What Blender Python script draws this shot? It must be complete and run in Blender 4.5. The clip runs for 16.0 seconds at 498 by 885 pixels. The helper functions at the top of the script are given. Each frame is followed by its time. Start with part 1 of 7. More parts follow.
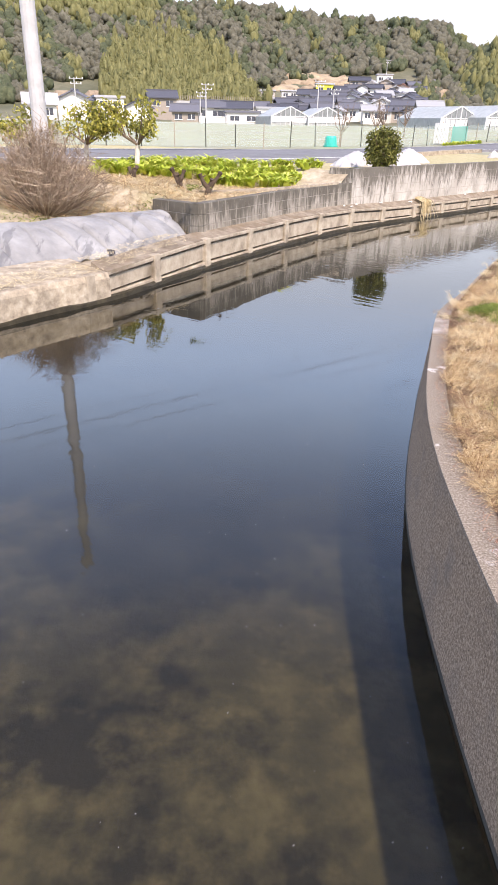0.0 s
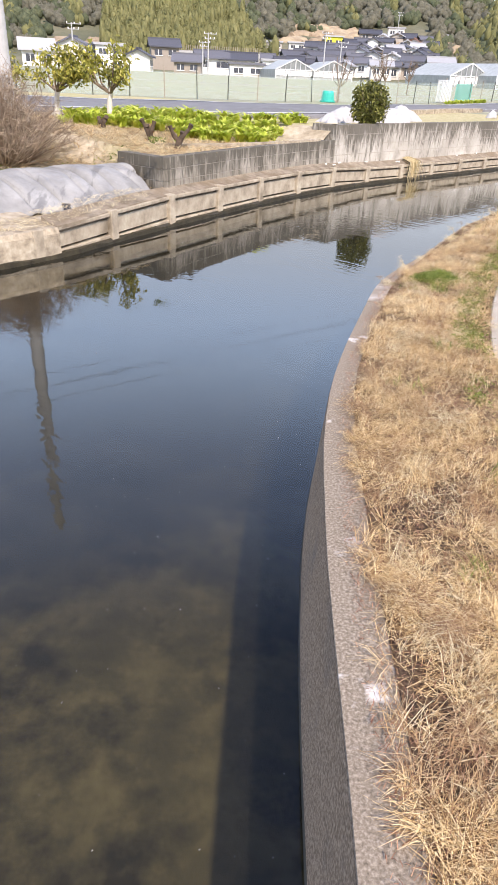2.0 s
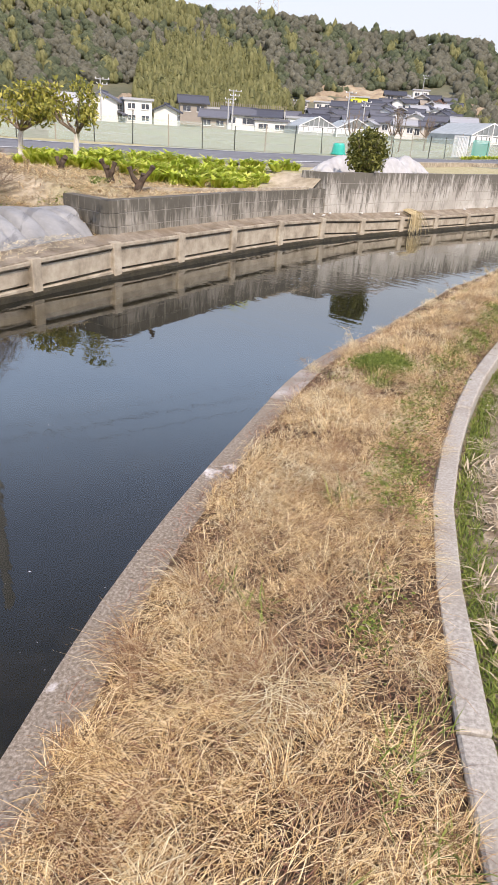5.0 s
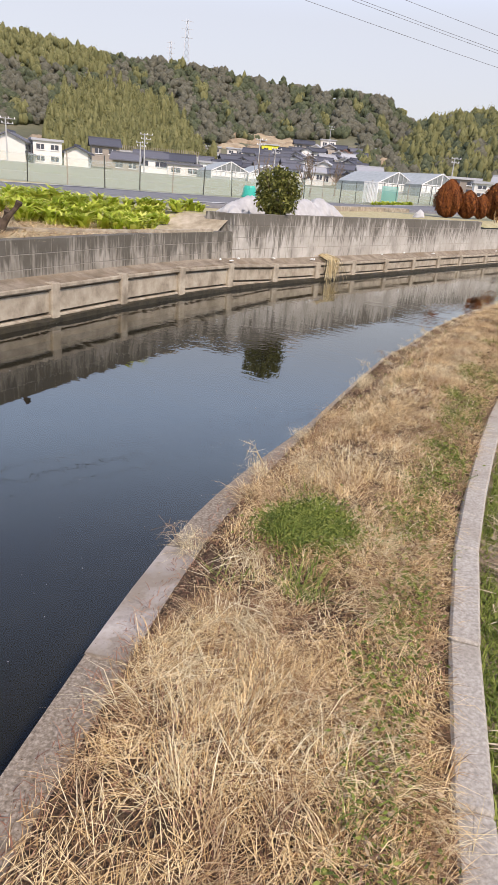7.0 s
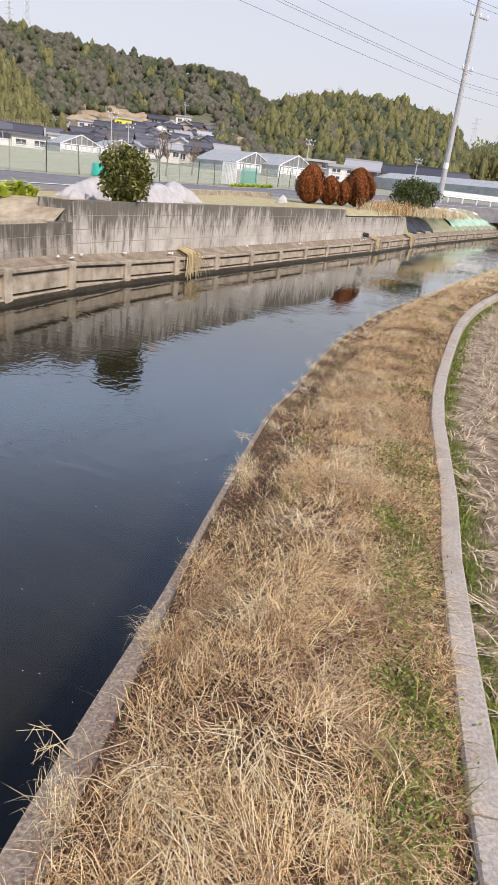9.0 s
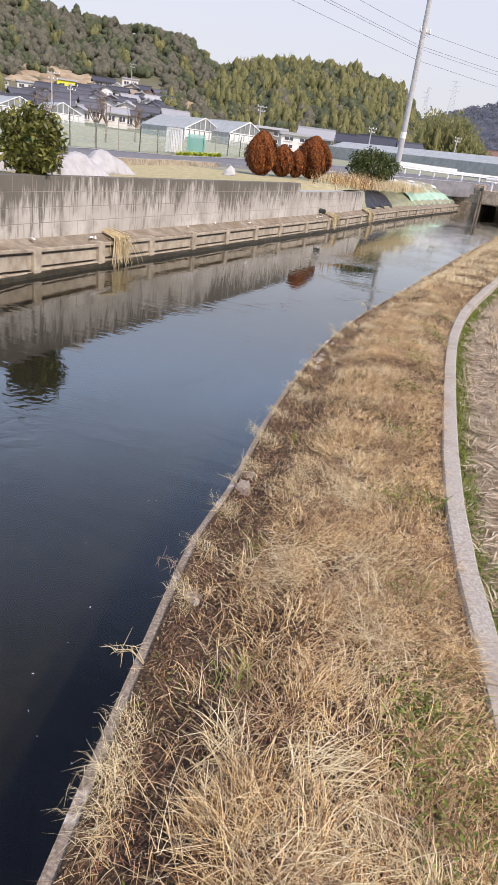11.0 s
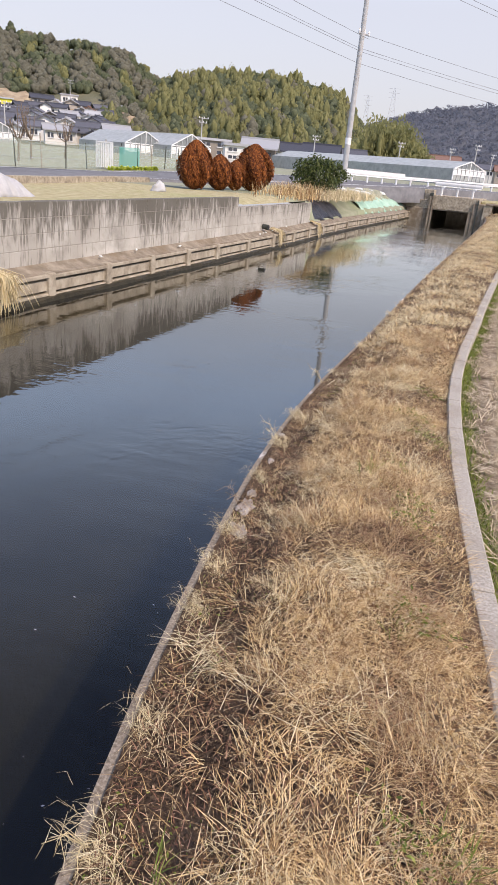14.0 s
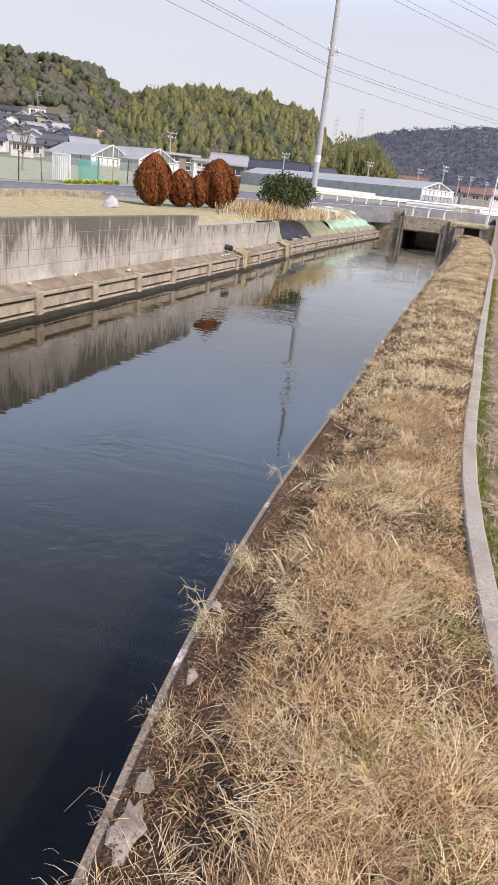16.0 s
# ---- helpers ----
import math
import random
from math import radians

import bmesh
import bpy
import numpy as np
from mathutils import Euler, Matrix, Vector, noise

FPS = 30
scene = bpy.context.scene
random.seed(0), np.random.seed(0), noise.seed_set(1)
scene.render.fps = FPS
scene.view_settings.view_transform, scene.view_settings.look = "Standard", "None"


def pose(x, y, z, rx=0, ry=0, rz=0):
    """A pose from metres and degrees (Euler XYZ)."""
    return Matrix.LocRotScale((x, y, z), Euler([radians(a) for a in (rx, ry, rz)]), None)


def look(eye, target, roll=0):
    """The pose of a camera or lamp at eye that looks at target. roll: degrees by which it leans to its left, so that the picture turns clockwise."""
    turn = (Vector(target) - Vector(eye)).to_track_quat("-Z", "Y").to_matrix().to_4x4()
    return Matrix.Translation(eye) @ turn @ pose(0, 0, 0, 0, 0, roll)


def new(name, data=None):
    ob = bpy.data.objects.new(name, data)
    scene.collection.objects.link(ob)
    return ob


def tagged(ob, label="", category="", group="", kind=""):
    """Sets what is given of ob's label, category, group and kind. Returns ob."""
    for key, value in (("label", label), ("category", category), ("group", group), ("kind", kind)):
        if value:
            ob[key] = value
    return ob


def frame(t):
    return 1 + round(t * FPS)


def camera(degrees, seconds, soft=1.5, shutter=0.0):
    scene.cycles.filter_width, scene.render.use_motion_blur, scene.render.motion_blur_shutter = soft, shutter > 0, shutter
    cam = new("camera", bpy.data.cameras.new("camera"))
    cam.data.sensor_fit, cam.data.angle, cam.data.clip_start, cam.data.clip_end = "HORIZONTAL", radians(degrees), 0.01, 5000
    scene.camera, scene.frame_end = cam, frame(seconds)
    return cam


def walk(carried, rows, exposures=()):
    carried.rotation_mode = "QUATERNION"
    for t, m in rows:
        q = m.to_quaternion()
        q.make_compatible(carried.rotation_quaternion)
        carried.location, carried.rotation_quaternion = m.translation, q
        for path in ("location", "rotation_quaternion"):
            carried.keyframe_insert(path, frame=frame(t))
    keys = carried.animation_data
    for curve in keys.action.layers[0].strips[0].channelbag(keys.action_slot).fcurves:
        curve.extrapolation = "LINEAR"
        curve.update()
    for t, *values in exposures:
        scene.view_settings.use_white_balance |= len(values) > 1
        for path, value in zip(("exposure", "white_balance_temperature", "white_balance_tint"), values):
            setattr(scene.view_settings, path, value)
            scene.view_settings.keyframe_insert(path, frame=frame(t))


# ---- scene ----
cam = camera(41.7, 16.0, 0.8)
PATH = [
    (0, (0.351, 0.222, 1.625), (0.314, 2.019, 0.746), 1.3),
    (0.5, (0.518, 0.341, 1.603), (0.622, 2.147, 0.75), 2.2),
    (1, (0.679, 0.384, 1.605), (0.655, 2.197, 0.76), -0.8),
    (1.5, (0.852, 0.382, 1.606), (0.801, 2.123, 0.622), 3.9),
    (2, (0.984, 0.471, 1.59), (0.954, 2.215, 0.612), 2.8),
    (2.5, (1.055, 0.574, 1.575), (1.128, 2.336, 0.632), 2.5),
    (3, (1.265, 0.793, 1.507), (1.237, 2.542, 0.538), 0.6),
    (3.5, (1.478, 1.098, 1.464), (1.404, 2.793, 0.404), 1.0),
    (3.7, (1.554, 1.237, 1.441), (1.47, 3.016, 0.529), 1.5),
    (5.8, (1.967, 3.144, 1.28), (1.934, 4.976, 0.478), 6.4),
    (6, (1.946, 3.355, 1.254), (2.052, 5.221, 0.541), 7.4),
    (6.5, (2.055, 3.855, 1.267), (2.167, 5.739, 0.607), 2.6),
    (7, (2.115, 4.336, 1.24), (2.243, 6.191, 0.504), 4.9),
    (7.5, (2.155, 4.78, 1.3), (2.417, 6.612, 0.542), 4.2),
    (8, (2.229, 5.216, 1.342), (2.49, 7.034, 0.55), 6.3),
    (8.5, (2.282, 5.7, 1.341), (2.685, 7.475, 0.512), 6.5),
    (8.7, (2.323, 5.857, 1.35), (2.793, 7.646, 0.59), 5.9),
    (10.8, (3.059, 7.883, 1.372), (3.679, 9.614, 0.585), 8.5),
    (11, (3.106, 8.008, 1.395), (3.751, 9.716, 0.579), 7.5),
    (11.5, (3.239, 8.357, 1.39), (3.854, 10.091, 0.606), 7.4),
    (12, (3.452, 8.754, 1.377), (4.188, 10.444, 0.601), 8.1),
    (12.5, (3.658, 9.129, 1.376), (4.377, 10.816, 0.578), 6.1),
    (12.7, (3.755, 9.273, 1.382), (4.45, 10.955, 0.553), 6.5),
    (13, (3.866, 9.494, 1.373), (4.564, 11.17, 0.534), 8.0),
    (13.5, (4.046, 9.878, 1.392), (4.863, 11.514, 0.583), 7.5),
    (13.8, (4.177, 10.076, 1.412), (5.001, 11.73, 0.648), 5.1),
    (14, (4.26, 10.19, 1.417), (5.01, 11.873, 0.639), 5.4),
    (14.5, (4.486, 10.609, 1.392), (5.326, 12.252, 0.619), 5.8),
    (15, (4.687, 10.96, 1.426), (5.552, 12.605, 0.687), 4.1),
    (15.5, (4.918, 11.313, 1.43), (5.812, 12.929, 0.664), 5.3),
    (16, (5.08, 11.645, 1.433), (5.917, 13.309, 0.703), 6.5),
]
walk(cam, [(t, look(eye, target, roll)) for t, eye, target, roll in PATH], [(0, 0.48, 7200, 22), (2, 0.40, 7200, 19), (3.7, 0.37, 7200, 18), (6, -0.08, 7350, 19), (9, -0.14, 7350, 20), (11, -0.08, 7250, 21), (16, -0.12, 7300, 21)])

from mathutils.bvhtree import BVHTree

# ---------------------------------------------------------------- light
world = bpy.data.worlds.new("sky")
scene.world = world
world.use_nodes = True
wn = world.node_tree
sky = wn.nodes.new("ShaderNodeTexSky")
sky.sky_type, sky.sun_disc = "NISHITA", False
SUN_ELEVATION, SUN_AZIMUTH = radians(46), radians(158)   # azimuth clockwise from +y
sky.sun_elevation, sky.sun_rotation = SUN_ELEVATION, SUN_AZIMUTH
sky.air_density, sky.dust_density, sky.ozone_density, sky.altitude = 1.15, 1.8, 2.2, 0
# pale at the horizon, added bright band part-way up for water reflections, bluer overhead
way, height = wn.nodes.new("ShaderNodeTexCoord"), wn.nodes.new("ShaderNodeSeparateXYZ")
wn.links.new(way.outputs["Generated"], height.inputs[0])
sky_ramp = wn.nodes.new("ShaderNodeValToRGB")
for k, (at, colour) in enumerate(((0, (.263, .293, .332)), (1, (.05, .077, .175)), (.19, (.277, .318, .374)), (.37, (.42, .60, .88)), (.56, (.255, .37, .61)), (.74, (.08, .122, .24)))):
    e = sky_ramp.color_ramp.elements[k] if k < 2 else sky_ramp.color_ramp.elements.new(at)
    e.position, e.color = at, (*colour, 1)
sky_ramp.color_ramp.interpolation = "EASE"
wn.links.new(height.outputs[2], sky_ramp.inputs[0])
gain = wn.nodes.new("ShaderNodeVectorMath")
gain.operation = "SCALE"
gain.inputs["Scale"].default_value = 20.0
wn.links.new(sky_ramp.outputs[0], gain.inputs[0])
haze = wn.nodes.new("ShaderNodeMix")
haze.data_type = "RGBA"
haze.inputs[0].default_value = 0.72
wn.links.new(gain.outputs[0], haze.inputs[7])
wn.links.new(sky.outputs[0], haze.inputs[6])
wn.links.new(haze.outputs[2], wn.nodes["Background"].inputs[0])
wn.nodes["Background"].inputs[1].default_value = 0.15
sun = new("sun", bpy.data.lights.new("sun", "SUN"))
sun.data.energy, sun.data.angle, sun.data.color = 4.6, radians(1.4), (1.0, 0.95, 0.875)
to_sun = Vector((math.sin(SUN_AZIMUTH) * math.cos(SUN_ELEVATION), math.cos(SUN_AZIMUTH) * math.cos(SUN_ELEVATION), math.sin(SUN_ELEVATION)))
sun.matrix_world = look(to_sun * 50, (0, 0, 0))


# ---------------------------------------------------------------- materials
def ramp(nt, stops):
    r = nt.nodes.new("ShaderNodeValToRGB")
    r.color_ramp.elements[0].position, r.color_ramp.elements[0].color = stops[0][0], (*stops[0][1], 1)
    r.color_ramp.elements[1].position, r.color_ramp.elements[1].color = stops[-1][0], (*stops[-1][1], 1)
    for p, c in stops[1:-1]:
        e = r.color_ramp.elements.new(p)
        e.color = (*c, 1)
    return r


def surface(name, stops, scale=6.0, rough=0.85, bump=0.3, fine=40.0, stretch=(1, 1, 1), by="noise", spec=0.3, metal=0.0,
            stain=None, stain_scale=1.2, stain_stretch=(1, 1, 1), bump_dist=0.01, both=0.0, stain_amount=0.8, stain_range=(0.5, 0.68)):
    """A procedural surface: a colour ramp over noise (or over a random value per island or object), stains or painted
    shade at a second scale, fine relief.
    """
    m = bpy.data.materials.new(name)
    m.use_nodes = True
    nt = m.node_tree
    b = nt.nodes["Principled BSDF"]
    b.inputs["Roughness"].default_value = rough
    b.inputs["Specular IOR Level"].default_value = spec
    b.inputs["Metallic"].default_value = metal
    co = nt.nodes.new("ShaderNodeNewGeometry").outputs["Position"]

    def noise_at(s, st, detail=5.0):
        v = nt.nodes.new("ShaderNodeVectorMath")
        v.operation = "MULTIPLY"
        v.inputs[1].default_value = st
        nt.links.new(co, v.inputs[0])
        n = nt.nodes.new("ShaderNodeTexNoise")
        n.inputs["Scale"].default_value, n.inputs["Detail"].default_value = s, detail
        n.inputs["Roughness"].default_value = 0.62
        nt.links.new(v.outputs[0], n.inputs["Vector"])
        return n.outputs["Fac"]

    base = noise_at(scale, stretch)
    if by == "island":
        fac = nt.nodes.new("ShaderNodeNewGeometry").outputs["Random Per Island"]
    elif by == "object":
        fac = nt.nodes.new("ShaderNodeObjectInfo").outputs["Random"]
    else:
        st = nt.nodes.new("ShaderNodeMapRange")
        st.inputs["From Min"].default_value, st.inputs["From Max"].default_value = 0.28, 0.72
        nt.links.new(base, st.inputs["Value"])
        fac = st.outputs[0]
    if by != "noise":
        mx = nt.nodes.new("ShaderNodeMix")
        mx.inputs[0].default_value = 0.25
        nt.links.new(fac, mx.inputs[2])
        nt.links.new(base, mx.inputs[3])
        fac = mx.outputs[0]
    r = ramp(nt, stops)
    nt.links.new(fac, r.inputs[0])
    colour = r.outputs[0]
    if stain:
        s = noise_at(stain_scale, stain_stretch, 6.0)
        mr = nt.nodes.new("ShaderNodeMapRange")
        mr.inputs["From Min"].default_value, mr.inputs["From Max"].default_value = stain_range
        mr.inputs["To Max"].default_value = stain_amount
        nt.links.new(s, mr.inputs["Value"])
        mix = nt.nodes.new("ShaderNodeMix")
        mix.data_type = "RGBA"
        nt.links.new(mr.outputs[0], mix.inputs[0])
        nt.links.new(colour, mix.inputs[6])
        mix.inputs[7].default_value = (*stain, 1)
        colour = mix.outputs[2]
    nt.links.new(colour, b.inputs["Base Color"])
    if bump:
        bp = nt.nodes.new("ShaderNodeBump")
        bp.inputs["Strength"].default_value, bp.inputs["Distance"].default_value = bump, bump_dist
        nt.links.new(noise_at(fine, stretch), bp.inputs["Height"])
        nt.links.new(bp.outputs[0], b.inputs["Normal"])
    if both:
        b.inputs["Subsurface Weight"].default_value = 0.0
        tr = nt.nodes.new("ShaderNodeBsdfTranslucent")
        nt.links.new(colour, tr.inputs[0])
        ms = nt.nodes.new("ShaderNodeMixShader")
        ms.inputs[0].default_value = both
        nt.links.new(b.outputs[0], ms.inputs[1])
        nt.links.new(tr.outputs[0], ms.inputs[2])
        nt.links.new(ms.outputs[0], nt.nodes["Material Output"].inputs[0])
    return m


def shaded_reach(m):
    """Bed colour darkened downstream to stand for shaded, dimmer water, with an uneven border."""
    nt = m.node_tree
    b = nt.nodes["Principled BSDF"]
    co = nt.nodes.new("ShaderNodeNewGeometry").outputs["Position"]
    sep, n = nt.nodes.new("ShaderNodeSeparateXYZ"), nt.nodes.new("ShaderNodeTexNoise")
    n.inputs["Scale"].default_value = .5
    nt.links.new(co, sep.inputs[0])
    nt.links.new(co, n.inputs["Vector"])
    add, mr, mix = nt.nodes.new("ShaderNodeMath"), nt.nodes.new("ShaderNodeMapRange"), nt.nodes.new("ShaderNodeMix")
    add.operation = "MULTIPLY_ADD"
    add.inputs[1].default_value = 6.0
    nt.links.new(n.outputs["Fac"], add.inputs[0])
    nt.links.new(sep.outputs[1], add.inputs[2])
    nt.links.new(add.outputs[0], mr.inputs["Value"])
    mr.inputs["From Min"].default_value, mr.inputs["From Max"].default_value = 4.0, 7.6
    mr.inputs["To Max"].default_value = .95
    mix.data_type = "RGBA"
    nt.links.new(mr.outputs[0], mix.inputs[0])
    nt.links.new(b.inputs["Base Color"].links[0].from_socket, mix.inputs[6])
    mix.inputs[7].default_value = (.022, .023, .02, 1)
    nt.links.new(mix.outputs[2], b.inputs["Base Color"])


CONCRETE = surface("weathered_concrete", [(0, (.20, .165, .12)), (.5, (.37, .312, .23)), (1, (.51, .452, .355))], 9, .92, .5, 90,
                   stain=(.13, .11, .085), stain_scale=2.2, stain_amount=.6)
BOARD = surface("canal_board_concrete", [(0, (.22, .184, .135)), (.5, (.35, .30, .228)), (1, (.45, .40, .31))], 5, .9, .4, 70,
                stain=(.14, .112, .078), stain_scale=2.5, stain_amount=.7, stain_stretch=(1, 1, .5))
LEDGE = surface("dirty_ledge_concrete", [(0, (.135, .110, .08)), (.5, (.235, .195, .147)), (1, (.345, .298, .233))], 4, .95, .5, 50,
                stain=(.18, .13, .08), stain_scale=1.6)
BLOCK = surface("weathered_block", [(0, (.29, .268, .23)), (.5, (.42, .395, .345)), (1, (.58, .55, .50))], 2.6, .92, .5, 70,
                stain=(.24, .21, .17), stain_scale=1.3, stain_amount=.55)
BLOCK_LOW = surface("algae_stained_block", [(0, (.20, .182, .15)), (.5, (.28, .257, .215)), (1, (.40, .37, .32))], 2.6, .92, .5, 70,
                    stain=(.16, .145, .115), stain_scale=1.6, stain_amount=.6)


def dripped(m, z_top, reach, colour, amount):
    """Black algae that has run down a wall from its top edge, in drips of uneven length."""
    nt = m.node_tree
    b = nt.nodes["Principled BSDF"]
    co = nt.nodes.new("ShaderNodeNewGeometry").outputs["Position"]
    sep, st = nt.nodes.new("ShaderNodeSeparateXYZ"), nt.nodes.new("ShaderNodeVectorMath")
    nt.links.new(co, sep.inputs[0])
    st.operation = "MULTIPLY"
    st.inputs[1].default_value = (1, 1, .15)
    nt.links.new(co, st.inputs[0])
    total = None
    for scale, weight in ((.8, 1.7), (8, 1.9), (26, 1.8)):
        n, w = nt.nodes.new("ShaderNodeTexNoise"), nt.nodes.new("ShaderNodeMath")
        n.inputs["Scale"].default_value, n.inputs["Detail"].default_value = scale, 7
        nt.links.new(st.outputs[0], n.inputs["Vector"])
        w.operation = "MULTIPLY_ADD"
        w.inputs[1].default_value, w.inputs[2].default_value = weight, -2.7
        nt.links.new(n.outputs["Fac"], w.inputs[0])
        if total is not None:
            nt.links.new(total, w.inputs[2])
        total = w.outputs[0]
    down, add, mr, mix = nt.nodes.new("ShaderNodeMapRange"), nt.nodes.new("ShaderNodeMath"), nt.nodes.new("ShaderNodeMapRange"), nt.nodes.new("ShaderNodeMix")
    down.inputs["From Min"].default_value, down.inputs["From Max"].default_value = z_top - reach, z_top
    down.inputs["To Min"].default_value, down.inputs["To Max"].default_value = -.46, .46
    nt.links.new(sep.outputs[2], down.inputs["Value"])
    nt.links.new(total, add.inputs[0])
    nt.links.new(down.outputs[0], add.inputs[1])
    mr.inputs["From Min"].default_value, mr.inputs["From Max"].default_value, mr.inputs["To Max"].default_value = -.24, .30, amount
    nt.links.new(add.outputs[0], mr.inputs["Value"])
    mix.data_type = "RGBA"
    nt.links.new(mr.outputs[0], mix.inputs[0])
    nt.links.new(b.inputs["Base Color"].links[0].from_socket, mix.inputs[6])
    mix.inputs[7].default_value = (*colour, 1)
    nt.links.new(mix.outputs[2], b.inputs["Base Color"])


dripped(BLOCK, .70, .66, (.088, .079, .062), .84)
dripped(BLOCK_LOW, .38, .75, (.062, .056, .043), .76)
MORTAR = surface("mortar", [(0, (.26, .235, .20)), (1, (.36, .33, .285))], 8, .95, .4, 60)
WALL_NEAR = surface("exposed_aggregate", [(0, (.10, .069, .046)), (.45, (.245, .18, .123)), (1, (.49, .38, .275))], 85, .95, .9, 190,
                    stain=(.13, .12, .11), stain_scale=2.2, stain_amount=.5, bump_dist=.006)
WALL_TOP = surface("worn_wall_top", [(0, (.11, .087, .063)), (.5, (.235, .193, .147)), (1, (.41, .35, .28))], 95, .95, .4, 170,
                   stain=(.74, .70, .66), stain_scale=3.0, stain_range=(.60, .66), stain_amount=.8, bump_dist=.006)
PATCH = surface("worn_pale_mortar", [(0, (.27, .238, .205)), (.5, (.385, .345, .305)), (1, (.53, .485, .44))], 14, .95, .7, 90,
                stain=(.24, .20, .155), stain_scale=7, stain_range=(.46, .58), stain_amount=.9, bump_dist=.006)
KERB = surface("kerb_concrete", [(0, (.24, .215, .18)), (.5, (.38, .347, .298)), (1, (.52, .48, .42))], 90, .9, .8, 160,
               stain=(.27, .23, .18), stain_scale=3, stain_amount=.6, bump_dist=.004)
BED = surface("canal_silt", [(0, (.105, .102, .066)), (.35, (.225, .205, .125)), (.6, (.38, .335, .195)), (1, (.52, .44, .26))], 1.7, .95, .4, 12,
              stain=(.035, .035, .028), stain_scale=1.6, stain_range=(.45, .60), stain_amount=.9)
shaded_reach(BED)
SOIL = surface("dry_garden_soil", [(0, (.26, .21, .14)), (.5, (.42, .355, .255)), (1, (.58, .50, .38))], 3.5, .98, .8, 30,
               stain=(.45, .42, .16), stain_scale=.5, stain_amount=.4, bump_dist=.03)
# brown thatch, kept extra dark so its colour holds shade between the blades
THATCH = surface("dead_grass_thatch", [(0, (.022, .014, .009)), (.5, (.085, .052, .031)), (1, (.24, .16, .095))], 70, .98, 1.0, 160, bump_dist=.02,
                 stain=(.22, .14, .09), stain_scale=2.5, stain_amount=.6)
VERGE = surface("mown_verge", [(0, (.30, .265, .13)), (.5, (.42, .365, .205)), (1, (.54, .48, .30))], 5, .98, .7, 40, bump_dist=.03,
                stain=(.30, .34, .12), stain_scale=.4, stain_amount=.5)
FIELD = surface("pale_fallow_field", [(0, (.20, .205, .135)), (.5, (.27, .275, .195)), (1, (.35, .34, .26))], 1.6, .98, .5, 8, bump_dist=.04,
                stain=(.27, .33, .16), stain_scale=.08, stain_amount=.6)
PADDY = surface("paddy_soil", [(0, (.13, .09, .06)), (.5, (.33, .255, .175)), (1, (.56, .47, .345))], 14, .98, 1.0, 45, bump_dist=.04)
ASPHALT = surface("grey_asphalt", [(0, (.13, .13, .135)), (.5, (.17, .17, .175)), (1, (.21, .21, .215))], 3, .9, .4, 220, bump_dist=.004,
                  stain=(.10, .10, .10), stain_scale=.7, stain_amount=.5)
PAINT = surface("white_road_paint", [(0, (.58, .58, .56)), (1, (.78, .78, .76))], 9, .7, .1)
STRAW = surface("dry_grass", [(0, (.035, .019, .010)), (.34, (.27, .147, .066)), (.55, (.70, .49, .228)), (1, (.99, .835, .54))], 7, .8, 0, by="island", both=.08,
                stain=(.25, .135, .08), stain_scale=3.4, stain_amount=.55, stain_range=(.50, .64))
STRAW_PALE = surface("pale_dry_grass", [(0, (.36, .27, .145)), (.5, (.70, .58, .345)), (1, (.93, .85, .60))], 9, .8, 0, by="island", both=.12)
GREEN = surface("fresh_grass", [(0, (.06, .09, .02)), (.5, (.17, .225, .042)), (1, (.38, .40, .11))], 12, .7, 0, by="island", both=.3)
STUBBLE = surface("rice_stubble", [(0, (.15, .10, .06)), (.4, (.50, .395, .265)), (1, (.86, .75, .57))], 9, .85, 0, by="island", both=.2)
VEG = surface("leafy_vegetable", [(0, (.30, .40, .04)), (.5, (.55, .64, .09)), (1, (.82, .80, .25))], 4, .55, 0, by="island", both=.45)
CITRUS = surface("citrus_leaf", [(0, (.08, .10, .02)), (.5, (.28, .27, .05)), (1, (.58, .52, .13))], 4, .5, 0, by="island", both=.25)
EVERGREEN = surface("evergreen_leaf", [(0, (.02, .035, .01)), (.5, (.055, .08, .02)), (1, (.17, .19, .06))], 6, .5, 0, by="island", both=.2)
OLIVE_LEAF = surface("olive_leaf", [(0, (.03, .038, .010)), (.5, (.12, .128, .028)), (1, (.36, .35, .10))], 6, .5, 0, by="island", both=.25)
RED_STRAW = surface("rusty_dead_grass", [(0, (.075, .033, .022)), (.45, (.25, .118, .075)), (1, (.52, .32, .205))], 9, .85, 0, by="island")
LITTER = surface("leaf_litter", [(0, (.06, .035, .02)), (.5, (.20, .13, .075)), (1, (.55, .42, .27))], 12, .9, 0, by="island")
# algae colour, also used where deep shade is painted in
SCUM_AND_SHADE = surface("wet_algae_and_shade", [(0, (.018, .016, .010)), (1, (.06, .05, .03))], 8, .5, .6, 40)
SLIME = surface("wet_dark_wall_slime", [(0, (.035, .035, .03)), (1, (.08, .075, .06))], 6, .7, .4, 40)
RUST_LEAF = surface("bronzed_conifer", [(0, (.026, .010, .006)), (.4, (.155, .044, .013)), (1, (.46, .155, .032))], 9, .8, 0, by="island", both=.2)
BARK = surface("bark", [(0, (.09, .065, .045)), (1, (.26, .20, .15))], 14, .95, .8, 60)
STUMP_WOOD = surface("black_weathered_wood", [(0, (.03, .022, .016)), (1, (.12, .085, .06))], 14, .95, .8, 60)
PALE_BARK = surface("pale_trunk", [(0, (.45, .41, .36)), (1, (.68, .64, .58))], 14, .9, .5, 60)
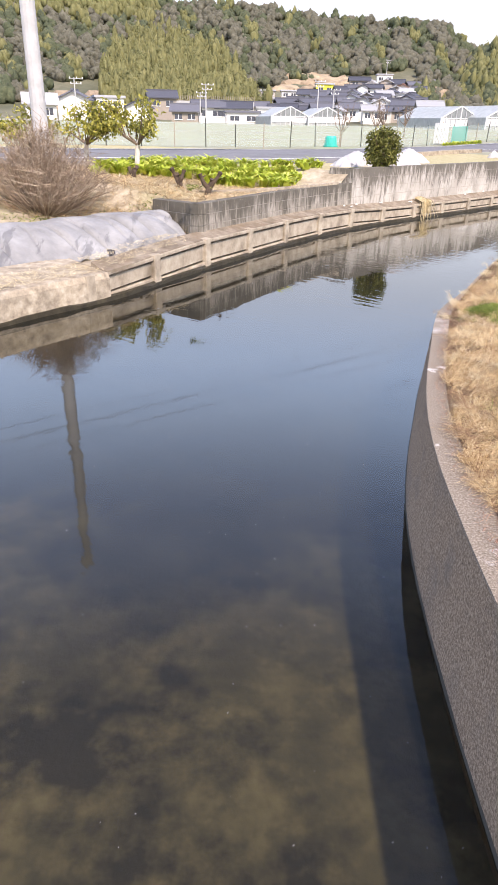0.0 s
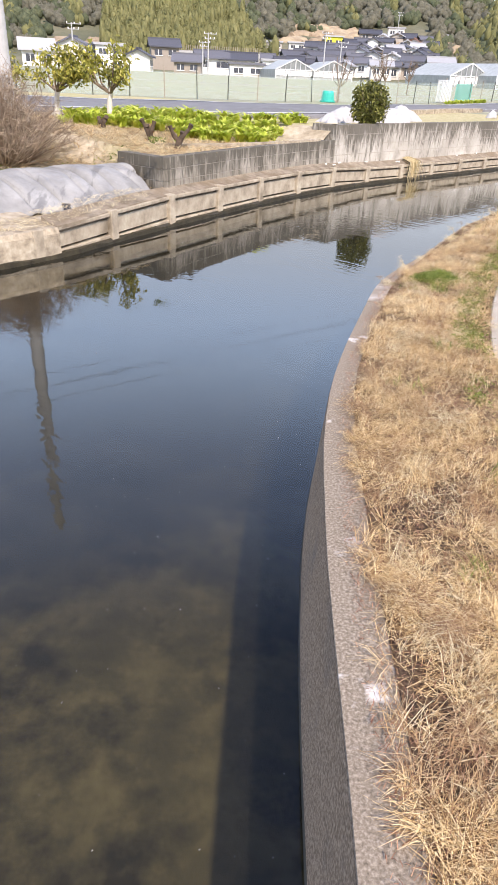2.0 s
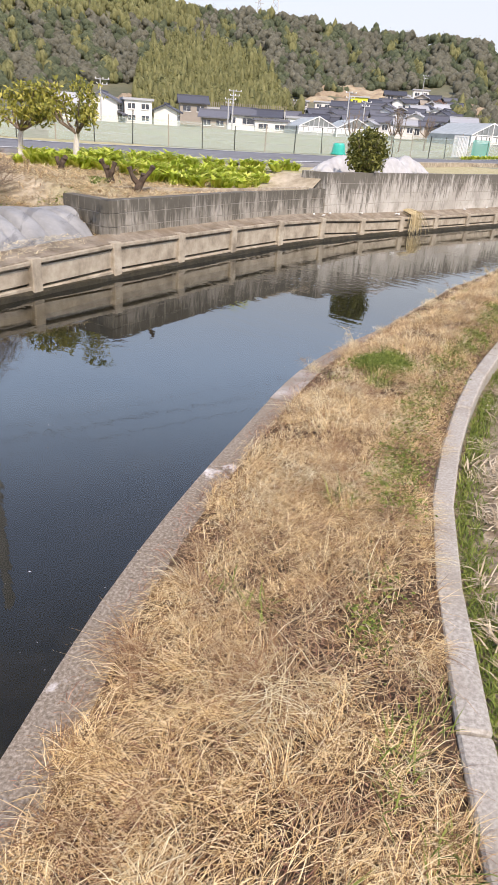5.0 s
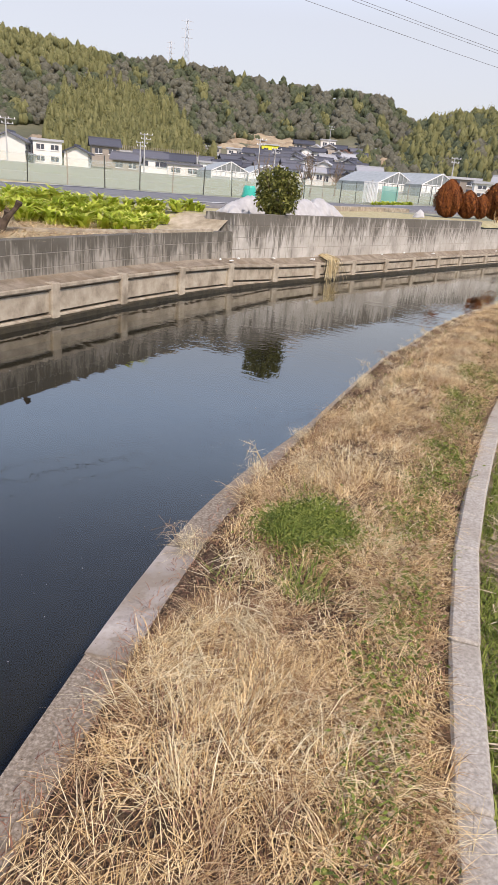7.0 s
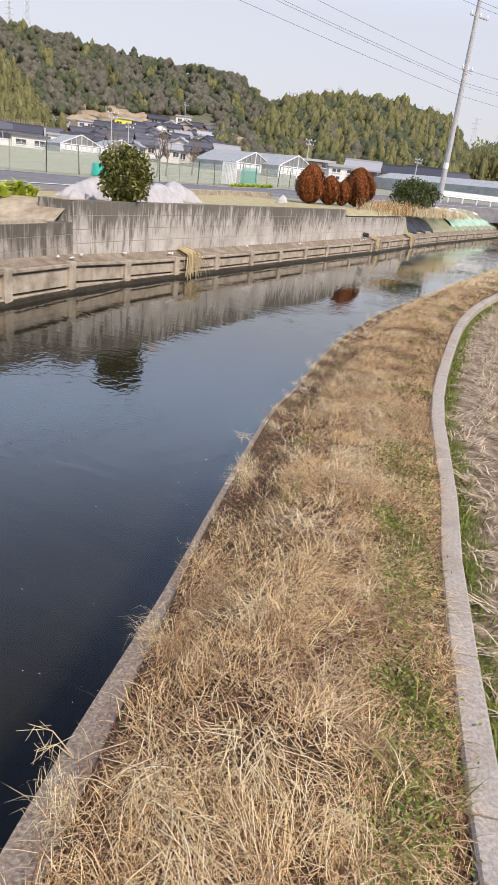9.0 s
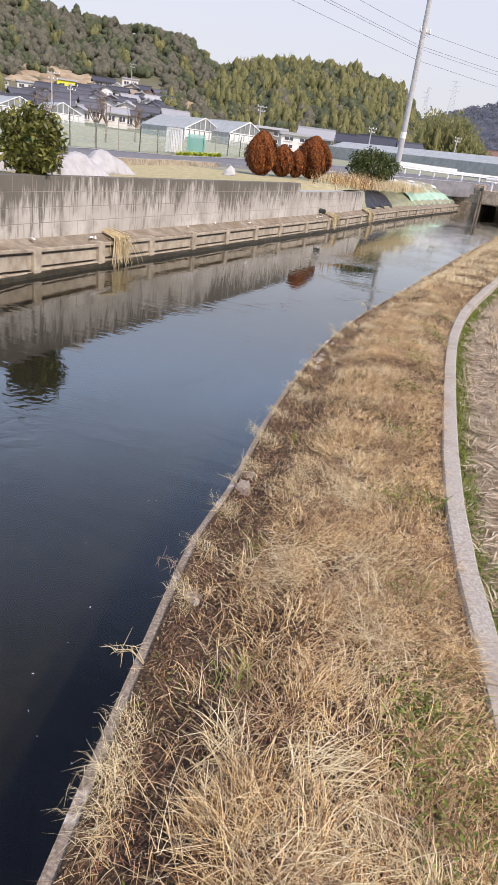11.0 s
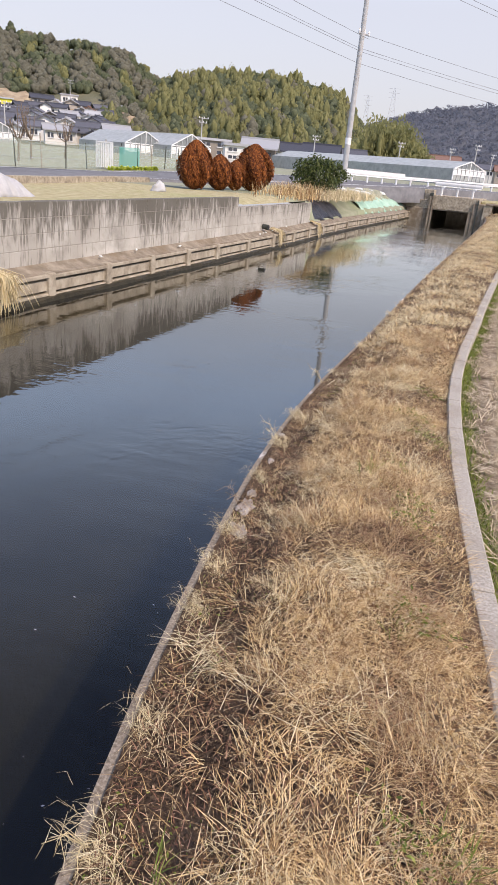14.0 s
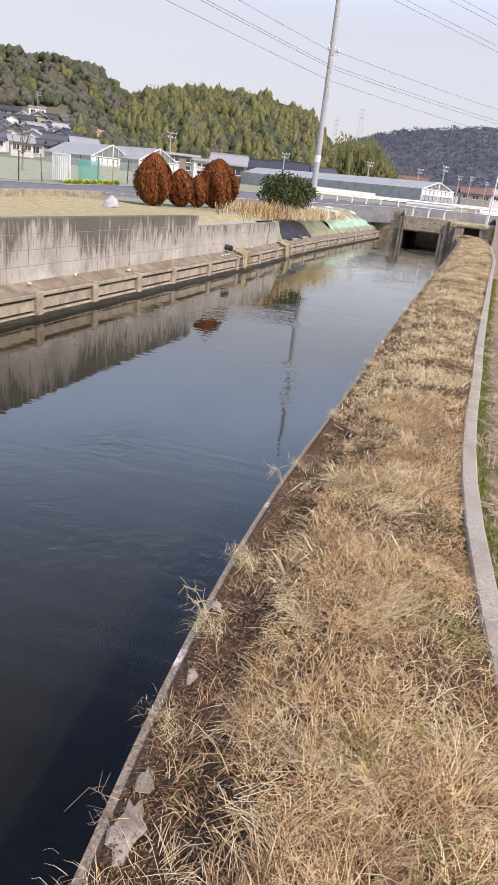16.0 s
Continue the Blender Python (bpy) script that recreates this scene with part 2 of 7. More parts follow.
TWIG = surface("dry_twig", [(0, (.14, .098, .068)), (.5, (.29, .215, .15)), (1, (.52, .43, .32))], 6, .9, 0, by="island")
WOOD_STAKE = surface("grey_timber", [(0, (.20, .17, .13)), (1, (.42, .37, .30))], 10, .9, .4, 60)
POLE = surface("pole_concrete", [(0, (.36, .365, .36)), (1, (.48, .485, .48))], 4, .8, .2, 90)
STEEL = surface("galvanised_steel", [(0, (.42, .43, .44)), (1, (.56, .57, .58))], 8, .5, .1, metal=.6)
DARK_STEEL = surface("dark_steel", [(0, (.03, .035, .03)), (1, (.08, .085, .07))], 8, .6, .1)
WIRE = surface("cable_black", [(0, (.12, .12, .13)), (1, (.20, .20, .21))], 3, .6, 0)
WHITE = surface("white_paint", [(0, (.70, .70, .69)), (1, (.84, .84, .83))], 5, .5, .1, stain=(.5, .47, .42), stain_scale=1.5, stain_amount=.3)
SHEET = surface("white_row_cover", [(0, (.42, .42, .43)), (1, (.60, .60, .60))], 5, .7, .4, 16, both=.2)
# thin dark streaks in the colour stand for shade in the creases
SILVER = surface("silver_plastic_sheet", [(0, (.19, .19, .187)), (.5, (.27, .27, .265)), (1, (.36, .36, .35))], 2.2, .55, .5, 9, spec=.2, bump_dist=.03,
                 stain=(.12, .12, .125), stain_scale=2.4, stain_stretch=(2.2, .35, 1), stain_range=(.55, .60), stain_amount=.6)
BLACK_SHEET = surface("black_plastic_sheet", [(0, (.012, .012, .016)), (1, (.04, .04, .05))], 3, .45, .6, 14, bump_dist=.03)
GREEN_SHEET = surface("pale_green_tarpaulin", [(0, (.22, .38, .28)), (.5, (.32, .50, .38)), (1, (.46, .62, .50))], 1.6, .6, .5, 8, bump_dist=.04)
SANDBAG = surface("pale_sandbag", [(0, (.50, .53, .52)), (1, (.74, .76, .74))], 6, .8, .4, 30)
TEAL = surface("teal_plastic", [(0, (.01, .34, .28)), (1, (.03, .46, .37))], 6, .4, .05)
NET = surface("green_net", [(0, (.10, .30, .22)), (1, (.20, .42, .32))], 6, .8, .1)
ROOF_DARK = surface("dark_roof_tile", [(0, (.045, .05, .068)), (.5, (.08, .085, .105)), (1, (.15, .155, .18))], 3, .75, .5, 9, by="object", bump_dist=.05)
ROOF_GREY = surface("grey_roof", [(0, (.30, .31, .33)), (1, (.46, .47, .49))], 3, .6, .2, 12, by="object")
ROOF_RED = surface("rusty_red_roof", [(0, (.17, .10, .08)), (1, (.26, .155, .12))], 3, .7, .2, 12)
RENDER_WHITE = surface("house_render", [(0, (.60, .57, .52)), (.5, (.76, .74, .70)), (1, (.86, .85, .83))], 2, .9, .1, by="object")
RENDER_TAN = surface("weathered_house_wall", [(0, (.17, .14, .115)), (.5, (.33, .29, .245)), (1, (.48, .44, .39))], 2, .9, .1, by="object")
YELLOW = surface("yellow_render", [(0, (.66, .62, .05)), (1, (.78, .74, .10))], 3, .8, .1)
GLASS_DARK = surface("dark_window", [(0, (.03, .035, .045)), (1, (.09, .10, .12))], 3, .15, 0, spec=.6)
FILM = surface("greenhouse_film", [(0, (.26, .285, .27)), (.5, (.34, .36, .345)), (1, (.42, .44, .425))], 1.5, .5, .1, 6, spec=.5)
# darker copy of the film: the dim inside is painted into the gable
FILM_DARK = surface("shaded_greenhouse_gable", [(0, (.13, .15, .15)), (1, (.24, .26, .26))], 1.5, .35, .1, 6, spec=.5)
HILL_SOIL = surface("hill_undergrowth", [(0, (.08, .085, .05)), (.5, (.13, .13, .08)), (1, (.20, .18, .12))], .08, 1, .5, .6, bump_dist=.5)
EARTH_CUT = surface("bare_slope_earth", [(0, (.20, .145, .10)), (.5, (.32, .25, .17)), (1, (.43, .36, .24))], .25, 1, .6, 1.5, bump_dist=.4)
# dark mottling in the next three stands for shaded gaps between leaves
BARE_WOOD = surface("bare_broadleaf_trees", [(0, (.155, .155, .115)), (.5, (.235, .228, .17)), (1, (.33, .315, .235))], .5, 1, .7, 1.1, both=.5, bump_dist=.5, stain=(.09, .095, .065), stain_scale=1.3, stain_amount=.55)
PINE = surface("dark_evergreen_trees", [(0, (.10, .122, .075)), (.5, (.165, .192, .112)), (1, (.25, .27, .155))], .5, 1, .7, 1.1, both=.5, bump_dist=.5, stain=(.055, .07, .045), stain_scale=1.3, stain_amount=.6)
BAMBOO = surface("bamboo_grove", [(0, (.19, .20, .09)), (.5, (.30, .295, .13)), (1, (.42, .40, .19))], .6, 1, .6, 1.2, both=.5, stretch=(1, 1, .22), bump_dist=.5, stain=(.085, .10, .045), stain_scale=.9, stain_stretch=(1, 1, .3), stain_amount=.6)
# distance haze is mixed into this colour as blue-grey
HAZED_WOOD = surface("far_woods_with_haze", [(0, (.15, .175, .215)), (.5, (.195, .21, .245)), (1, (.25, .25, .265))], .09, 1, .6, .35, both=.5, bump_dist=1.2)


def water_material():
    m = bpy.data.materials.new("still_murky_water")
    m.use_nodes = True
    nt = m.node_tree
    nt.nodes.remove(nt.nodes["Principled BSDF"])
    clear, gloss = nt.nodes.new("ShaderNodeBsdfTransparent"), nt.nodes.new("ShaderNodeBsdfGlossy")
    murk = nt.nodes.new("ShaderNodeBsdfDiffuse")
    murk.inputs[0].default_value = (.115, .112, .085, 1)
    clear.inputs[0].default_value = (.50, .49, .42, 1)
    gloss.inputs["Roughness"].default_value = 0.0
    gloss.inputs[0].default_value = (.90, .92, .92, 1)
    # gloss rises towards grazing view, raised half again to brighten the reflections
    fr, span = nt.nodes.new("ShaderNodeFresnel"), nt.nodes.new("ShaderNodeMath")
    fr.inputs["IOR"].default_value = 1.33
    span.operation, span.use_clamp = "MULTIPLY", True
    span.inputs[1].default_value = 1.5
    nt.links.new(fr.outputs[0], span.inputs[0])
    under, top = nt.nodes.new("ShaderNodeMixShader"), nt.nodes.new("ShaderNodeMixShader")
    under.inputs[0].default_value = 0.07
    nt.links.new(clear.outputs[0], under.inputs[1])
    nt.links.new(murk.outputs[0], under.inputs[2])
    nt.links.new(span.outputs[0], top.inputs[0])
    nt.links.new(under.outputs[0], top.inputs[1])
    nt.links.new(gloss.outputs[0], top.inputs[2])
    nt.links.new(top.outputs[0], nt.nodes["Material Output"].inputs[0])
    co = nt.nodes.new("ShaderNodeNewGeometry").outputs["Position"]
    heights = []
    for turn, st, sc, amp in ((-40, (.5, 3.0, 1), 2.6, 1.0), (-24, (.5, 2.6, 1), 6.0, .22)):
        mp = nt.nodes.new("ShaderNodeMapping")
        mp.vector_type = "TEXTURE"
        mp.inputs["Rotation"].default_value = (0, 0, radians(turn))
        mp.inputs["Scale"].default_value = (1 / st[0], 1 / st[1], 1)
        nt.links.new(co, mp.inputs[0])
        n = nt.nodes.new("ShaderNodeTexNoise")
        n.inputs["Scale"].default_value, n.inputs["Detail"].default_value = sc, 2
        nt.links.new(mp.outputs[0], n.inputs["Vector"])
        mul = nt.nodes.new("ShaderNodeMath")
        mul.operation = "MULTIPLY"
        mul.inputs[1].default_value = amp
        nt.links.new(n.outputs["Fac"], mul.inputs[0])
        heights.append(mul.outputs[0])
    # short sharp cat's-paws in a few drifting bands
    paw, band, lim, cut = nt.nodes.new("ShaderNodeTexNoise"), nt.nodes.new("ShaderNodeTexNoise"), nt.nodes.new("ShaderNodeMapRange"), nt.nodes.new("ShaderNodeMath")
    paw.inputs["Scale"].default_value, paw.inputs["Detail"].default_value, paw.inputs["Distortion"].default_value = 7.0, 1, 1.2
    band.inputs["Scale"].default_value, band.inputs["Detail"].default_value = .42, 1
    nt.links.new(co, paw.inputs["Vector"])
    nt.links.new(co, band.inputs["Vector"])
    nt.links.new(band.outputs["Fac"], lim.inputs["Value"])
    lim.inputs["From Min"].default_value, lim.inputs["From Max"].default_value, lim.inputs["To Max"].default_value = .53, .60, 1.7
    cut.operation = "MULTIPLY"
    nt.links.new(paw.outputs["Fac"], cut.inputs[0])
    nt.links.new(lim.outputs[0], cut.inputs[1])
    both_h = nt.nodes.new("ShaderNodeMath")
    nt.links.new(heights[1], both_h.inputs[0])
    nt.links.new(cut.outputs[0], both_h.inputs[1])
    add = nt.nodes.new("ShaderNodeMath")
    nt.links.new(heights[0], add.inputs[0])
    nt.links.new(both_h.outputs[0], add.inputs[1])
    # ripples in patches, calm between
    patch = nt.nodes.new("ShaderNodeTexNoise")
    patch.inputs["Scale"].default_value, patch.inputs["Detail"].default_value = .55, 2
    nt.links.new(co, patch.inputs["Vector"])
    mr = nt.nodes.new("ShaderNodeMapRange")
    mr.inputs["From Min"].default_value, mr.inputs["From Max"].default_value = .40, .66
    mr.inputs["To Min"].default_value, mr.inputs["To Max"].default_value = .12, .6
    nt.links.new(patch.outputs["Fac"], mr.inputs["Value"])
    # the open reach towards the bridge takes more wind than the sheltered bend
    sep, grow = nt.nodes.new("ShaderNodeSeparateXYZ"), nt.nodes.new("ShaderNodeMapRange")
    nt.links.new(co, sep.inputs[0])
    nt.links.new(sep.outputs[1], grow.inputs["Value"])
    grow.inputs["From Min"].default_value, grow.inputs["From Max"].default_value = 5.0, 17.0
    grow.inputs["To Min"].default_value, grow.inputs["To Max"].default_value = .36, 1.1
    gust = nt.nodes.new("ShaderNodeMath")
    gust.operation = "MULTIPLY"
    nt.links.new(mr.outputs[0], gust.inputs[0])
    nt.links.new(grow.outputs[0], gust.inputs[1])
    bp = nt.nodes.new("ShaderNodeBump")
    bp.inputs["Distance"].default_value = .0075
    nt.links.new(gust.outputs[0], bp.inputs["Strength"])
    nt.links.new(add.outputs[0], bp.inputs["Height"])
    nt.links.new(bp.outputs[0], gloss.inputs["Normal"])
    nt.links.new(bp.outputs[0], fr.inputs["Normal"])
    return m


WATER = water_material()


# ---------------------------------------------------------------- building helpers
def mesh_of(name, verts, faces, material, smooth=False):
    me = bpy.data.meshes.new(name)
    me.from_pydata([tuple(v) for v in verts], [], [tuple(f) for f in faces])
    me.materials.append(material)
    if smooth:
        me.polygons.foreach_set("use_smooth", [True] * len(me.polygons))
    me.update()
    return me


def part(name, bm, material, parent=None, label=""):
    """Links a bmesh (or a ready mesh) as one object, under a thing where one is given."""
    if isinstance(bm, bpy.types.Mesh):
        me = bm
    else:
        me = bpy.data.meshes.new(name)
        bm.normal_update()
        bm.to_mesh(me)
        bm.free()
        me.materials.append(material)
    ob = new(name, me)
    if parent:
        ob.parent = parent
    if label:
        ob["label"] = label
    return ob


def thing(name, m, label, category, group=""):
    ob = new(name)
    ob.matrix_world = m
    return tagged(ob, label, category, group)


def box(bm, lo, hi, bevel=0.0, m=None):
    made = bmesh.ops.create_cube(bm, size=1.0)["verts"]
    c, s = [(a + b) / 2 for a, b in zip(lo, hi)], [b - a for a, b in zip(lo, hi)]
    bmesh.ops.scale(bm, vec=s, verts=made)
    bmesh.ops.translate(bm, vec=c, verts=made)
    if bevel:
        edges = list({e for v in made for e in v.link_edges})
        made = bmesh.ops.bevel(bm, geom=edges, offset=bevel, segments=1, affect="EDGES", profile=.5)["verts"]
    if m is not None:
        bmesh.ops.transform(bm, matrix=m, verts=[v for v in made if v.is_valid])
    return bm


def boxed(lo, hi, bevel=0.0):
    return box(bmesh.new(), lo, hi, bevel)


def tube(bm, points, radii, sides=8):
    """A tapered tube along points."""
    rings = []
    for i, p in enumerate(points):
        p = Vector(p)
        d = (Vector(points[min(i + 1, len(points) - 1)]) - Vector(points[max(i - 1, 0)])).normalized()
        a = d.orthogonal().normalized() if i == 0 else (a - d * a.dot(d)).normalized()
        b = d.cross(a)
        r = radii[i] if isinstance(radii, (list, tuple)) else radii
        rings.append([bm.verts.new(p + (a * math.cos(k) + b * math.sin(k)) * r) for k in [2 * math.pi * j / sides for j in range(sides)]])
    for r0, r1 in zip(rings, rings[1:]):
        for j in range(sides):
            bm.faces.new((r0[j], r0[(j + 1) % sides], r1[(j + 1) % sides], r1[j]))
    bm.faces.new(rings[0][::-1])
    bm.faces.new(rings[-1])
    return bm


def poly_at(line, s):
    """The point and direction at arc length s of a polyline (numpy n x 2), extended past its ends."""
    seg = np.diff(line, axis=0)
    ln = np.hypot(seg[:, 0], seg[:, 1])
    cum = np.concatenate([[0], np.cumsum(ln)])
    i = int(np.clip(np.searchsorted(cum, s) - 1, 0, len(ln) - 1))
    d = seg[i] / ln[i]
    return line[i] + d * (s - cum[i]), d


def smooth_line(pts, step=0.4):
    """A Catmull-Rom curve through pts, at about even steps."""
    p = np.array(pts, float)
    q = np.vstack([2 * p[0] - p[1], p, 2 * p[-1] - p[-2]])
    out = []
    for i in range(1, len(q) - 2):
        n = max(2, int(np.hypot(*(q[i + 1] - q[i])) / step))
        for t in np.arange(n) / n:
            out.append(.5 * (2 * q[i] + (q[i + 1] - q[i - 1]) * t + (2 * q[i - 1] - 5 * q[i] + 4 * q[i + 1] - q[i + 2]) * t * t
                             + (3 * q[i] - q[i - 1] - 3 * q[i + 1] + q[i + 2]) * t ** 3))
    out.append(p[-1])
    return np.array(out)


def length_of(line):
    return float(np.hypot(*np.diff(line, axis=0).T).sum())


def normals_of(line):
    """Unit normals to the left of a line's direction."""
    d = np.gradient(line, axis=0)
    d /= np.hypot(d[:, 0], d[:, 1])[:, None]
    return np.stack([-d[:, 1], d[:, 0]], 1)


def sweep(name, line, profile, material, closed=True, smooth=False):
    """A band along a line: the profile is (offset to the left, z) pairs, or a function of the station that gives them."""
    n = normals_of(line)
    prof = [profile(i) if callable(profile) else profile for i in range(len(line))]
    k = len(prof[0])
    verts = [(line[i][0] + n[i][0] * o, line[i][1] + n[i][1] * o, z) for i in range(len(line)) for o, z in prof[i]]
    faces = []
    for i in range(len(line) - 1):
        for j in range(k if closed else k - 1):
            a, b = i * k + j, i * k + (j + 1) % k
            faces.append((a, b, b + k, a + k))
    if closed:
        faces += [tuple(range(k))[::-1], tuple(range((len(line) - 1) * k, len(line) * k))]
    me = mesh_of(name, verts, faces, material, smooth)
    b = bmesh.new()
    b.from_mesh(me)
    bmesh.ops.recalc_face_normals(b, faces=b.faces)
    b.to_mesh(me)
    b.free()
    return me


def ease(x, a, b):
    t = np.clip((np.asarray(x, float) - a) / (b - a), 0, 1)
    return t * t * (3 - 2 * t)


def wobble(x, y, scale, seed=0.0):
    """Smooth pseudo-random relief, about -1 to 1, on arrays."""
    x, y = np.asarray(x) * scale, np.asarray(y) * scale
    return (np.sin(1.3 * x + 2.1 * y + seed) + np.sin(-2.3 * x + 1.1 * y + 1.7 + seed) * .7 + np.sin(3.7 * x + 3.1 * y + 4.1 * seed + 2) * .5
            + np.sin(5.9 * x - 4.7 * y + seed * 2.3) * .35) / 2.2


def blades(name, root, length, heading, lift, width, material, droop=0.6, rng=None):
    """Thin curved blades in one mesh: root n x 3, the rest arrays of n. lift is the angle up from level at the root."""
    n = len(root)
    dirh = np.stack([np.cos(heading), np.sin(heading), np.zeros(n)], 1)
    side = np.stack([-np.sin(heading), np.cos(heading), np.zeros(n)], 1) * (width / 2)[:, None]
    up = np.array([0, 0, 1.0])
    l1 = (length * .5)[:, None]
    a2 = lift * (1 - droop)
    p1 = root + (dirh * np.cos(lift)[:, None] + up * np.sin(lift)[:, None]) * l1
    p2 = p1 + (dirh * np.cos(a2)[:, None] + up * np.sin(a2)[:, None]) * l1
    v = np.stack([root - side, root + side, p1 - side * .8, p1 + side * .8, p2], 1).reshape(-1, 3)
    b = np.arange(n)[:, None] * 5
    quads, tris = b + np.array([0, 1, 3, 2]), b + np.array([2, 3, 4])
    me = bpy.data.meshes.new(name)
    me.vertices.add(len(v))
    me.vertices.foreach_set("co", v.ravel())
    loops = np.concatenate([quads, tris], 1).ravel()
    me.loops.add(len(loops))
    me.loops.foreach_set("vertex_index", loops.astype(np.int32))
    me.polygons.add(2 * n)
    starts = (np.arange(n)[:, None] * 7 + np.array([0, 4])).ravel()
    me.polygons.foreach_set("loop_start", starts.astype(np.int32))
    me.materials.append(material)
    me.update(calc_edges=True)
    me.validate()
    return me


def clump_cloud(name, centres, sizes, material, rng, squash=1.0, sub=1, rough=.35, smooth=False):
    """Many uneven lumps in one mesh (far crowns, bundles of foliage)."""
    b = bmesh.new()
    bmesh.ops.create_icosphere(b, subdivisions=sub, radius=1.0)
    base = np.array([v.co[:] for v in b.verts])
    tri = np.array([[v.index for v in f.verts] for f in b.faces])
    b.free()
    n, k = len(centres), len(base)
    sizes = np.asarray(sizes, float)
    if sizes.ndim == 1:
        sizes = np.stack([sizes, sizes, sizes * squash], 1)
    v = base[None] * (1 + rng.uniform(-rough, rough, (n, k, 1)))
    v = v * sizes[:, None, :] + np.asarray(centres)[:, None, :]
    f = (tri[None] + (np.arange(n) * k)[:, None, None]).reshape(-1, 3)
    me = bpy.data.meshes.new(name)
    me.vertices.add(n * k)
    me.vertices.foreach_set("co", v.ravel())
    me.loops.add(f.size)
    me.loops.foreach_set("vertex_index", f.ravel().astype(np.int32))
    me.polygons.add(len(f))
    me.polygons.foreach_set("loop_start", (np.arange(len(f)) * 3).astype(np.int32))
    me.polygons.foreach_set("use_smooth", [smooth] * len(f))
    me.materials.append(material)
    me.update(calc_edges=True)
    return me


def leaves(name, points, size, material, rng, flat=0.0, upright=0.0, facing=None):
    """Small folded leaves of two triangles at points, turned every way, or about square to the directions in facing."""
    n = len(points)
    a = rng.normal(size=(n, 3))
    a[:, 2] *= 1 - flat
    a[:, 2] += upright * np.sign(a[:, 2])
    c = rng.normal(size=(n, 3))
    if facing is not None:
        out = facing + rng.normal(0, .35, (n, 3))
        out /= np.linalg.norm(out, axis=1)[:, None]
        a -= out * (a * out).sum(1)[:, None]
        c = np.cross(a, out)
    a /= np.linalg.norm(a, axis=1)[:, None]
    c -= a * (a * c).sum(1)[:, None]
    c /= np.linalg.norm(c, axis=1)[:, None]
    s = np.asarray(size).reshape(-1, 1) * rng.uniform(.7, 1.3, (n, 1))
    v = np.stack([points - a * s, points + c * s * .42 + np.array([0, 0, .15]) * s, points + a * s, points - c * s * .42 + np.array([0, 0, .15]) * s], 1).reshape(-1, 3)
    b = np.arange(n)[:, None] * 4
    f = np.concatenate([b + np.array([0, 1, 2]), b + np.array([0, 2, 3])], 1).reshape(-1, 3)
    me = bpy.data.meshes.new(name)
    me.vertices.add(4 * n)
    me.vertices.foreach_set("co", v.ravel())
    me.loops.add(f.size)
    me.loops.foreach_set("vertex_index", f.ravel().astype(np.int32))
    me.polygons.add(len(f))
    me.polygons.foreach_set("loop_start", (np.arange(len(f)) * 3).astype(np.int32))
    me.materials.append(material)
    me.update(calc_edges=True)
    return me


def structure(name, me, label=""):
    return tagged(new(name, me), label, "", "", "structure")


def stuff(name, me, label, category):
    return tagged(new(name, me), label, category, "", "stuff")


RNG = np.random.default_rng(7)

# ---------------------------------------------------------------- the plan: canal, banks, road
WATER_Z, BED_Z, POST_Z, LEDGE_Z = -0.67, -1.04, -0.30, -0.19
FAR_PTS = [(-9.0, -8.0), (-6.5, 0.5), (-4.4, 5.2), (-2.85, 7.95), (-1.85, 9.35), (-1.2, 10.7), (-.6, 11.9), (.05, 13.1), (.74, 14.39), (1.52, 15.66),
           (2.37, 16.9), (3.31, 18.07), (4.33, 19.17), (5.35, 20.26), (6.39, 21.35), (7.41, 22.44), (8.44, 23.54), (9.47, 24.63), (10.5, 25.73),
           (13.2, 28.6), (16.3, 32.1), (20.0, 36.0), (23.6, 39.7), (26.4, 42.5), (28.9, 45.1)]
FAR = smooth_line(FAR_PTS, .35)
BRIDGE_L, BRIDGE_R = np.array([29.82, 44.2]), np.array([31.3, 42.74])
NEAR_PTS = [(1.8, -9.0), (1.42, -3.0), (1.28, 0.5), (1.27, 1.62), (1.27, 2.4), (1.285, 2.85), (1.31, 3.35), (1.38, 3.95), (1.485, 4.5), (1.6, 4.98), (1.735, 5.5), (1.9, 6.13), (2.08, 6.73), (2.28, 7.23),
            (2.48, 7.66), (2.73, 8.17), (3.08, 8.92), (3.39, 9.56), (3.77, 10.31), (4.04, 10.71), (4.63, 11.73), (5.2, 12.6), (5.85, 13.5), (6.73, 14.55), (8.26, 16.2), (11.0, 19.2), (15.3, 23.8),
            (23.0, 32.0), (28.0, 37.4), (30.4, 40.2), (32.0, 42.1)]
NEAR = smooth_line(NEAR_PTS, .25)
KERB_PTS = [(2.9, -9.0), (2.5, -3.0), (2.36, 0.5), (2.38, 2.0), (2.405, 3.2), (2.44, 3.9), (2.51, 4.5), (2.6, 5.0), (2.74, 5.48), (2.88, 5.92), (3.16, 6.68), (3.35, 7.08), (3.49, 7.36), (3.75, 7.93), (4.25, 8.85),
            (4.57, 9.52), (5.06, 10.4), (5.97, 11.8), (6.75, 12.93), (7.5, 13.9), (8.32, 14.83), (9.7, 16.25), (10.95, 17.55), (16.3, 23.0), (21.8, 28.6), (27.2, 34.4), (30.5, 37.8), (32.6, 40.0)]
KERBS = smooth_line(KERB_PTS, .3)


def near_x(y):
    return np.interp(y, NEAR[:, 1], NEAR[:, 0])


def kerb_x(y):
    return np.interp(y, KERBS[:, 1], KERBS[:, 0])


def near_top(y):
    """The height of the near wall's top: it drops a little where the bank begins to lean."""
    return -0.15 * ease(y, 5.6, 8.6)


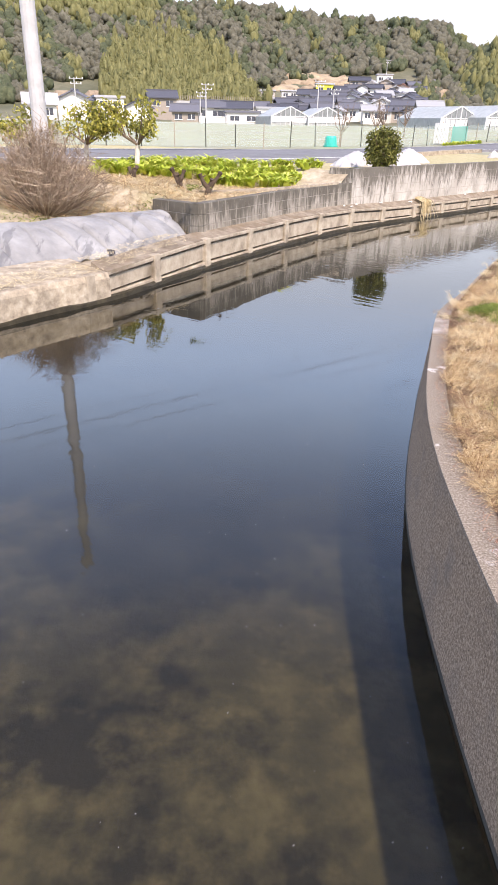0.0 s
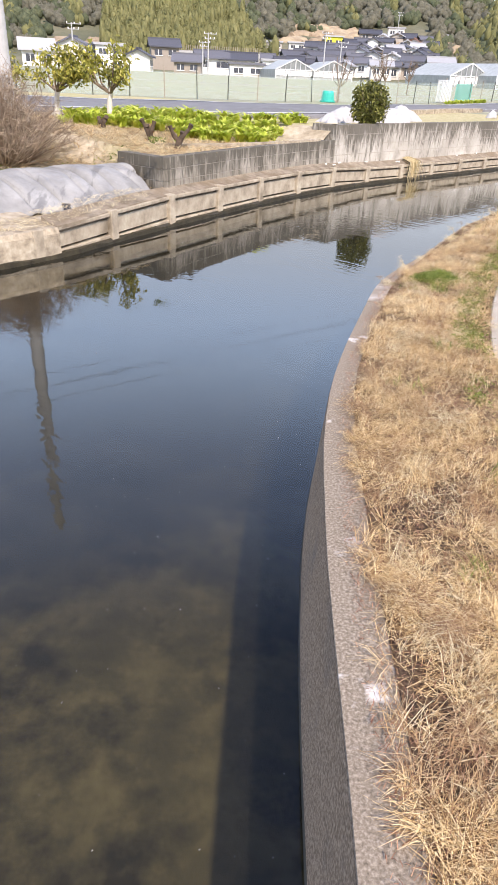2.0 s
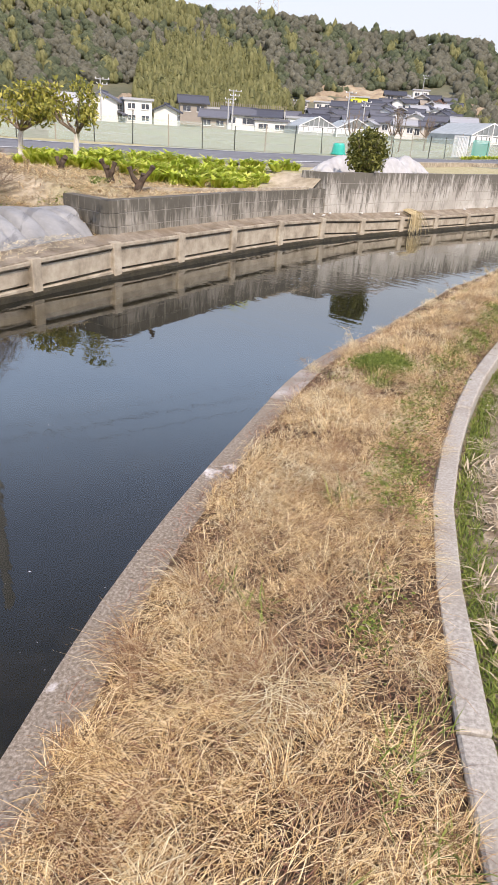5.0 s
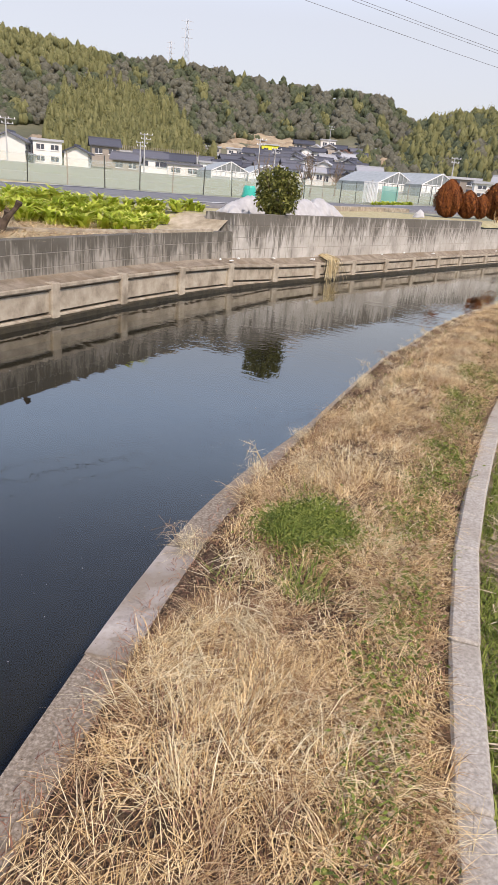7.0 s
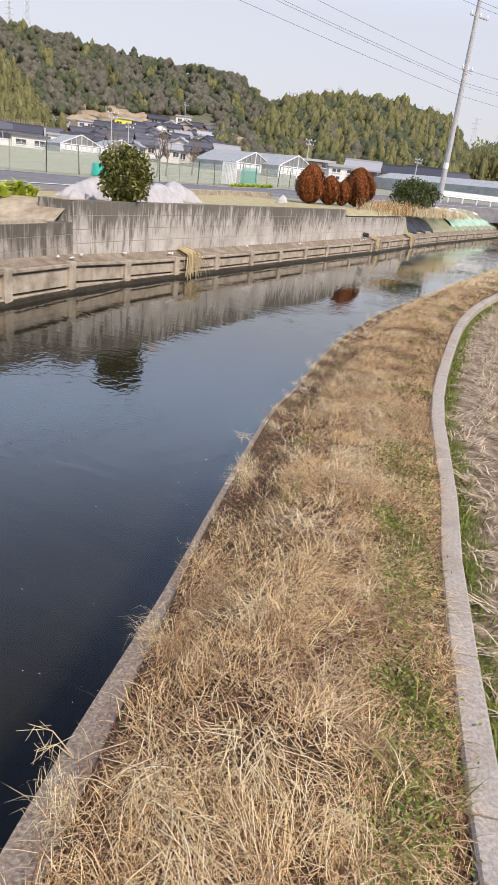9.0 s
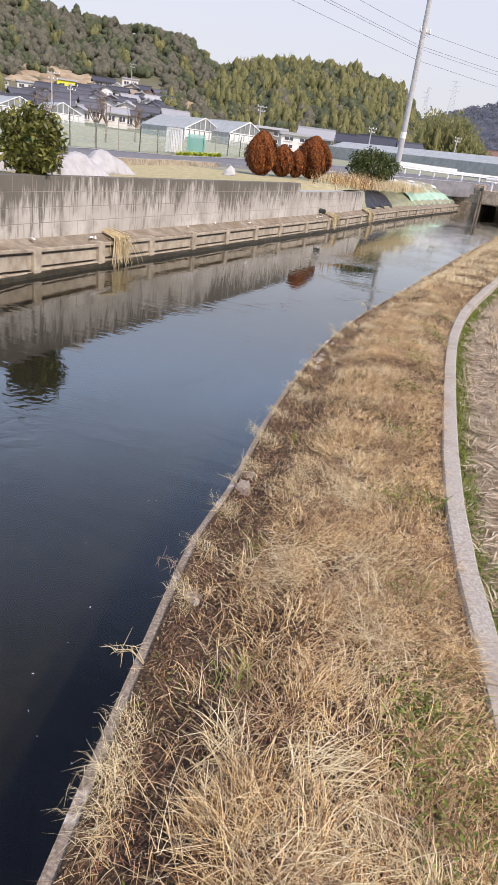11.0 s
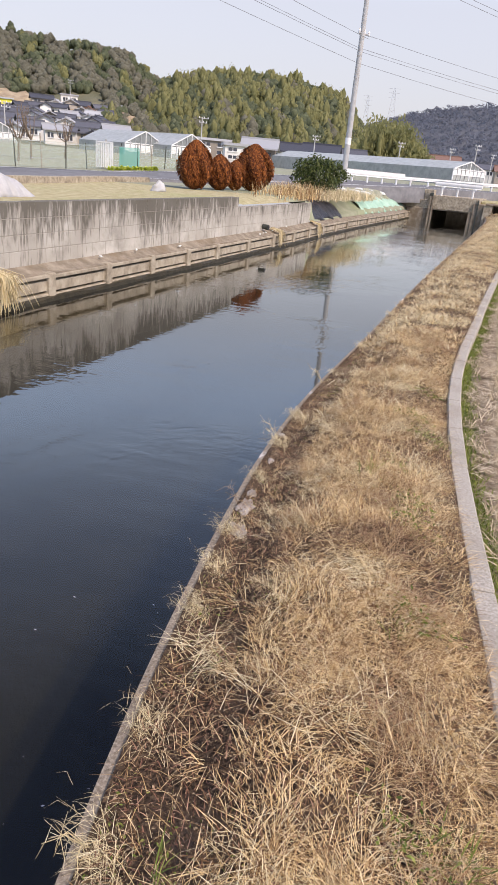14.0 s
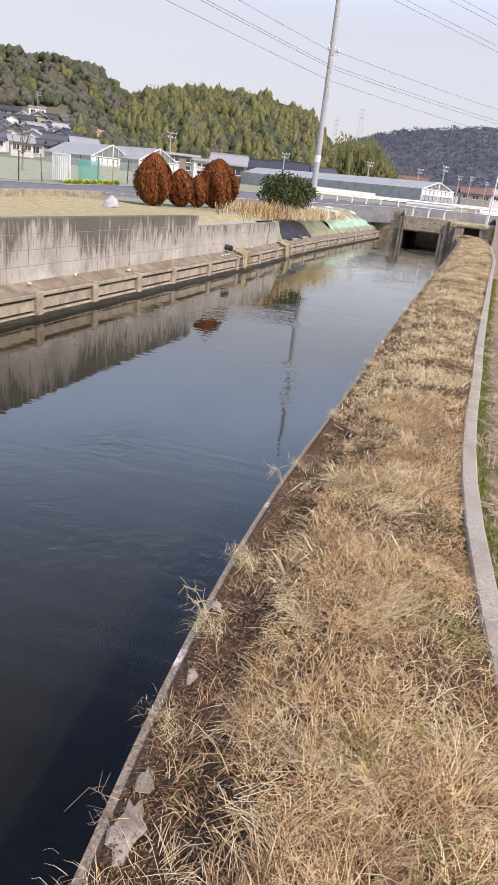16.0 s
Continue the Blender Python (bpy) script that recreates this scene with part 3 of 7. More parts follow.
def far_height(x, y):
    """The land behind the far bank: level at first, then rising gently."""
    r = np.hypot(np.asarray(x) - 3, np.asarray(y) - 8)
    return .60 + .45 * ease(r, 30, 52) + .40 * ease(r, 45, 110) + wobble(x, y, .25) * .03


FAR_LEN = length_of(FAR)
_seg = np.hypot(*np.diff(FAR, axis=0).T)
FAR_S = np.concatenate([[0], np.cumsum(_seg)])


def far_s(p):
    """Arc length of the far line nearest to a point."""
    return float(FAR_S[np.argmin(np.hypot(FAR[:, 0] - p[0], FAR[:, 1] - p[1]))])


S_PLAIN_END, S_LOW, S_TALL, S_STEP, S_WALL_END = far_s((-1.85, 9.35)), far_s((-.6, 11.9)), far_s((2.55, 17.15)), far_s((10.75, 26.0)), far_s((15.3, 30.9))


S_STRAW = far_s((4.33, 19.17))


def rise(s):
    """How much higher the boards and the ledge stand along the low wall."""
    return .11 * float(ease(s, S_STRAW - 12.5, S_STRAW - 9.0)) * (1 - float(ease(s, S_STRAW - 4.0, S_STRAW - .5)))


def stretch(s0, s1, step=.35, off=0.0):
    """The far line from s0 to s1, moved off to its left."""
    n = max(2, int((s1 - s0) / step) + 1)
    out = []
    for s in np.linspace(s0, s1, n):
        p, d = poly_at(FAR, s)
        out.append(p + np.array([-d[1], d[0]]) * off)
    return np.array(out)


# water and bed


def canal_sheet(name, z, material, grow=0.0):
    left = FAR + normals_of(FAR) * (.1 + grow)
    right = np.array([poly_at(NEAR, s)[0] for s in np.linspace(0, length_of(NEAR), len(FAR))])
    right = right + np.array([.1 + grow, 0])
    v = [(p[0], p[1], z) for p in left] + [(p[0], p[1], z) for p in right]
    n = len(left)
    f = [(i, n + i, n + i + 1, i + 1) for i in range(n - 1)]
    v += [(37.0, 49.0, z), (34.5, 51.5, z)]
    f.append((n - 1, 2 * n - 1, 2 * n, 2 * n + 1))
    return mesh_of(name, v, f, material)


water = structure("water", canal_sheet("water", WATER_Z, WATER), "still murky irrigation water reflecting the sky")
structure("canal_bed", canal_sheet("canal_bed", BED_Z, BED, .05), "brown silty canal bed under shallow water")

# near canal wall: a vertical face, a worn top strip and a buried back
structure("canal_wall_near", sweep("canal_wall_near", NEAR, lambda i: [(.003, near_top(NEAR[i][1]) - .012), (.006, near_top(NEAR[i][1]) - .05), (.055, WATER_Z - .01), (-.12, BED_Z - .2), (-.26, BED_Z - .2),
                                                                      (-.26, near_top(NEAR[i][1]) - .03), (-.02, near_top(NEAR[i][1]) - .02)], WALL_NEAR),
          "grey exposed-aggregate concrete canal wall")
structure("canal_wall_coping", sweep("canal_wall_coping", NEAR, lambda i: [(.004, near_top(NEAR[i][1]) - .03), (.0, near_top(NEAR[i][1])), (-.2, near_top(NEAR[i][1]) + .006), (-.25, near_top(NEAR[i][1]) - .024)],
                                     WALL_TOP), "worn pinkish concrete top of the canal wall")

# the grassy bank between wall and kerb
ys = np.concatenate([np.arange(-9, 16, .12), np.arange(16, 42.2, .5)])
us = np.linspace(0, 1, 13)


def bank_z(y, u):
    """Bank height by the distance along and the fraction from wall to kerb."""
    low = near_top(y)
    crest = .035 + .02 * np.sin(np.asarray(y) * 1.7)
    z = low + .010 + (crest - low) * ease(u, .10, .5)
    z = z - (.05 * ease(u, .8, 1.0))
    x = near_x(y) + u * (kerb_x(y) - near_x(y))
    return z + wobble(x, y, 5.0) * .014 * ease(u, .15, .3)


def bank_start(y):
    return (.175 - .04 * ease(y, 2.5, 4.5) - .095 * ease(y, 6.9, 8.6)) / (kerb_x(y) - near_x(y))


bv = []
for y in ys:
    for u in us:
        uu = float(bank_start(y)) + (1 - float(bank_start(y))) * u
        bv.append((float(near_x(y) + uu * (kerb_x(y) - near_x(y)) + (.005 if u == 1 else 0)), y, float(bank_z(y, uu))))
bf = [(i * 13 + j, i * 13 + j + 1, (i + 1) * 13 + j + 1, (i + 1) * 13 + j) for i in range(len(ys) - 1) for j in range(12)]
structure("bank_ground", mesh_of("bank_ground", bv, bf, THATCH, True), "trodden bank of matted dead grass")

# the field on the right, on to the horizon
rows = np.concatenate([np.arange(-9, 20, .3), np.arange(20, 38, 1.0), [37.8, 40, 42, 44, 48, 54, 62, 75, 95, 130, 200, 400]])
offs = np.concatenate([np.arange(0, 3, .15), np.arange(3, 8, .5), [8, 10, 13, 18, 25, 40, 70, 130, 300, 700]])
fv, ff = [], []
for y in rows:
    for o in offs:
        x = (kerb_x(y) + .10 if y <= 37.8 else 30.6 + (y - 37.8) * .95) + o
        z = -.10 + wobble(x, y, 7) * .012 * (o < 9) + (float(far_height(x, y)) + .08) * float(ease(np.hypot(x - 3, y - 8), 33, 46))
        fv.append((x, y, z))
k = len(offs)
ff = [(i * k + j, i * k + j + 1, (i + 1) * k + j + 1, (i + 1) * k + j) for i in range(len(rows) - 1) for j in range(k - 1)]
structure("ground_field", mesh_of("ground_field", fv, ff, PADDY, True), "harvested rice paddy with bare brown soil")

# the land behind the far bank: one sheet by distance along the canal and away from it
EXT = np.vstack([FAR, [(31.5, 47.5), (38, 54), (60, 77), (120, 140), (300, 330), (700, 760)]])
EXT = np.vstack([[(-60, -160), (-25, -55)], EXT])
dist = np.concatenate([[.26, .30, .4, .6, .9, 1.3, 1.8, 2.4, 3.1], np.arange(4, 30, 1.0), [32, 36, 40, 46, 54, 64, 78, 95, 120, 160, 240, 420, 800]])
en = normals_of(EXT)
gv = []
es = np.concatenate([[0], np.cumsum(np.hypot(*np.diff(EXT, axis=0).T))]) - np.hypot(*np.diff(EXT[:3], axis=0).T).sum()
for i, (p, nn) in enumerate(zip(EXT, en)):
    s = es[i]
    for d in dist:
        if S_LOW - .3 < s < S_WALL_END and d < .5:
            d = .36 + d * .25
        x, y = p[0] + nn[0] * d, p[1] + nn[1] * d
        h = float(far_height(x, y))
        # behind the low wall and the mound the garden lies lower; behind the tall wall it is nearly level with its top
        low = float(1 - ease(s, S_TALL - .3, S_TALL + .1))
        edge_low = .30 - .57 * float(1 - ease(s, S_LOW - .02, S_LOW + .36))
        edge_tall = .60 - .13 * float(ease(s, S_STEP - .2, S_STEP + .6)) - .62 * float(ease(s, S_WALL_END - .1, S_WALL_END + .7)) + .15 * float(ease(s, S_WALL_END + 3, S_WALL_END + 9))
        edge = edge_low * low + edge_tall * (1 - low)
        run = (5.5 if s < S_LOW else 4.0) * low + (1.6 if s > S_WALL_END else 1.0) * (1 - low)
        t = float(ease(d, .3, run))
        z = edge + (h - edge) * t
        if d < .28 and not S_LOW - .3 < s < S_WALL_END:
            z = min(z, LEDGE_Z) if s > S_PLAIN_END else -.42
        gv.append((x, y, z))
k = len(dist)
gf = [(i * k + j, (i + 1) * k + j, (i + 1) * k + j + 1, i * k + j + 1) for i in range(len(EXT) - 1) for j in range(k - 1)]
land = structure("ground", mesh_of("ground", gv, [f[::-1] for f in gf], SOIL, True), "dry garden soil and fallow land behind the canal")
for m in (VERGE, FIELD):
    land.data.materials.append(m)
bmg = bmesh.new()
bmg.from_mesh(land.data)
bmesh.ops.recalc_face_normals(bmg, faces=bmg.faces)
for f in bmg.faces:
    c = f.calc_center_median()
    if f.normal.z < 0:
        f.normal_flip()
    s = far_s((c.x, c.y))
    r = math.hypot(c.x - 3, c.y - 8)
    f.material_index = 2 if r > 24 and (c.y > 31 or s > S_TALL + 6) else 1 if s > S_TALL and c.y > 18.2 else 0
bmg.to_mesh(land.data)
bmg.free()

GROUND_TREE = BVHTree.FromPolygons([v.co[:] for v in land.data.vertices], [tuple(p.vertices) for p in land.data.polygons])


def ground_at(x, y):
    hit = GROUND_TREE.ray_cast(Vector((float(x), float(y), 60)), Vector((0, 0, -1)))[0]
    return hit.z if hit else .6


# road
ROAD_NEAR = smooth_line([(-60, 3), (-30, 10.5), (-12, 15.6), (-5, 17.9), (0, 19.9), (2.6, 21.8), (4.4, 25.2), (6.8, 29.6), (11.6, 35.3), (18.5, 40.6), (26, 43.8), (34, 46.0), (44, 47.5), (70, 49.5), (140, 53)], .8)
ROAD_FAR = smooth_line([(-62, 12), (-32, 19.0), (-14, 24.2), (-6, 26.4), (0, 29.0), (4.0, 32.4), (7.0, 36.2), (10.4, 40.4), (16, 46.2), (24, 50.2), (33, 52.6), (44, 54.3), (70, 56.3), (140, 60)], .8)


def road_z(x, y):
    return float(far_height(x, y)) + .05


def road_strip(name, f0, f1, lift, material, smooth=True):
    n = 140
    a = np.array([poly_at(ROAD_NEAR, s)[0] for s in np.linspace(0, length_of(ROAD_NEAR), n)])
    b = np.array([poly_at(ROAD_FAR, s)[0] for s in np.linspace(0, length_of(ROAD_FAR), n)])
    v = []
    fr = list(np.linspace(f0, f1, 6 if f1 - f0 > .2 else 2))
    if f1 - f0 > .2:
        fr = [f0 - .004] + fr + [f1 + .004]
    for p, q in zip(a, b):
        for f in fr:
            x, y = p + (q - p) * f
            v.append((x, y, road_z(x, y) + lift - (.8 if f < 0 or f > 1 else 0)))
    k = len(fr)
    return mesh_of(name, v, [(i * k + j, i * k + j + 1, (i + 1) * k + j + 1, (i + 1) * k + j) for i in range(n - 1) for j in range(k - 1)], material, smooth)


structure("road", road_strip("road", 0, 1, 0.03, ASPHALT), "two-lane grey asphalt road")
structure("road_edge_line", road_strip("road_edge_line", .10, .125, .042, PAINT), "white painted edge line on the asphalt")
structure("road_edge_line", road_strip("road_edge_line", .92, .945, .042, PAINT), "white painted edge line on the asphalt")

# far canal wall: plain concrete at first, then boards between posts
structure("canal_wall_plain", sweep("canal_wall_plain", stretch(0, S_PLAIN_END, .5), [(0, POST_Z + .02), (-.03, POST_Z - .05), (-.04, BED_Z - .2), (.9, BED_Z - .2), (.9, POST_Z + .12), (.3, POST_Z + .05)], CONCRETE),
          "plain pale concrete canal wall section")
ledge_line = stretch(S_PLAIN_END, FAR_LEN, .35)
ledge_rise = [rise(q) for q in np.linspace(S_PLAIN_END, FAR_LEN, len(ledge_line))]
structure("canal_ledge", sweep("canal_ledge", ledge_line, lambda i: [(.02, POST_Z + ledge_rise[i] - .03), (.02, POST_Z + ledge_rise[i] + .015), (.10, POST_Z + ledge_rise[i] + .03), (.24, LEDGE_Z + ledge_rise[i] * .75 - .02), (.30, LEDGE_Z + ledge_rise[i] * .75 + .01), (.30, POST_Z - .3)], LEDGE),
          "sloping dirty concrete ledge above the canal boards")

# ---------------------------------------------------------------- hills and woods
SKYLINE = [(-75, 6.5), (-40, 8.5), (-25, 9.2), (-17.3, 9.15), (-13.5, 8.8), (-9.4, 8.25), (-3.6, 8.3), (1.2, 7.75), (6.1, 7.3), (10, 7.3), (12.2, 7.0), (14.6, 5.4), (18, 3.0), (22, 1.0)]
SECOND = [(11, .8), (13, 2.8), (14.6, 5.2), (15.8, 5.7), (18.6, 6.3), (22, 6.4), (25.9, 6.2), (28.6, 5.4), (29.9, 4.1), (31.5, 2.0), (33, .8)]
DISTANT = [(26, 1.5), (30, 3.8), (33.5, 5.0), (35.6, 5.55), (39.7, 6.05), (43, 6.35), (50, 6.4), (62, 5.4), (80, 4.5)]
EYE0 = np.array([2.5, 5.0])


def hill(name, table, r0, r1, base, trees, label, step=.6, power=.85, cover=HILL_SOIL):
    """A hill as seen from the canal: azimuth and skyline angle, from its foot at r0 to its crest at r1. Returns the mesh and a height function."""
    az, el = np.array(table).T
    a = np.arange(az[0], az[-1] + .01, step)
    rr = np.linspace(r0, r1 * 1.25, 16)

    def height(aa, r):
        e = np.interp(aa, az, el)
        crest = np.tan(np.radians(e)) * r1 + 1.4 - trees
        t = (np.asarray(r) - r0) / (r1 - r0)
        rise = np.where(t < 1, np.clip(t, 0, 1) ** power, 1 - (np.clip(t - 1, 0, 1)) ** 2 * 1.5)
        return base + np.maximum(crest - base, .2) * rise + wobble(aa * 2.0, np.asarray(r) * .05, 1.0) * trees * .3 * np.clip(t, 0, 1)

    v = []
    for q in a:
        for r in rr:
            v.append((EYE0[0] + math.sin(radians(q)) * r, EYE0[1] + math.cos(radians(q)) * r, float(height(q, r))))
    k = len(rr)
    f = [(i * k + j, i * k + j + 1, (i + 1) * k + j + 1, (i + 1) * k + j) for i in range(len(a) - 1) for j in range(k - 1)]
    structure(name, mesh_of(name, v, [q[::-1] for q in f], cover, True), label)
    return height


def place(az, r, z=None):
    x, y = EYE0[0] + np.sin(np.radians(az)) * r, EYE0[1] + np.cos(np.radians(az)) * r
    return np.stack([x, y, z], 1) if z is not None else (x, y)


main_h = hill("hill_wooded", SKYLINE, 140, 330, 1.4, 3.5, "low wooded hill behind the village", .6, 1.6)
second_h = hill("hill_second", SECOND, 190, 300, 1.4, 3.8, "wooded spur of the hill")
distant_h = hill("hill_distant", DISTANT, 560, 900, 2.0, 9.0, "distant wooded mountain", 1.0, cover=HAZED_WOOD)

rng = np.random.default_rng(3)


def scatter(n, a0, a1, r0, r1):
    az = rng.uniform(a0, a1, n)
    r = np.sqrt(rng.uniform(r0 * r0, r1 * r1, n))
    return az, r


def woods(name, az, r, hfun, size, tall, material, label, per=24, leaf=.32, upright=0.0, lumps=4):
    """Crowns at azimuths and ranges: a few uneven masses of foliage and many loose tufts round them, in one mesh each."""
    n = len(az)
    z = hfun(az, r)
    s = size * rng.uniform(.6, 1.3, n)
    h = s * tall * rng.uniform(.8, 1.3, n)
    c = place(az, r, z + h * .45)
    ext = np.stack([s, s, h], 1)
    if lumps:
        d = rng.normal(size=(n, lumps, 3))
        d /= np.linalg.norm(d, axis=2)[:, :, None]
        d[:, :, 2] = d[:, :, 2] * .6 + .1
        cores = (c[:, None, :] + d * ext[:, None, :] * .42).reshape(-1, 3)
        stuff(name, clump_cloud(name, cores, np.repeat(ext, lumps, 0) * rng.uniform(.42, .66, (n * lumps, 1)), material, rng, rough=.26, sub=1, smooth=True), label, "trees")
    d = rng.normal(size=(n, per, 3))
    d /= np.linalg.norm(d, axis=2)[:, :, None]
    d[:, :, 2] = np.abs(d[:, :, 2]) * 1.2 - .3
    d *= rng.uniform(.5, .98, (n, per, 1))
    p = (c[:, None, :] + d * ext[:, None, :]).reshape(-1, 3)
    out = (d / np.linalg.norm(d, axis=2)[:, :, None]).reshape(-1, 3)
    return stuff(name, leaves(name, p, leaf, material, rng, 0.0, upright, out), label, "trees")


def in_bamboo(az, r):
    """Where the bright bamboo grove stands on the main hill: a lobed mass on the lower slope."""
    e = np.degrees(np.arctan2(main_h(az, r) - 1.4, r))
    top = np.interp(az, [-14.2, -13.6, -12.6, -10.5, -8, -6, -4.5, -3.2, -2.2, -1.5], [.2, 3.2, 4.9, 5.6, 5.5, 5.1, 4.3, 3.2, 2.0, .4])
    return e < top + .55 * wobble(az * 1.6, e * 1.5, 1.0, 1.0) + rng.normal(0, .25, np.shape(az))


def cleared(az, r):
    """Open slopes round the upper houses."""
    e = np.degrees(np.arctan2(main_h(az, r) - 1.4, r))
    return ((az > -2.6) & (az < 10.5) & (e < 2.9 + .12 * (az - 2)) ) | ((az > -18) & (az < -13.0) & (e < 2.6))


az, r = scatter(5600, -32, 18, 172, 345)
keep = ~in_bamboo(az, r) & ~cleared(az, r)
az, r = az[keep], r[keep]
mix = wobble(az * 1.1, r * .035, 1.0, 2.0) + rng.normal(0, .07, len(az))
ridge = np.degrees(np.arctan2(main_h(az, r) - 1.4, r))
lush = (mix >= .62) | ((az < -9) & (ridge > 6.5 + .5 * wobble(az * 1.7, r * .04, 1.0, 8.0)))
woods("bamboo_grove", az[lush], r[lush], main_h, 1.6, 1.7, BAMBOO, "yellow-green bamboo among the hill woods", 26, .34, .6)
az, r, mix = az[~lush], r[~lush], mix[~lush]
woods("bare_woods", az[mix < .02], r[mix < .02], main_h, 2.2, 1.05, BARE_WOOD, "grey-brown leafless broadleaf woods on the hill")
woods("evergreen_woods", az[mix >= .02], r[mix >= .02], main_h, 2.0, 1.15, PINE, "dark green evergreen woods on the hill")
az, r = scatter(3200, -14.6, -1, 162, 300)
keep = in_bamboo(az, r)
woods("bamboo_grove", az[keep], r[keep], main_h, 1.1, 3.0, BAMBOO, "yellow-green bamboo grove on the lower slope", 32, .40, 1.0, 3)
az, r = scatter(3000, 12.5, 31.5, 196, 310)
mix = wobble(az * 1.3, r * .04, 1.0, 5.0) + rng.normal(0, .2, len(az))
woods("evergreen_woods", az[mix < -.1], r[mix < -.1], second_h, 2.1, 1.2, PINE, "dark green evergreen woods on the spur")
pick = (mix >= -.1) & (mix < .75)
woods("bamboo_grove", az[pick], r[pick], second_h, 1.6, 2.2, BAMBOO, "yellow-green bamboo covering the spur", 32, .40, 1.0, 3)
woods("bare_woods", az[mix >= .75], r[mix >= .75], second_h, 2.7, 1.1, BARE_WOOD, "grey leafless trees on the spur")
az, r = rng.uniform(30.3, 35.6, 420), rng.uniform(150, 185, 420)
hgt = np.interp(az, [30, 31.2, 33.2, 34.6, 35.7], [9.5, 12.5, 12.2, 8.0, 4.0]) * rng.uniform(.35, 1.0, 420)
stuff("bamboo_grove", clump_cloud("bamboo_grove", place(az, r, 1.2 + hgt * .5), np.stack([.6 + 0 * az, .6 + 0 * az, hgt * .38], 1), BAMBOO, rng, rough=.25, sub=1, smooth=True), "stand of green bamboo beside the fields", "trees")
pp = np.repeat(place(az, r, 1.2 + hgt * .5), 64, 0) + rng.uniform(-1, 1, (420 * 64, 3)) * np.stack([np.full(420 * 64, 1.3), np.full(420 * 64, 1.3), np.repeat(hgt, 64) * .54], 1)
stuff("bamboo_grove", leaves("bamboo_grove", pp, .42, BAMBOO, rng, 0, .8), "stand of green bamboo beside the fields", "trees")
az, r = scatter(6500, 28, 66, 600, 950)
woods("distant_woods", az, r, distant_h, 3.4, .7, HAZED_WOOD, "woods on the distant mountain, with blue-grey haze put in their colour", 8, 1.3, 0.0, 0)
# bare earth slopes among the upper houses
for a0, r0, w, h in ((9.5, 215, 22, 7), (-15.2, 176, 16, 6), (3.2, 225, 18, 6)):
    n = 26
    aa, rr = rng.uniform(a0 - 3, a0 + 3, n), rng.uniform(r0 - 12, r0 + 12, n)
    stuff("bare_slope", clump_cloud("bare_slope", place(aa, rr, main_h(aa, rr) - 1.2), np.stack([np.full(n, 5.0), np.full(n, 5.0), np.full(n, 2.6)], 1), EARTH_CUT, rng, rough=.2, sub=2), "bare brown earth slope", "slope")


# ---------------------------------------------------------------- houses
def gable(w, d, h, rise, over=.5):
    """The two slopes of a gabled roof with thickness, ridge along x."""
    bm = bmesh.new()
    for sgn in (-1, 1):
        for y0, z0, y1, z1 in ((sgn * (d / 2 + over), h - rise * over / (d / 2), 0, h + rise),):
            pts = [(-w / 2 - over, y0, z0), (w / 2 + over, y0, z0), (w / 2 + over, y1, z1), (-w / 2 - over, y1, z1)]
            lo = [bm.verts.new(p) for p in pts]
            hi = [bm.verts.new((p[0], p[1], p[2] + .22)) for p in pts]
            for q in ((0, 1, 2, 3),):
                bm.faces.new([lo[i] for i in q][::-1])
                bm.faces.new([hi[i] for i in q])
            for i in range(4):
                bm.faces.new((lo[i], lo[(i + 1) % 4], hi[(i + 1) % 4], hi[i]))
    box(bm, (-w / 2 - over, -.2, h + rise), (w / 2 + over, .2, h + rise + .4))
    bmesh.ops.recalc_face_normals(bm, faces=bm.faces)
    return bm


def gable_wall(w, d, h, rise):
    bm = boxed((-w / 2, -d / 2, -3.0), (w / 2, d / 2, h))
    for x in (-w / 2, w / 2 - .15):
        tri = [bm.verts.new((x + dx, y, z)) for dx in (0, .15) for y, z in ((-d / 2, h), (d / 2, h), (0, h + rise))]
        bm.faces.new(tri[:3])
        bm.faces.new(tri[3:][::-1])
        for i in range(3):
            bm.faces.new((tri[i], tri[(i + 1) % 3], tri[3 + (i + 1) % 3], tri[3 + i]))
    return bm


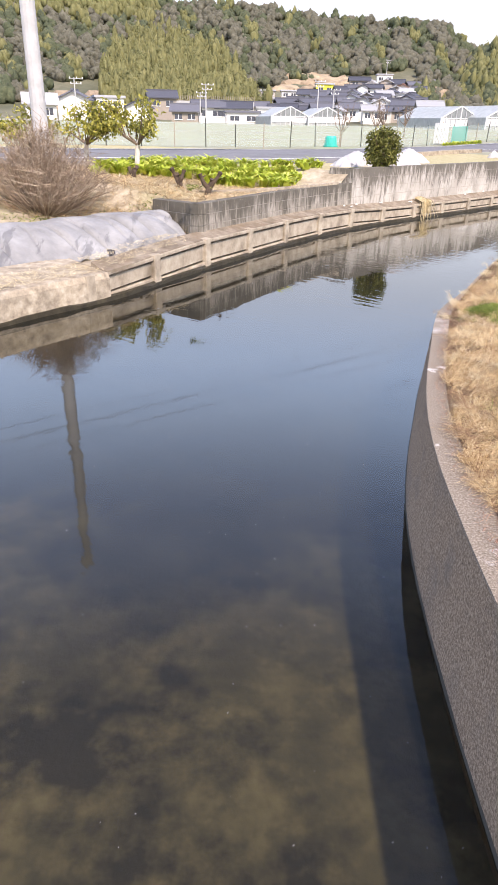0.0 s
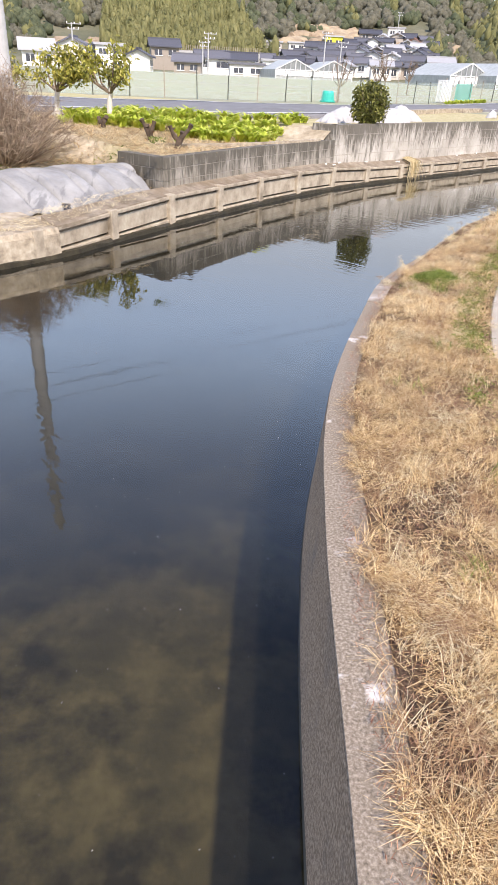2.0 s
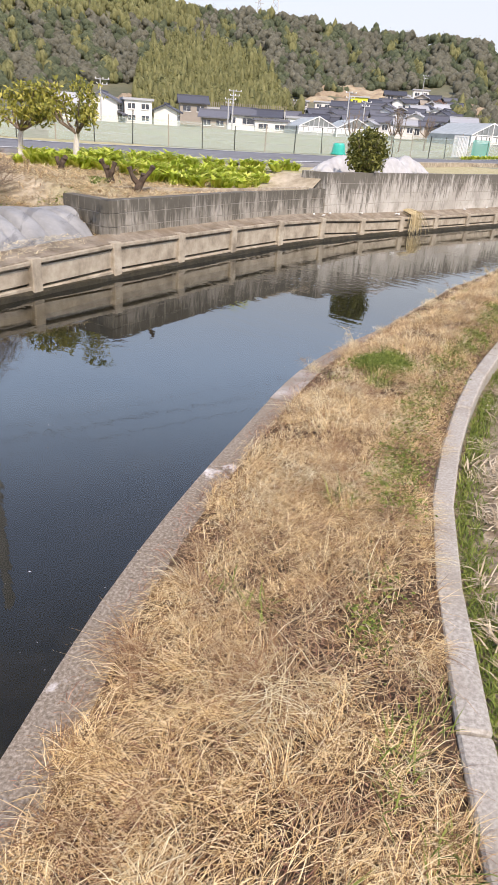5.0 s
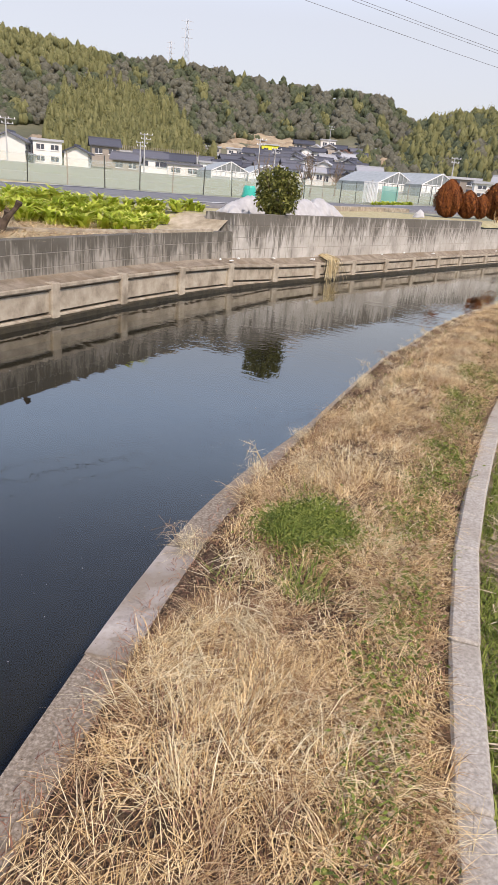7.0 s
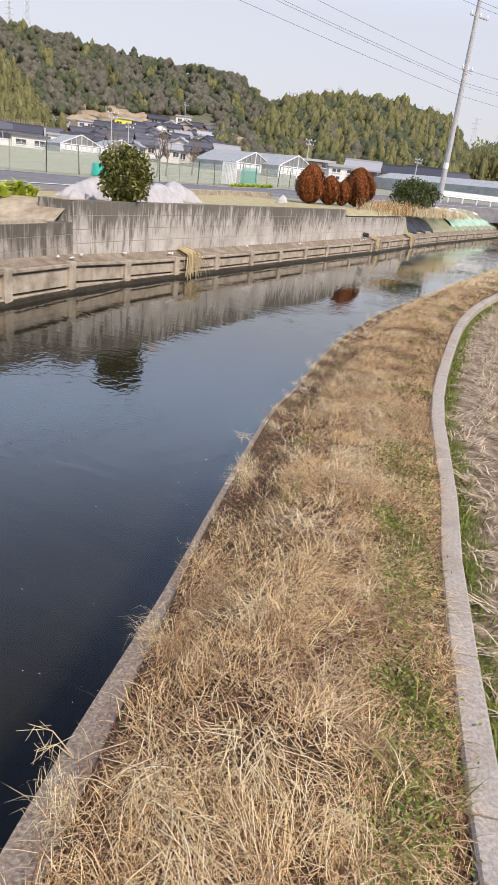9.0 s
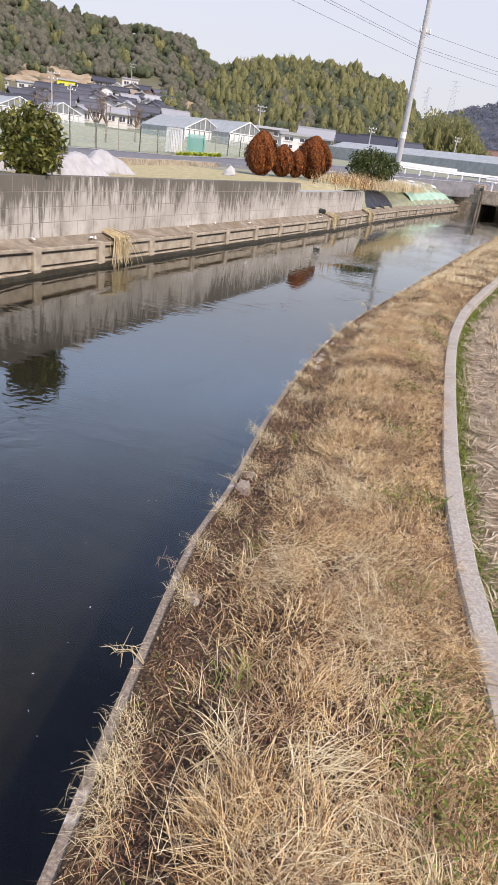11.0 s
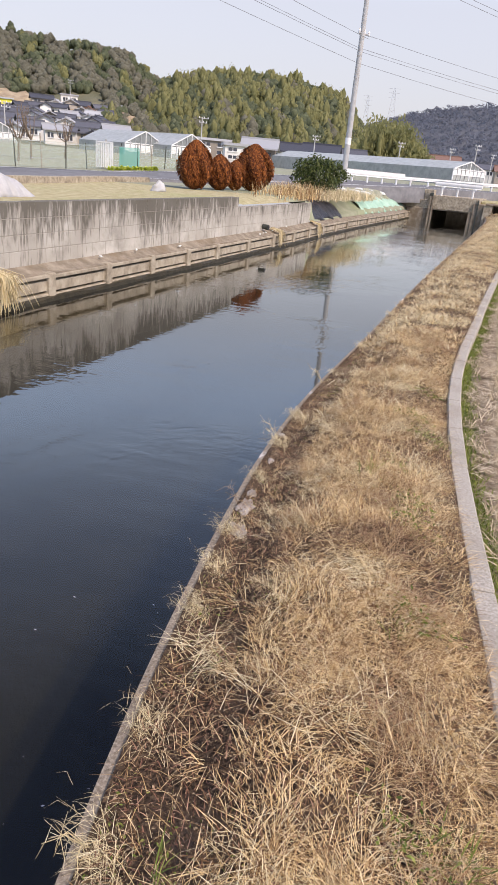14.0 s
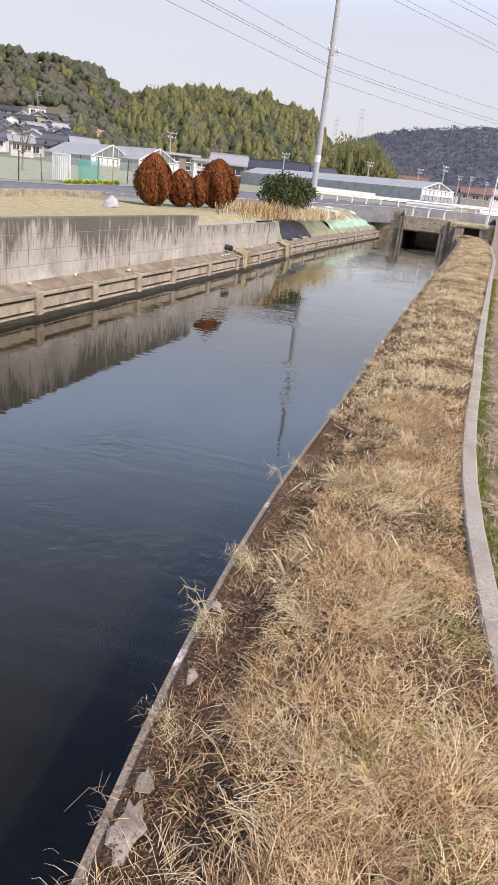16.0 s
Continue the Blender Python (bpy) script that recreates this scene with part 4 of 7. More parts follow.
def house(az, r, z, w, d, h, turn, wall, roof, storeys=2, flat=False, rise=None, label="", category="house"):
    x, y = place(az, r)
    rise = d * .22 if rise is None else rise
    ob = thing("house", pose(float(x), float(y), z, 0, 0, -az + turn), label, category)
    if flat:
        part("wall", boxed((-w / 2, -d / 2, -3), (w / 2, d / 2, h)), wall, ob)
        part("roof", boxed((-w / 2 - .3, -d / 2 - .3, h), (w / 2 + .3, d / 2 + .3, h + .35)), roof, ob)
    else:
        part("wall", gable_wall(w, d, h, rise), wall, ob)
        part("roof", gable(w, d, h, rise), roof, ob)
        if storeys == 2:
            bm = bmesh.new()      # a lean-to roof round the ground floor
            zz = h * .5
            pts = [(-w / 2 - .9, -d / 2 - 1.3, zz - .45), (w / 2 + .9, -d / 2 - 1.3, zz - .45), (w / 2 + .3, -d / 2, zz), (-w / 2 - .3, -d / 2, zz)]
            lo = [bm.verts.new(p) for p in pts]
            hi = [bm.verts.new((p[0], p[1], p[2] + .2)) for p in pts]
            bm.faces.new(lo[::-1]), bm.faces.new(hi)
            for i in range(4):
                bm.faces.new((lo[i], lo[(i + 1) % 4], hi[(i + 1) % 4], hi[i]))
            part("porch_roof", bm, roof, ob)
    n = max(2, int(w / 2.6))
    for floor in range(storeys):
        for i in range(n):
            cx = -w / 2 + (i + .5) * w / n
            zc = h * (floor + .5) / storeys
            hw, hh = w / n * .27, h / storeys * .22
            win = part("window", boxed((cx - hw, -d / 2 - .09, zc - hh), (cx + hw, -d / 2 + .06, zc + hh)), GLASS_DARK, ob)
            part("frame", box(boxed((cx - hw - .1, -d / 2 - .13, zc - hh - .12), (cx + hw + .1, -d / 2 + .02, zc - hh)), (cx - .04, -d / 2 - .13, zc - hh), (cx + .04, -d / 2 + .02, zc + hh)), WHITE, win)
    return ob


def el_z(el, r):
    return 1.4 + math.tan(radians(el)) * r


T_W, T_D = "two-storey house with pale walls and a dark tiled roof", "old house with weathered walls and a dark tiled roof"
HOUSES = [  # azimuth, range, foot angle, width, depth, wall height, turn, wall, roof, storeys, flat, label
    (-16.6, 118, .0, 4.4, 5, 3.0, 78, RENDER_WHITE, ROOF_DARK, 2, False, "pale gabled house with a grey-blue roof"),
    (-14.1, 120, .0, 4.4, 5, 3.4, 6, RENDER_WHITE, ROOF_GREY, 2, True, "cream two-storey house with a flat roof and balcony"),
    (-11.7, 124, .15, 3.2, 4, 1.9, 80, RENDER_WHITE, ROOF_DARK, 1, False, "small pale gabled house"),
    (-9.6, 150, .9, 5.5, 5, 2.2, 4, RENDER_TAN, ROOF_DARK, 1, False, T_D),
    (-7.9, 128, .0, 4.6, 4, 1.9, -6, RENDER_TAN, ROOF_DARK, 1, False, T_D),
    (-6.0, 140, .25, 6.0, 4.4, 2.2, 5, RENDER_WHITE, ROOF_DARK, 1, False, "single-storey house with a long dark tiled roof"),
    (-3.9, 140, .25, 6.4, 4.4, 2.1, -4, RENDER_WHITE, ROOF_DARK, 1, False, "single-storey house with a long dark tiled roof"),
    (-3.4, 122, .0, 5.6, 4, 1.7, 3, RENDER_WHITE, ROOF_DARK, 1, True, "low white shed with a dark flat roof"),
    (-1.2, 135, .1, 4.0, 5, 2.4, 0, RENDER_WHITE, ROOF_GREY, 1, True, "low white building with a flat roof"),
    (-19.4, 112, .0, 4.4, 5, 2.2, 0, RENDER_WHITE, ROOF_GREY, 1, False, "low white building with a grey-blue roof"),
    (-1.0, 190, 1.5, 5.0, 6, 2.6, 0, RENDER_TAN, ROOF_GREY, 2, True, "two-storey house with a grey flat roof"),
    (.7, 192, 1.4, 5.6, 6, 3.0, 3, RENDER_WHITE, ROOF_GREY, 2, True, "white flat-roofed house on the slope"),
    (.4, 165, .7, 6.0, 6, 2.2, 12, RENDER_WHITE, ROOF_DARK, 1, False, T_D),
    (2.2, 185, 1.2, 6.4, 6, 3.0, -8, RENDER_WHITE, ROOF_DARK, 2, False, T_W),
    (3.5, 210, 2.1, 6.6, 6, 2.6, 4, YELLOW, ROOF_GREY, 1, True, "bright yellow building on the slope"),
    (4.3, 175, .9, 6.0, 5, 2.4, 7, RENDER_TAN, ROOF_DARK, 1, False, T_D),
    (5.2, 195, 1.5, 6.0, 5, 2.4, -5, RENDER_WHITE, ROOF_DARK, 1, False, T_W),
    (6.2, 215, 2.35, 7.6, 5, 2.9, 6, RENDER_TAN, ROOF_DARK, 2, False, T_D),
    (7.3, 205, 2.0, 6.4, 4.6, 2.3, -12, RENDER_WHITE, ROOF_DARK, 1, False, T_W),
    (6.6, 170, .8, 7.0, 6, 2.6, 84, RENDER_WHITE, ROOF_DARK, 2, False, T_W),
    (8.1, 168, .75, 6.0, 6, 2.6, 80, RENDER_WHITE, ROOF_GREY, 2, False, "pale gabled house on the slope"),
    (8.1, 225, 3.0, 6.2, 5, 2.0, 5, RENDER_WHITE, ROOF_GREY, 1, True, "white flat-roofed house high on the slope"),
    (8.9, 215, 2.35, 7.0, 6, 2.2, -8, RENDER_TAN, ROOF_DARK, 1, False, T_D),
    (9.6, 212, 2.2, 5.0, 5, 1.8, 82, RENDER_WHITE, ROOF_RED, 1, False, "small white house with a reddish roof"),
    (9.8, 165, .7, 7.6, 6, 2.3, -6, RENDER_WHITE, ROOF_DARK, 1, False, T_W),
    (11.5, 230, 2.75, 4.4, 4, 1.7, 0, RENDER_WHITE, ROOF_GREY, 1, True, "small white hut on the hillside"),
    (11.6, 150, .6, 6.4, 5, 2.3, 8, RENDER_TAN, ROOF_GREY, 1, False, "old house with a grey roof behind the greenhouses"),
    (5.5, 158, .5, 6.0, 6, 2.0, -14, RENDER_WHITE, ROOF_DARK, 1, False, T_D),
    (3.2, 155, .4, 6.0, 5, 2.2, 10, RENDER_TAN, ROOF_DARK, 1, False, T_D),
    (7.2, 150, .4, 5.5, 5, 1.9, 6, RENDER_WHITE, ROOF_GREY, 1, False, "pale house with a grey roof"),
    (18.9, 120, .4, 5.0, 5, 2.2, 4, RENDER_TAN, ROOF_GREY, 2, True, "grey flat-roofed building behind the greenhouses"),
    (20.9, 110, .2, 4.4, 5, 2.0, 5, RENDER_WHITE, ROOF_GREY, 2, True, "white and pale blue house with a flat roof"),
    (22.5, 118, .3, 5.0, 5, 2.0, -4, RENDER_TAN, ROOF_GREY, 1, False, "small house with a grey roof"),
    (24.5, 130, .4, 6.0, 5, 1.9, 4, RENDER_WHITE, ROOF_DARK, 1, False, T_D),
    (27.2, 125, .4, 5.5, 5, 2.0, -6, RENDER_TAN, ROOF_DARK, 1, False, T_D),
    (29.0, 135, .4, 7.0, 5, 1.9, 4, RENDER_WHITE, ROOF_DARK, 1, False, T_D),
    (36.3, 210, .85, 11.0, 7, 2.2, 4, RENDER_TAN, ROOF_RED, 1, False, "long shed with a rusty red roof"),
    (40.3, 260, .7, 9.0, 7, 2.4, -5, RENDER_WHITE, ROOF_DARK, 1, False, T_D),
    (41.6, 240, .6, 9.0, 7, 2.4, 6, RENDER_TAN, ROOF_RED, 1, False, "low house with a reddish roof"),
    (43.2, 270, .7, 9.0, 7, 2.6, 3, RENDER_WHITE, ROOF_GREY, 1, False, "pale house with a grey roof"),
]
for a, r, el, w, d, h, turn, wl, rf, st, fl, lb in HOUSES:
    if -1.8 < a < 12 and r > 145:      # the slope's houses are small cottages
        w, d, h = w * .74, d * .66, h * 1.05
    house(a, r, el_z(el, r), w, d, h, turn, wl, rf, st, fl, None, lb)
# smaller houses packed up the slope between the larger ones
vr = random.Random(17)
taken = [(h[0], h[2]) for h in HOUSES]
for k in range(900):
    a, el = vr.uniform(-1.8, 10.8), vr.uniform(.25, 2.5)
    if len(taken) > len(HOUSES) + 46 or el > .9 + .22 * a or any(abs(a - b) < .6 and abs(el - e) < .3 for b, e in taken):
        continue
    taken.append((a, el))
    r = 148 + el * 28
    w = vr.uniform(2.8, 4.4)
    gab = vr.random() < .35
    house(a, r, el_z(el, r), w, vr.uniform(2.6, 3.6), vr.uniform(1.8, 2.6), vr.uniform(-18, 18) + (80 if gab else 0), RENDER_WHITE if vr.random() < .75 else RENDER_TAN, ROOF_GREY if vr.random() < .25 else ROOF_DARK, 1, False, None,
          "small pale house with a tiled roof on the slope")
# faint lattice towers on the skyline
for a, r, e0, e1, w in ((-3.4, 350, 7.6, 10.8, 3.6), (-4.6, 355, 7.6, 9.3, 2.6), (32.5, 880, 3.2, 6.3, 8), (30.6, 890, 3.2, 5.7, 7)):
    x, y = place(a, r)
    z0, z1 = float((main_h if a < 20 else distant_h)(a, r)) - 1, el_z(e1, r)
    ob = thing("lattice_tower", pose(float(x), float(y), z0, 0, 0, -a), "tall pale steel lattice transmission tower on the ridge", "transmission tower", "transmission towers")
    h = z1 - z0
    for sx, sy in ((-1, -1), (1, -1), (1, 1), (-1, 1)):
        bm = bmesh.new()
        tube(bm, [(sx * w / 2, sy * w / 2, 0), (sx * w * .12, sy * w * .12, h)], .16, 4)
        part("leg", bm, STEEL, ob)
    bm = bmesh.new()
    for k in range(9):
        f, g = k / 9, (k + 1) / 9
        for sg in (-1, 1):
            tube(bm, [(sg * w * (.5 - .38 * f), -w * (.5 - .38 * f), h * f), (-sg * w * (.5 - .38 * g), -w * (.5 - .38 * g), h * g)], .10, 3)
    part("bracing", bm, STEEL, ob)
    for f in (.7, .84, .97):
        bm = bmesh.new()
        tube(bm, [(-w * .75, 0, h * f), (w * .75, 0, h * f)], .14, 4)
        part("crossarm", bm, STEEL, ob)
# a pale retaining wall with a fence of stakes above the lower houses
rw = np.array([place(q, 158) for q in np.linspace(-9.6, -2.2, 30)])
structure("wall_retaining", sweep("wall_retaining", rw, [(0, 0), (0, 5.7), (.4, 5.7), (.4, 0)], POLE), "pale concrete retaining wall at the foot of the hill")
ob = thing("fence", pose(0, 0, 0), "row of grey stakes along the retaining wall", "fence")
for q in np.linspace(-9.6, -2.2, 44):
    x, y = place(q, 158)
    part("stake", boxed((x - .07, y - .07, 5.65), (x + .07, y + .07, 6.7)), WOOD_STAKE, ob)


# ---------------------------------------------------------------- greenhouses
def greenhouse(az, r, el, w, eave, ridge, length, turn, label):
    x, y = place(az, r)
    ob = thing("greenhouse", pose(float(x), float(y), el_z(el, r), 0, 0, -az + turn), label, "greenhouse")
    # the front gable stands on the local x axis; the house runs back along +y
    bm = bmesh.new()
    for sgn in (-1, 1):
        q = [bm.verts.new(p) for p in ((0, 0, ridge), (sgn * w / 2, 0, eave), (sgn * w / 2, length, eave), (0, length, ridge))]
        bm.faces.new(q if sgn > 0 else q[::-1])
        q2 = [bm.verts.new((v.co.x, v.co.y, v.co.z - .05)) for v in q]
        bm.faces.new(q2[::-1] if sgn > 0 else q2)
    part("roof", bm, FILM, ob)
    bm = bmesh.new()
    for sgn in (-1, 1):
        box(bm, (sgn * w / 2 - .03, 0, -.8), (sgn * w / 2 + .03, length, eave))
    part("side_wall", bm, FILM, ob)
    front = bmesh.new()
    pts = [(-w / 2, 0, -.8), (w / 2, 0, -.8), (w / 2, 0, eave), (0, 0, ridge), (-w / 2, 0, eave)]
    lo, hi = [front.verts.new(p) for p in pts], [front.verts.new((p[0], .06, p[2])) for p in pts]
    front.faces.new(lo), front.faces.new(hi[::-1])
    fr = part("front", front, FILM_DARK, ob, "film gable with the dim inside put in its colour")
    for i in range(9):
        xx = -w / 2 + w * i / 8
        top = eave + (ridge - eave) * (1 - abs(xx) / (w / 2))
        part("bar", boxed((xx - .05, -.10, -.8), (xx + .05, .02, top)), WHITE if i in (0, 4, 8) else STEEL, ob)
    for zz in (eave * .45, eave):
        part("rail", boxed((-w / 2, -.12, zz - .05), (w / 2, .0, zz + .05)), WHITE, ob)
    for sgn in (-1, 1):
        bm = bmesh.new()
        tube(bm, [(sgn * w / 2, -.06, eave), (0, -.06, ridge)], .07, 5)
        part("verge_bar", bm, WHITE, ob)
    for i in range(8):
        for z0, z1 in ((-.1, eave * .4), (eave * .5, eave * .92)):
            xx = -w / 2 + w * (i + .5) / 8
            part("pane", boxed((xx - w * .05, -.04, z0), (xx + w * .05, -.01, z1)), WHITE if z0 > 0 else FILM, ob)
    return ob


for a, r, el, w, ev, rd, ln, tn in ((.4, 108, -.08, 6.0, 1.35, 2.75, 14, 12), (3.4, 108, -.08, 5.8, 1.35, 2.75, 14, 12), (13.9, 100, -.25, 6.4, 1.75, 3.3, 11, 36), (17.3, 99, -.15, 6.2, 1.75, 3.3, 11, 36)):
    greenhouse(a, r, el, w, ev, rd, ln, tn, "film-clad greenhouse with a pale frame")
gh = greenhouse(38.0, 92, .38, 6.0, 1.1, 2.0, 34, 52, "long low greenhouse with a grey roof")

# ---------------------------------------------------------------- utility poles, wires, rails
def utility_pole(x, y, z, h, r, arms, label, lean=0.0, band=False):
    ob = thing("utility_pole", pose(x, y, z, 0, lean, 0), label, "utility pole", "utility poles")
    bm = bmesh.new()
    tube(bm, [(0, 0, -.5), (0, 0, h * .5), (0, 0, h)], [r, r * .85, r * .66], 14)
    part("shaft", bm, POLE, ob)
    for i, (zz, ln, az) in enumerate(arms):
        d = Vector((math.cos(radians(az)), math.sin(radians(az)), 0))
        bm = bmesh.new()
        tube(bm, [d * -ln * .35 + Vector((0, 0, zz)), d * ln * .65 + Vector((0, 0, zz))], .045, 6)
        arm = part("crossarm", bm, STEEL, ob)
        for f in (-.3, .2, .6):
            bm = bmesh.new()
            tube(bm, [d * ln * f + Vector((0, 0, zz)), d * ln * f + Vector((0, 0, zz + .12)), d * ln * f + Vector((0, 0, zz + .22))], [.05, .07, .03], 7)
            part("insulator", bm, WHITE, arm)
    if band:
        bm = bmesh.new()
        tube(bm, [(0, 0, h * .15), (0, 0, h * .15 + .35)], r * 1.0, 14)
        part("marker_band", bm, WHITE, ob, "white marker band")
    return ob


PX, PY, PZ = 24.7, 46.2, 1.25
utility_pole(PX, PY, PZ, 11.6, .17, [(7.2, .9, 20), (9.9, 1.6, 20)], "tall grey concrete utility pole beside the road", 0.0, True)
utility_pole(-4.08, 14.05, .2, 7.4, .155, [], "thick grey concrete utility pole at the garden's edge")


def wire(a, b, sag, r=.012, name="power_line"):
    a, b = Vector(a), Vector(b)
    bm = bmesh.new()
    tube(bm, [a.lerp(b, t / 14) - Vector((0, 0, sag * 4 * (t / 14) * (1 - t / 14))) for t in range(15)], r, 5)
    tagged(part(name, bm, WIRE), "thin dark overhead cable between utility poles", "cable", "overhead cables")


CABLE = .009
for z0, dx in ((7.05, 0), (7.6, .15), (7.78, -.15), (8.25, .45)):
    wire((PX + dx, PY, z0), (-34 + dx, 14.6, z0 + 5.2), .55, CABLE)
for z0, dx, z1 in ((7.05, 0, 7.4), (7.6, .15, 8.3), (7.78, -.15, 8.6), (8.4, .45, 9.2)):
    wire((PX + dx, PY, z0), (86 + dx, 62, z1), .9, CABLE)
for k in (0, .35, 1.6, 2.0):
    wire((6.0, 39.5, 12.2 + k * .7), (62.0, 48.0, 7.4 + k * .7), .3, CABLE)
for a, r, h, el in ((-17.0, 95, 5.2, -.1), (-6.6, 100, 5.2, -.1), (-6.9, 112, 4.6, -.1), (2.6, 112, 6.4, 0), (3.9, 118, 5.5, 0), (8.2, 215, 6, 3.0), (18.0, 110, 5.2, .3), (26.6, 120, 4.6, .3), (33.0, 120, 4.5, .4),
                    (36.8, 130, 4.6, .4), (38.5, 120, 5.0, .4), (39.9, 150, 4.6, .5), (40.8, 160, 5.0, .5), (42.0, 170, 4.6, .5)):
    x, y = place(a, r)
    utility_pole(float(x), float(y), el_z(el, r), h, .11, [(h * .86, 1.4, 20), (h * .97, 1.8, 20)], "far grey utility pole among the houses")


def guard_rail(p0, p1, z0, z1, top, depth, n, label):
    """A white beam rail on posts from p0 to p1."""
    ob = thing("guard_rail", pose(0, 0, 0), label, "guard rail", "guard rails")
    a, b = Vector((*p0, z0)), Vector((*p1, z1))
    d = (b - a).normalized()
    side = Vector((-d.y, d.x, 0)).normalized() * .05
    bm = bmesh.new()
    prof = [(0, top), (.6, top - depth * .12), (.1, top - depth * .3), (-.1, top - depth * .5), (.1, top - depth * .7), (.6, top - depth * .88), (0, top - depth)]
    rings = [[bm.verts.new(p + side * (o - .9) + Vector((0, 0, z))) for o, z in prof] for p in (a, b)]
    back = [[bm.verts.new(p + side * (o - .45) + Vector((0, 0, z))) for o, z in prof] for p in (a, b)]
    for q in (rings, back):
        for i in range(len(prof) - 1):
            bm.faces.new((q[0][i], q[0][i + 1], q[1][i + 1], q[1][i]))
    part("beam", bm, WHITE, ob, "white ribbed steel beam")
    for i in range(n):
        p = a.lerp(b, (i + .5) / n)
        bm = bmesh.new()
        tube(bm, [p + Vector((0, 0, -.4)) + side, p + Vector((0, 0, top)) + side], .06, 8)
        part("post", bm, WHITE, ob)
    return ob


guard_rail((25.6, 47.6), (30.4, 48.4), 1.15, 1.15, .62, .36, 4, "white steel guard rail behind the road")
guard_rail((30.4, 48.6), (45.0, 51.5), 1.0, 1.15, .62, .2, 9, "white steel guard rail behind the road")
guard_rail((29.85, 44.35), (31.75, 42.5), .76, .76, .78, .28, 3, "white guard rail on the bridge edge")
guard_rail((36.0, 45.0), (52.0, 47.0), .95, 1.05, .55, .26, 9, "white steel guard rail along the road")
ob = thing("marker_post", pose(33.8, 41.8, .7, 0, 0, 0), "slim white post on the bank beside the bridge", "post")
bm = bmesh.new()
tube(bm, [(0, 0, -.5), (0, 0, 2.7)], .04, 8)
part("rod", bm, WHITE, ob)

# ---------------------------------------------------------------- bridge
bd = BRIDGE_R - BRIDGE_L
bang = math.degrees(math.atan2(bd[1], bd[0]))
bw = float(np.hypot(*bd))
bridge = thing("bridge", pose(BRIDGE_L[0], BRIDGE_L[1], 0, 0, 0, bang), "small concrete road bridge over the canal with a dark opening", "bridge")
part("deck", boxed((-.12, 0, .0), (bw + .5, 9.5, .76), .02), CONCRETE, bridge, "stained concrete deck edge")
part("lintel", boxed((-.05, .05, -.06), (bw + .05, .3, .0)), LEDGE, bridge)
part("abutment", boxed((-1.75, .10, -1.6), (-.12, 9.5, .46), .02), CONCRETE, bridge)
part("abutment", boxed((-1.85, .0, -1.6), (-.14, .6, -.02), .02), LEDGE, bridge, "dark wet lower step of the abutment")
part("pier", boxed((-.12, -.06, -1.6), (.0, .6, .0), .015), LEDGE, bridge)
part("pier", boxed((bw, -.06, -1.6), (bw + .2, .6, .0), .015), LEDGE, bridge)
part("abutment", boxed((bw + .2, -.1, -1.6), (bw + .8, 9.5, .5), .02), LEDGE, bridge)
part("abutment", boxed((bw + .8, -.25, -1.6), (bw + 1.3, 9.5, .48), .02), CONCRETE, bridge)
part("culvert_slab", boxed((bw + .9, -.3, .48), (bw + 2.9, 9.5, .56), .01), LEDGE, bridge)
part("culvert_post", boxed((bw + 2.15, -.2, -1.6), (bw + 2.8, 1.4, .48), .02), CONCRETE, bridge)
# dark panel added to stand for the shade within the side opening
part("culvert_back", boxed((bw + 1.3, 1.2, -1.6), (bw + 2.15, 1.3, .48)), SCUM_AND_SHADE, bridge, "dark panel put in for the shade inside the side culvert")
road_level = max(.8, float(road_z(BRIDGE_L[0], BRIDGE_L[1] + 1)))
part("abutment", boxed((-4.2, .4, -1.0), (-.12, 9.5, road_level), .03), CONCRETE, bridge, "stained concrete upper course of the abutment")
part("fill", boxed((bw + .5, 1.2, .3), (bw + 4.5, 9.5, .66), .05), VERGE, bridge, "dry grassy fill behind the abutment")
part("back_wall", boxed((-.2, 9.0, -1.6), (bw + 3, 9.5, .6)), LEDGE, bridge)
part("gate_frame", box(boxed((-.22, -.14, -1.3), (-.12, .0, .84)), (-.06, -.12, -1.3), (.02, -.04, .72)), LEDGE, bridge, "dark sluice gate guide")
part("gate_guide", boxed((bw + .42, -.14, -1.3), (bw + .5, -.02, .7)), DARK_STEEL, bridge)
part("gate_head", boxed((-.24, -.16, .70), (-.04, -.02, .86), .01), DARK_STEEL, bridge)

# ---------------------------------------------------------------- fence, gate and small things beyond the road
FENCE = smooth_line([(-26, 24.5), (-12, 29.2), (-5, 31.4), (0, 34.2), (4.6, 37.2), (7.6, 40.0), (10.5, 43.0), (13.8, 46.8), (17, 50)], .5)
fence = thing("fence", pose(0, 0, 0), "thin dark steel posts strung with wire and pale netting", "fence")
L = length_of(FENCE)
for i in range(34):
    p, d = poly_at(FENCE, L * (i + .5) / 34)
    z = float(far_height(*p))
    lean = random.uniform(-.06, .06)
    bm = bmesh.new()
    tube(bm, [(p[0], p[1], z - .3), (p[0] + lean, p[1], z + random.uniform(.95, 1.25))], .024, 6)
    part("post", bm, DARK_STEEL if i % 3 else WOOD_STAKE, fence)
for hgt in (.35, .65, .95):
    bm = bmesh.new()
    tube(bm, [(p[0], p[1], float(far_height(*p)) + hgt) for p in FENCE[::3]], .006, 4)
    part("wire", bm, STEEL, fence)


